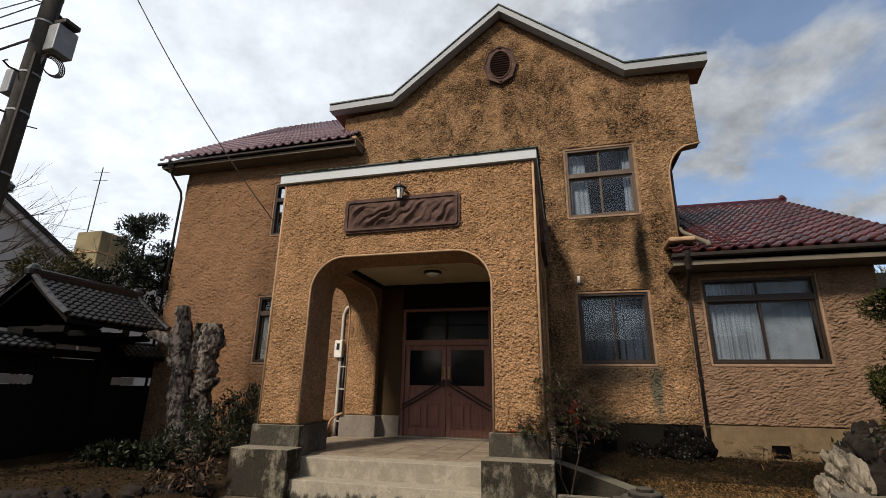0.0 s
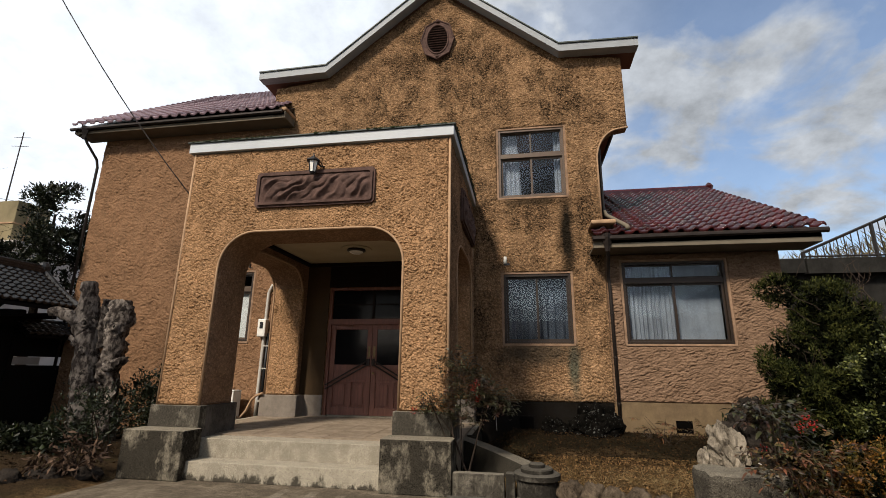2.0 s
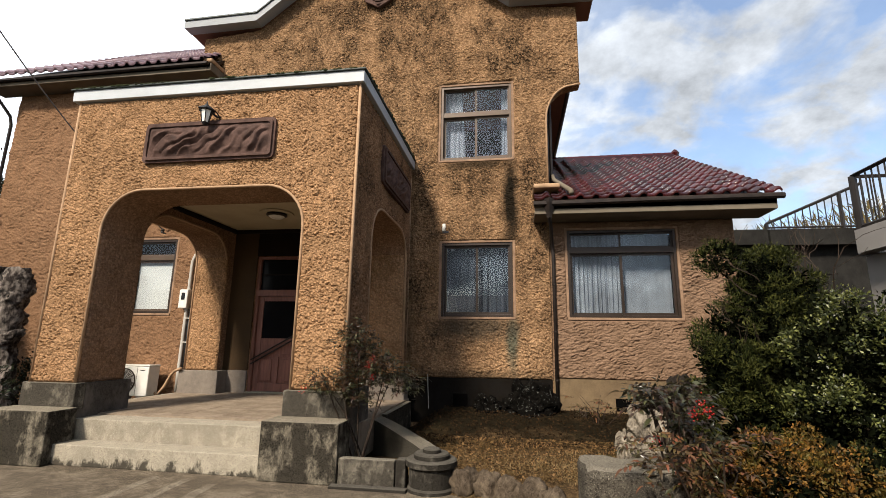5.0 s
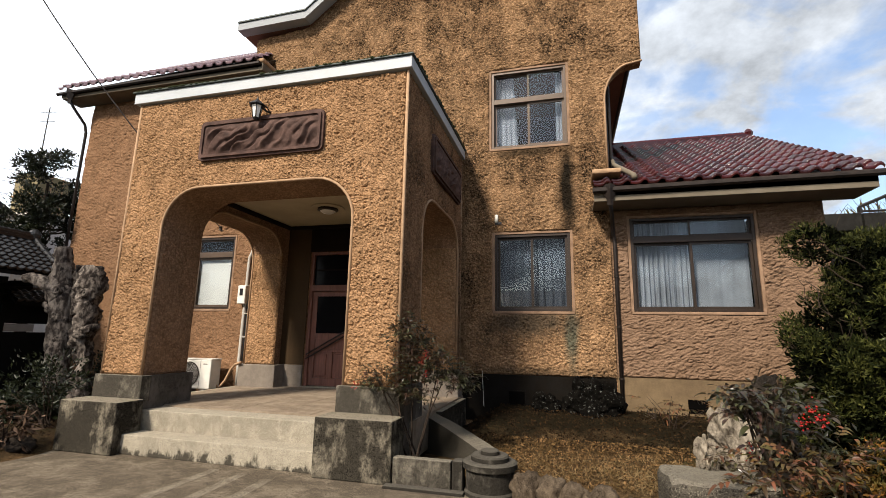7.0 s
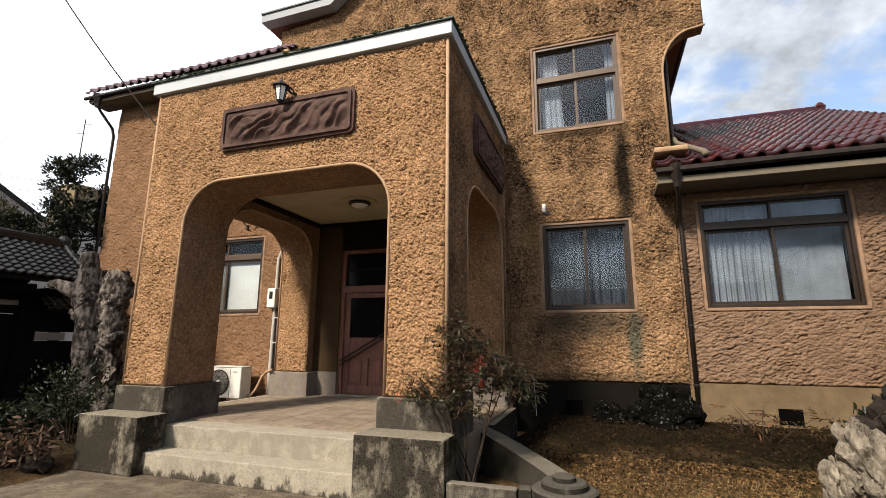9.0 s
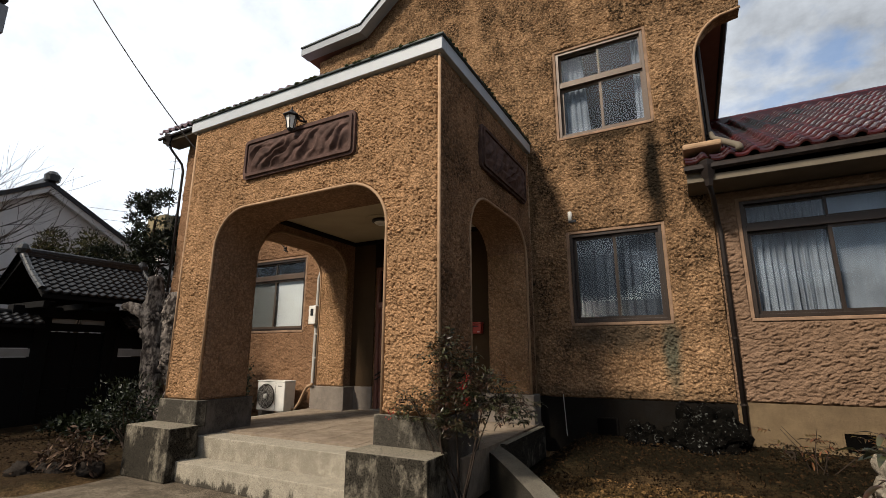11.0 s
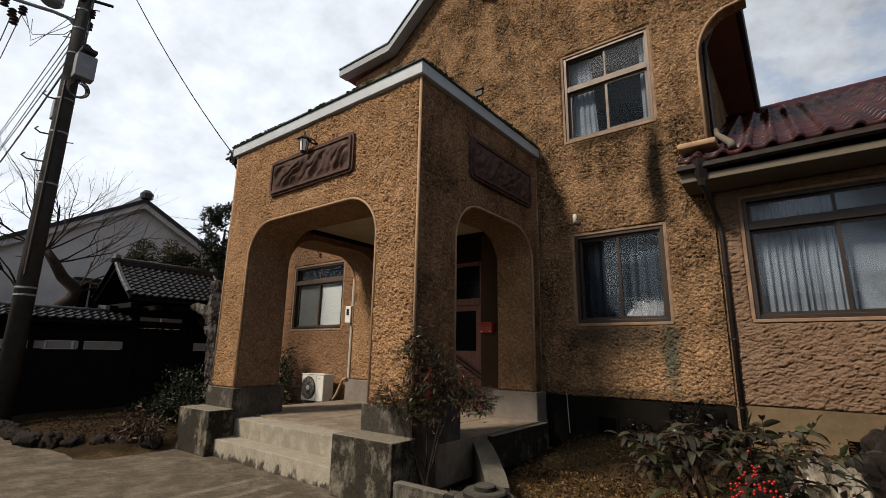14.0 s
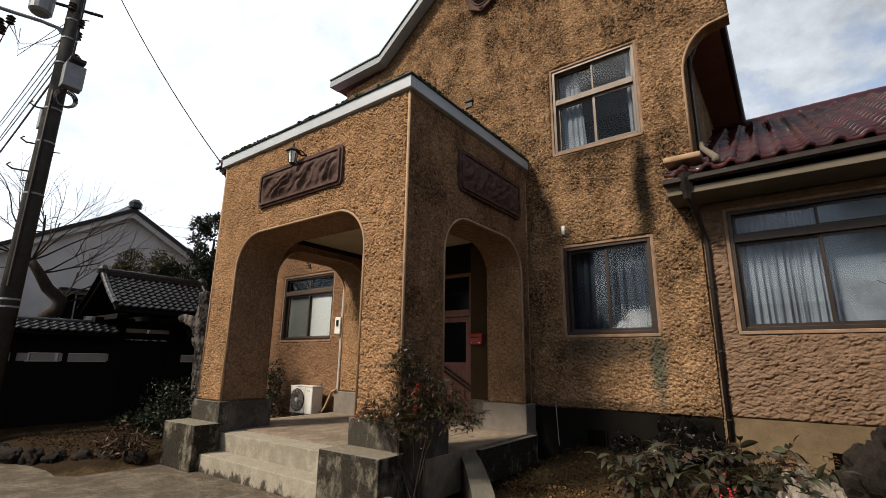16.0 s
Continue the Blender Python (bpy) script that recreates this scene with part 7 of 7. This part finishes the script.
    lay_tiles(w, MESH_GREY, (X + 0.44, y0, 2.2), (0, 1, 0), up, k, 3, 0.172, 0.15, material=M_GREYTILE)
    for i in range(int((y1 - y0) / 0.28)):
        y = y0 + 0.28 * i
        part("ridge_cap", barrel(bmesh.new(), (X, y, top + 0.03), (X, y + 0.29, top + 0.03), 0.08), M_GREYTILE, w)


boundary(1.0, 7.58, "black boarded boundary wall with a tiled coping", [(1.3, 2.4), (2.6, 3.6), (3.8, 4.6), (4.75, 5.5), (5.55, 5.95), (6.0, 6.45), (6.53, 7.55)])
boundary(9.24, 10.9, "short black boarded wall beside the gate", [(9.26, 9.93)], 2.5)


# ---- across the street: houses the window panes mirror, and an added skylight blocker ----
def opposite():
    # Unseen wall added to keep low skylight off the porch.
    single("wall_skylight_block", boxes((-30, 30, -9.2, -9.0, 0, 1.9)), M_POLE, "plain grey wall added out of view to cut low skylight", "wall", "structure")
    # Unseen houses, inferred from pane reflections; they also block skylight.
    for x0, x1, y, h in ((-5.0, 5.6, -11.5, 3.3), (8.5, 19.0, -12.5, 3.6), (-19.5, -8.5, -13.0, 3.4)):
        hs = thing("opposite_house", ((x0 + x1) / 2, y - 4, 0), "low pale plastered house with a grey tiled roof", "house")
        openings = [rect(x0 + 1.2 + 3.2 * k, x0 + 3.0 + 3.2 * k, 0.9, 2.6) for k in range(3)]
        part("wall", prism(bmesh.new(), [rect(x0, x1, 0, h)] + openings, y - 0.2, y), M_SOFFIT, hs)
        part("wall", boxes((x0, x0 + 0.2, y - 8, y - 0.2, 0, h), (x1 - 0.2, x1, y - 8, y - 0.2, 0, h), (x0, x1, y - 8.2, y - 8, 0, h)), M_HOUSEPL, hs)
        for q in openings:
            part("pane", boxes((q[0][0], q[1][0], y - 0.14, y - 0.13, q[0][1], q[2][1])), M_DOORGLASS, hs, "dark glass")
        for ye in (y + 0.7, y - 8.9):
            part("roof", prism(bmesh.new(), [[(y - 4.1, h + 1.7), (ye, h - 0.2), (ye, h - 0.04), (y - 4.1, h + 1.86)]], x0 - 0.5, x1 + 0.5, "x"), M_GREYTILE, hs, "grey tiled roof")


# ---- house behind the gate ----
def neighbour():
    h = thing("neighbour_house", (-17.0, 9.6, 0), "pale plastered storehouse with a tiled gable roof", "house")
    out = [(5.5, 0), (5.5, 4.75), (9.6, 7.15), (13.2, 5.2), (13.2, 0)]
    part("wall", prism(bmesh.new(), [out, rect(7.95, 8.75, 2.9, 3.85)], -17.25, -17.0, "x"), M_HOUSEPL, h)
    part("wall", boxes((-26, -17.25, 5.5, 5.75, 0, 4.7)), M_HOUSEPL, h)
    part("wall", boxes((-26, -17.25, 12.95, 13.2, 0, 5.1)), M_HOUSEPL, h)
    for (ya, za), (yb, zb) in (((9.6, 7.3), (4.9, 4.5)), ((9.6, 7.3), (13.8, 4.98))):
        part("roof", prism(bmesh.new(), [[(ya, za - 0.12), (yb, zb - 0.12), (yb, zb + 0.04), (ya, za + 0.04)]], -26, -16.72, "x"), M_GREYTILE, h, "grey tiled roof")
        part("bargeboard", prism(bmesh.new(), [[(ya, za - 0.34), (yb, zb - 0.34), (yb, zb - 0.125), (ya, za - 0.125)]], -16.95, -16.78, "x"), M_HOUSEPL, h, "pale rendered bargeboard")
    part("ridge", boxes((-26, -16.7, 9.5, 9.7, 7.3, 7.5), bevel=0.02), M_GREYTILE, h)
    bm = bmesh.new()
    lathe(bm, [(0.05, 0), (0.22, 0.05), (0.24, 0.25), (0.12, 0.38)], (-16.75, 9.6, 7.28), 10)
    part("end_tile", bm, M_GREYTILE, h)
    w = part("window", boxes((-17.08, -17.02, 7.95, 8.0, 2.9, 3.85), (-17.08, -17.02, 8.7, 8.75, 2.9, 3.85), (-17.08, -17.02, 8.0, 8.7, 3.8, 3.85), (-17.08, -17.02, 8.33, 8.37, 2.9, 3.8)), M_WHITEPL, h)
    part("pane", boxes((-17.06, -17.05, 8.0, 8.7, 2.9, 3.8)), M_DOORGLASS, w)
    part("window_hood", boxes((-17.0, -16.7, 7.8, 8.9, 3.9, 3.97)), M_GREYTILE, h, "small tiled hood")
    # lower wing of the house
    part("side_wing", boxes((-16.9, -14.5, 1.0, 5.3, 0, 3.0)), M_HOUSEPL, h)
    part("side_roof", prism(bmesh.new(), [[(-17.0, 4.1), (-14.0, 3.0), (-14.0, 3.1), (-17.0, 4.2)]], 0.8, 5.45, "y"), M_GREYTILE, h, "grey tiled lean-to roof")


opposite()
neighbour()
M_TANK = plain("yellowed_tank_panel", (0.2, 0.165, 0.095), 0.7, vary=0.3, scale=1.5, world=True).m
t = thing("water_tank", (-20, 16, 5.0), "cream panelled water tank on a far roof", "tank")
part("tank", boxes((-21, -19.6, 15.2, 16.6, 6.2, 8.1), bevel=0.03), M_TANK, t)
for k in (0.5, 1.0):
    part("rib", boxes((-19.6, -19.56, 15.2 + 1.4 * k * 0.66, 15.24 + 1.4 * k * 0.66, 6.2, 8.1)), M_TRIM, t)
part("rib", boxes((-19.6, -19.56, 15.2, 16.6, 7.1, 7.16)), M_TRIM, t)
part("rib", boxes((-21, -19.6, 15.16, 15.2, 7.1, 7.16)), M_TRIM, t)
part("building", boxes((-25, -18.5, 14.6, 22, 0, 6.2)), M_HOUSEPL, t, "pale flat-roofed building below")
a = thing("antenna_mast", (-24.5, 18.2, 0), "thin metal antenna mast", "antenna")
bm = bmesh.new()
tube(bm, [(-24.5, 18.2, 6.2), (-24.5, 18.2, 13.2)], [0.04, 0.025], 6)
part("mast", bm, M_IRON, a)
bm = bmesh.new()
for z in (12.4, 12.9):
    tube(bm, [(-24.9, 18.1, z), (-24.1, 18.3, z)], 0.015, 4)
part("aerial", bm, M_IRON, a)


# ---- trees ----
def tree(name, base, top, crown, n, size, material, label, seed, bare=False, limbs=7, lean=(0, 0)):
    t = thing(name, base, label, "tree")
    rnd = random.Random(seed)
    bm = bmesh.new()
    h = top - base[2]
    tube(bm, [base, (base[0] + lean[0] * 0.4, base[1] + lean[1] * 0.4, base[2] + h * 0.4), (base[0] + lean[0], base[1] + lean[1], base[2] + h * 0.85)], [0.14, 0.10, 0.03], 8)
    for i in range(limbs):
        z = base[2] + h * rnd.uniform(0.35, 0.8)
        a = rnd.uniform(0, 6.28)
        branchy(bm, (base[0] + lean[0] * 0.5, base[1] + lean[1] * 0.5, z), (math.cos(a), math.sin(a), 0.35), h * 0.17, 0.035, 1, rnd)
    part("trunk", bm, M_BARK, t)
    leaf_cloud("crown", t, clumps(crown, 64, 0.25, seed), n, size[0], size[1], material, seed, gap=0.46, fill=0.2, up=0.6)
    return t


tree("evergreen_tree", (-11.6, 10.3, 0), 6.4, [(-11.5, 10.2, 5.9, 0.45, 0.45, 0.5), (-11.5, 10.5, 5.2, 0.75, 0.8, 0.6), (-11.6, 10.0, 4.5, 0.9, 1.0, 0.6), (-11.4, 10.9, 4.6, 0.6, 0.6, 0.5), (-11.7, 9.6, 4.0, 0.9, 0.9, 0.5), (-11.6, 10.4, 3.6, 0.9, 1.0, 0.5)], 26000, (0.09, 0.04), L_DARK, "dark evergreen tree behind the gate", 61)
shrub("overgrown_hedge", (-13, 9.0, 0), clumps([(-12.8, 8.9, 4.35, 0.7, 0.9, 0.6), (-13.0, 9.9, 4.0, 0.9, 1.0, 0.6)], 60, 0.26, 8), 11000, (0.09, 0.03), L_BUSH, "overgrown yellowing bush behind the gate roof", "hedge", 62, 10, 0.35, 0.04)


def bare_tree():
    t = thing("bare_tree", (-12.3, 6.0, 0), "bare plum tree with a dark twisted trunk", "tree")
    rnd = random.Random(21)
    bm = bmesh.new()
    tube(bm, [(-12.3, 6.0, 0), (-12.32, 6.05, 1.4), (-12.3, 6.3, 2.4), (-12.3, 6.7, 2.8), (-12.3, 6.76, 3.1), (-12.3, 6.42, 3.4), (-12.3, 6.2, 3.75), (-12.3, 5.98, 4.05)], [0.24, 0.2, 0.18, 0.17, 0.16, 0.14, 0.12, 0.10], 9)
    tube(bm, [(-12.3, 6.2, 2.2), (-12.25, 5.8, 2.6), (-12.3, 5.55, 3.0)], [0.13, 0.10, 0.06], 8)
    part("trunk", bm, M_BARK, t, smooth=True)
    bm = bmesh.new()
    for start, aim, long in (((-12.3, 5.98, 4.05), (0, 0.9, 0.75), 1.5), ((-12.3, 5.98, 4.05), (0, 0.3, 1), 1.3), ((-12.3, 5.98, 4.05), (0, -0.5, 1), 1.4), ((-12.3, 5.98, 4.05), (0, -0.9, 0.5), 1.4), ((-12.3, 6.2, 3.75), (0.2, 1, 0.5), 1.3), ((-12.3, 6.76, 3.0), (0, 1, 0.7), 1.5), ((-12.3, 6.76, 3.1), (0.2, 0.7, 0.9), 1.2), ((-12.3, 5.55, 3.0), (0, -0.4, 1), 1.0)):
        for k in range(2):
            branchy(bm, start, (aim[0] + rnd.uniform(-0.25, 0.25), aim[1] + rnd.uniform(-0.25, 0.25), aim[2] + rnd.uniform(-0.15, 0.15)), long * rnd.uniform(0.8, 1.05), 0.026, 3, rnd, 0.42, 0.14, None, 0.12, (2, 3))
    part("branch_tangle", bm, M_BARK, t)


bare_tree()


# ---- utility pole and wires ----
M_BOXGREY = plain("grey_painted_steel", (0.222, 0.229, 0.237), 0.5, 0.2, 0.2).m
PX, PY = -9.3, 5.18


def utility_pole():
    p = thing("utility_pole", (PX, PY, 0), "concrete utility pole with boxes, transformer and wires", "utility pole")
    bm = bmesh.new()
    tube(bm, [(PX, PY, 0), (PX, PY, 6), (PX, PY, 13.5)], [0.19, 0.165, 0.125], 18)
    part("shaft", bm, M_POLE, p, smooth=True)
    for z in (2.6, 2.75, 5.0, 6.2, 7.0, 8.15, 8.8, 9.3):
        bm = bmesh.new()
        r = 0.19 - 0.065 * z / 13.5
        lathe(bm, [(r + 0.002, -0.02), (r + 0.012, -0.018), (r + 0.012, 0.018), (r + 0.002, 0.02)], (PX, PY, z), 16)
        part("band", bm, M_BOXGREY, p, "steel strap")
    for k, z in enumerate((3.4, 4.2, 5.3, 6.0, 8.6, 9.4, 10.0)):
        bm = bmesh.new()
        s = 1 if k % 2 else -1
        tube(bm, [(PX, PY, z), (PX + s * 0.2, PY + s * 0.24, z)], 0.012, 5)
        part("step_bolt", bm, M_IRON, p)
    # grey service box with coiled cable
    b = part("service_box", boxes((PX + 0.17, PX + 0.43, PY - 0.04, PY + 0.34, 7.5, 8.08), bevel=0.02), M_BOXGREY, p, "grey cable box")
    bm = bmesh.new()
    for k in range(4):
        r = 0.16 + 0.018 * k
        tube(bm, [(PX + 0.3 + 0.02 * k, PY + 0.1 + r * math.cos(i * math.pi / 8), 7.22 + r * math.sin(i * math.pi / 8)) for i in range(17)], 0.012, 4, False)
    part("cable_coil", bm, M_IRON, b, "coil of black cable")
    part("connector", boxes((PX + 0.2, PX + 0.5, PY + 0.0, PY + 0.3, 8.12, 8.22), bevel=0.02), M_IRON, b)
    part("small_box", boxes((PX - 0.4, PX - 0.19, PY - 0.15, PY + 0.1, 6.6, 7.1), bevel=0.02), M_BOXGREY, p, "small grey box")
    # conduits on the shaft
    bm = bmesh.new()
    tube(bm, [(PX + 0.16, PY - 0.1, 3.0), (PX + 0.15, PY - 0.1, 7.4)], 0.03, 6)
    tube(bm, [(PX + 0.14, PY + 0.06, 8.1), (PX + 0.12, PY + 0.06, 13.0)], 0.03, 6)
    part("conduit", bm, M_IRON, p)
    # arm with insulators, cross arm and transformer
    bm = bmesh.new()
    tube(bm, [(PX, PY, 9.0), (PX - 0.18, PY - 0.5, 9.08), (PX - 0.3, PY - 0.95, 9.06), (PX - 0.34, PY - 1.2, 9.04)], 0.04, 8)
    part("arm", bm, M_BOXGREY, p, "steel bracket arm")
    part("gusset", prism(bmesh.new(), [[(PY - 0.3, 9.04), (PY, 9.0), (PY, 8.74)]], PX - 0.06, PX - 0.03, "x"), M_BOXGREY, p)
    for k, (dx, dy, z) in enumerate(((-0.3, -0.98, 8.86), (-0.34, -1.13, 8.72), (-0.3, -1.08, 8.55), (-0.33, -1.28, 8.9), (0.1, 0.12, 9.3), (-0.12, 0.16, 9.1), (0.14, -0.1, 9.6), (-0.1, 0.2, 8.5), (0.1, 0.2, 8.35))):
        bm = bmesh.new()
        lathe(bm, [(0.03, -0.11), (0.08, -0.09), (0.05, -0.04), (0.085, -0.01), (0.05, 0.03), (0.08, 0.06), (0.03, 0.1)], (PX + dx, PY + dy, z), 10)
        part("insulator", bm, M_IRON, p, "dark insulator")
    for k in range(3):
        bm = bmesh.new()
        tube(bm, [(PX - 0.3, PY - 1.0 + 0.1 * k, 8.75), (PX - 0.22, PY - 0.75, 8.35 - 0.15 * k), (PX - 0.1, PY - 0.25, 8.6 + 0.2 * k), (PX, PY, 9.0 + 0.2 * k)], 0.008, 4)
        part("jumper_cable", bm, M_IRON, p, "slack black cable")
    bm = bmesh.new()
    tube(bm, [(PX - 0.3, PY - 0.35, 9.75), (PX + 0.1, PY + 0.5, 9.75)], 0.035, 6)
    part("cross_arm", bm, M_IRON, p)
    for z, d in ((5.5, 0.42), (6.15, 0.3), (7.0, 0.3)):
        bm = bmesh.new()
        tube(bm, [(PX + 0.02, PY + 0.1, z), (PX - 0.05, PY - d, z - 0.03), (PX - 0.06, PY - d - 0.1, z + 0.03), (PX - 0.06, PY - d - 0.05, z + 0.09)], 0.018, 6)
        part("cable_hook", bm, M_IRON, p, "iron cable hook")
    bm = bmesh.new()
    lathe(bm, [(0.17, 0), (0.22, 0.05), (0.23, 0.6), (0.18, 0.68)], (PX - 0.32, PY - 0.55, 9.32), 16)
    part("transformer", bm, M_BOXGREY, p, "grey transformer can")


utility_pole()


def wire(a, b, sag, r, label):
    bm = bmesh.new()
    a, b = Vector(a), Vector(b)
    n = 16
    tube(bm, [a.lerp(b, i / n) - Vector((0, 0, sag * 4 * (i / n) * (1 - i / n))) for i in range(n + 1)], r, 5)
    single("overhead_wire", bm, M_IRON, label, "wire", at=b, group="overhead wires")


wire((-9.2, 5.47, 11.15), (-4.95, 9.15, 3.65), 0.6, 0.012, "black service wire running down to the porch side")
ins = thing("service_bracket", (-4.9, 9.15, 3.66), "small iron bracket with a dark insulator on the porch side", "insulator")
bm = bmesh.new()
tube(bm, [(-4.88, 9.15, 3.58), (-4.93, 9.15, 3.58), (-4.95, 9.15, 3.62)], 0.012, 6)
part("bracket", bm, M_IRON, ins)
bm = bmesh.new()
lathe(bm, [(0.012, -0.05), (0.035, -0.04), (0.025, -0.01), (0.038, 0.01), (0.02, 0.04)], (-4.95, 9.15, 3.64), 10)
part("insulator", bm, M_IRON, ins, "dark glazed insulator")
for k, (dx, dy, z, dz, sg, r) in enumerate(((-0.1, 0.0, 9.3, 0.3, 0.4, 0.012), (-0.3, -0.98, 8.8, 0.4, 0.3, 0.011), (-0.1, 0.0, 8.75, -0.4, 0.6, 0.012), (-0.1, -0.1, 7.75, 0.6, 1.0, 0.022), (-0.34, -1.13, 8.66, 0.2, 0.3, 0.011), (-0.1, 0.0, 8.4, 0.2, 0.5, 0.014), (-0.1, 0.0, 8.9, 1.2, 0.4, 0.011))):
    wire((PX - 34, PY + dy * 0.6 + 0.6, z + dz), (PX + dx, PY + dy, z), sg, r, "black overhead cable running to the utility pole")
for k in range(3):
    wire((-40, 8 + 2 * k, 11 + 0.8 * k), (-24, 24, 9.0 + 0.8 * k), 0.6, 0.012, "thin overhead wire beyond the storehouse")

# ---- ramp and bank beyond the garden ----
M_RAIL = plain("dark_brown_railing", (0.03, 0.026, 0.024), 0.5, 0.3, 0.2).m
M_BEAM = plain("pale_painted_beam", (0.25, 0.235, 0.22), 0.7, vary=0.1, scale=1.5, world=True).m
single("retaining_wall", boxes((5.95, 16, 13.75, 14.0, 0, 4.1)), M_DARKCONC, "dark grey concrete retaining wall", "wall", "structure")
single("wall_under_ramp", boxes((7.85, 8.05, -2.0, 10.2, 0, 3.15)), M_BEAM, "pale rendered wall under the ramp", "wall", "structure")


def railing(p0, p1, h0, h1, base0, base1, spacing, label, beam):
    """A metal railing along a line with its deck beam below; the heads of posts may rise along it."""
    p0, p1 = Vector(p0), Vector(p1)
    r = thing("ramp_railing", (p0.x, p0.y, base0), label, "railing")
    along = (p1 - p0).normalized()
    L = (p1 - p0).length
    def bar(a, b, w, nm, lab=""):
        bm = bmesh.new()
        tube(bm, [a, b], w, 4)
        part(nm, bm, M_RAIL, r, lab)
    n = int(L / spacing)
    def zb(u):
        return base0 + (base1 - base0) * u
    def zt(u):
        return h0 + (h1 - h0) * u
    for i in range(n + 1):
        u = i / n
        q = p0.lerp(p1, u)
        w = 0.045 if i % 10 == 0 else 0.013
        bar((q.x, q.y, zb(u)), (q.x, q.y, zt(u)), w, "post" if i % 10 == 0 else "baluster")
    bar((p0.x, p0.y, h0), (p1.x, p1.y, h1), 0.04, "top_rail")
    bar((p0.x, p0.y, base0 + 0.05), (p1.x, p1.y, base1 + 0.05), 0.03, "bottom_rail")
    side = Vector((-along.y, along.x, 0)) * 0.12
    bm = bmesh.new()
    vs = []
    for q, z in ((p0, base0), (p1, base1)):
        vs.append([bm.verts.new((q.x + s * side.x, q.y + s * side.y, z + dz)) for s, dz in ((-1, -0.42), (1, -0.42), (1, -0.02), (-1, -0.02))])
    for k in range(4):
        bm.faces.new((vs[0][k], vs[0][(k + 1) % 4], vs[1][(k + 1) % 4], vs[1][k]))
    bm.faces.new(vs[0][::-1])
    bm.faces.new(vs[1])
    bmesh.ops.recalc_face_normals(bm, faces=bm.faces)
    part("deck_beam", bm, beam, r, "deck beam")


railing((8.06, 13.6, 0), (10.3, 13.6, 0), 4.62, 5.6, 4.47, 4.47, 0.17, "dark metal railing rising along the far ramp", M_DARKCONC)
railing((7.72, 10.0, 0), (7.72, -1.0, 0), 4.57, 4.57, 3.6, 3.6, 0.14, "dark metal railing on the pale ramp beam", M_BEAM)
railing((7.72, 10.05, 0), (9.6, 10.05, 0), 4.57, 4.57, 3.6, 3.6, 0.14, "dark metal railing across the ramp's landing", M_BEAM)
single("far_beam", boxes((5.95, 8.0, 13.45, 13.74, 4.06, 4.45), bevel=0.01), M_DARKCONC, "dark concrete beam beside the wing", "beam", "structure")
bm = bmesh.new()
grid([6 + 1.5 * i for i in range(26)], [14.2 + 1.5 * i for i in range(18)], lambda x, y: 3.9 + 3.6 * min(1, max(0, (x - 7) / 22)) * min(1, max(0.15, (y - 14) / 10)) + 0.25 * noise.noise((x * 0.4, y * 0.4, 2)) + min(0.6, (y - 14) * 0.1), bm)
M_BANK = plain("dry_grass_bank", (0.13, 0.1, 0.045), 0.95, vary=0.4, scale=1.2, grain=18, bump=0.8, world=True).m
single("bank", bm, M_BANK, "slope of dry yellow grass beyond the ramp", "bank", "structure", smooth=True)
g = thing("bank_grass", (10, 16, 4.2), "dry yellow grass on the far bank", "grass", kind="stuff")
leaf_cloud("blades", g, [(8.5, 15, 4.35, 2.5, 1.0, 0.1), (13, 16, 5.0, 3.5, 2.0, 0.2), (18, 18, 6.0, 5, 3, 0.3)], 6000, 0.35, 0.03, L_GRASS, 19, up=1.5)

# ---- roof tiles, laid last on the building ----
def tiles():
    up = Vector((0, RR_Y - ER_Y, RR_Z - ER_Z))
    lay_tiles(roof_r, MESH_RED, (2.52, ER_Y, ER_Z), (1, 0, 0), up, 14, 21, 0.275, 0.262, material=M_REDTILE)
    lay_tiles(roof_r, MESH_RED, (2.2, ER_Y, ER_Z), (1, 0, 0), up, 1, 2, 0.275, 0.262, material=M_REDTILE)
    up = Vector((0, RL_Y - EL_Y, RL_Z - EL_Z))
    lay_tiles(roof_l, MESH_PLUM, (-11.15, EL_Y, EL_Z), (1, 0, 0), up, 22, 24, 0.275, 0.272, singles=13, material=M_LEFTTILE)


tiles()
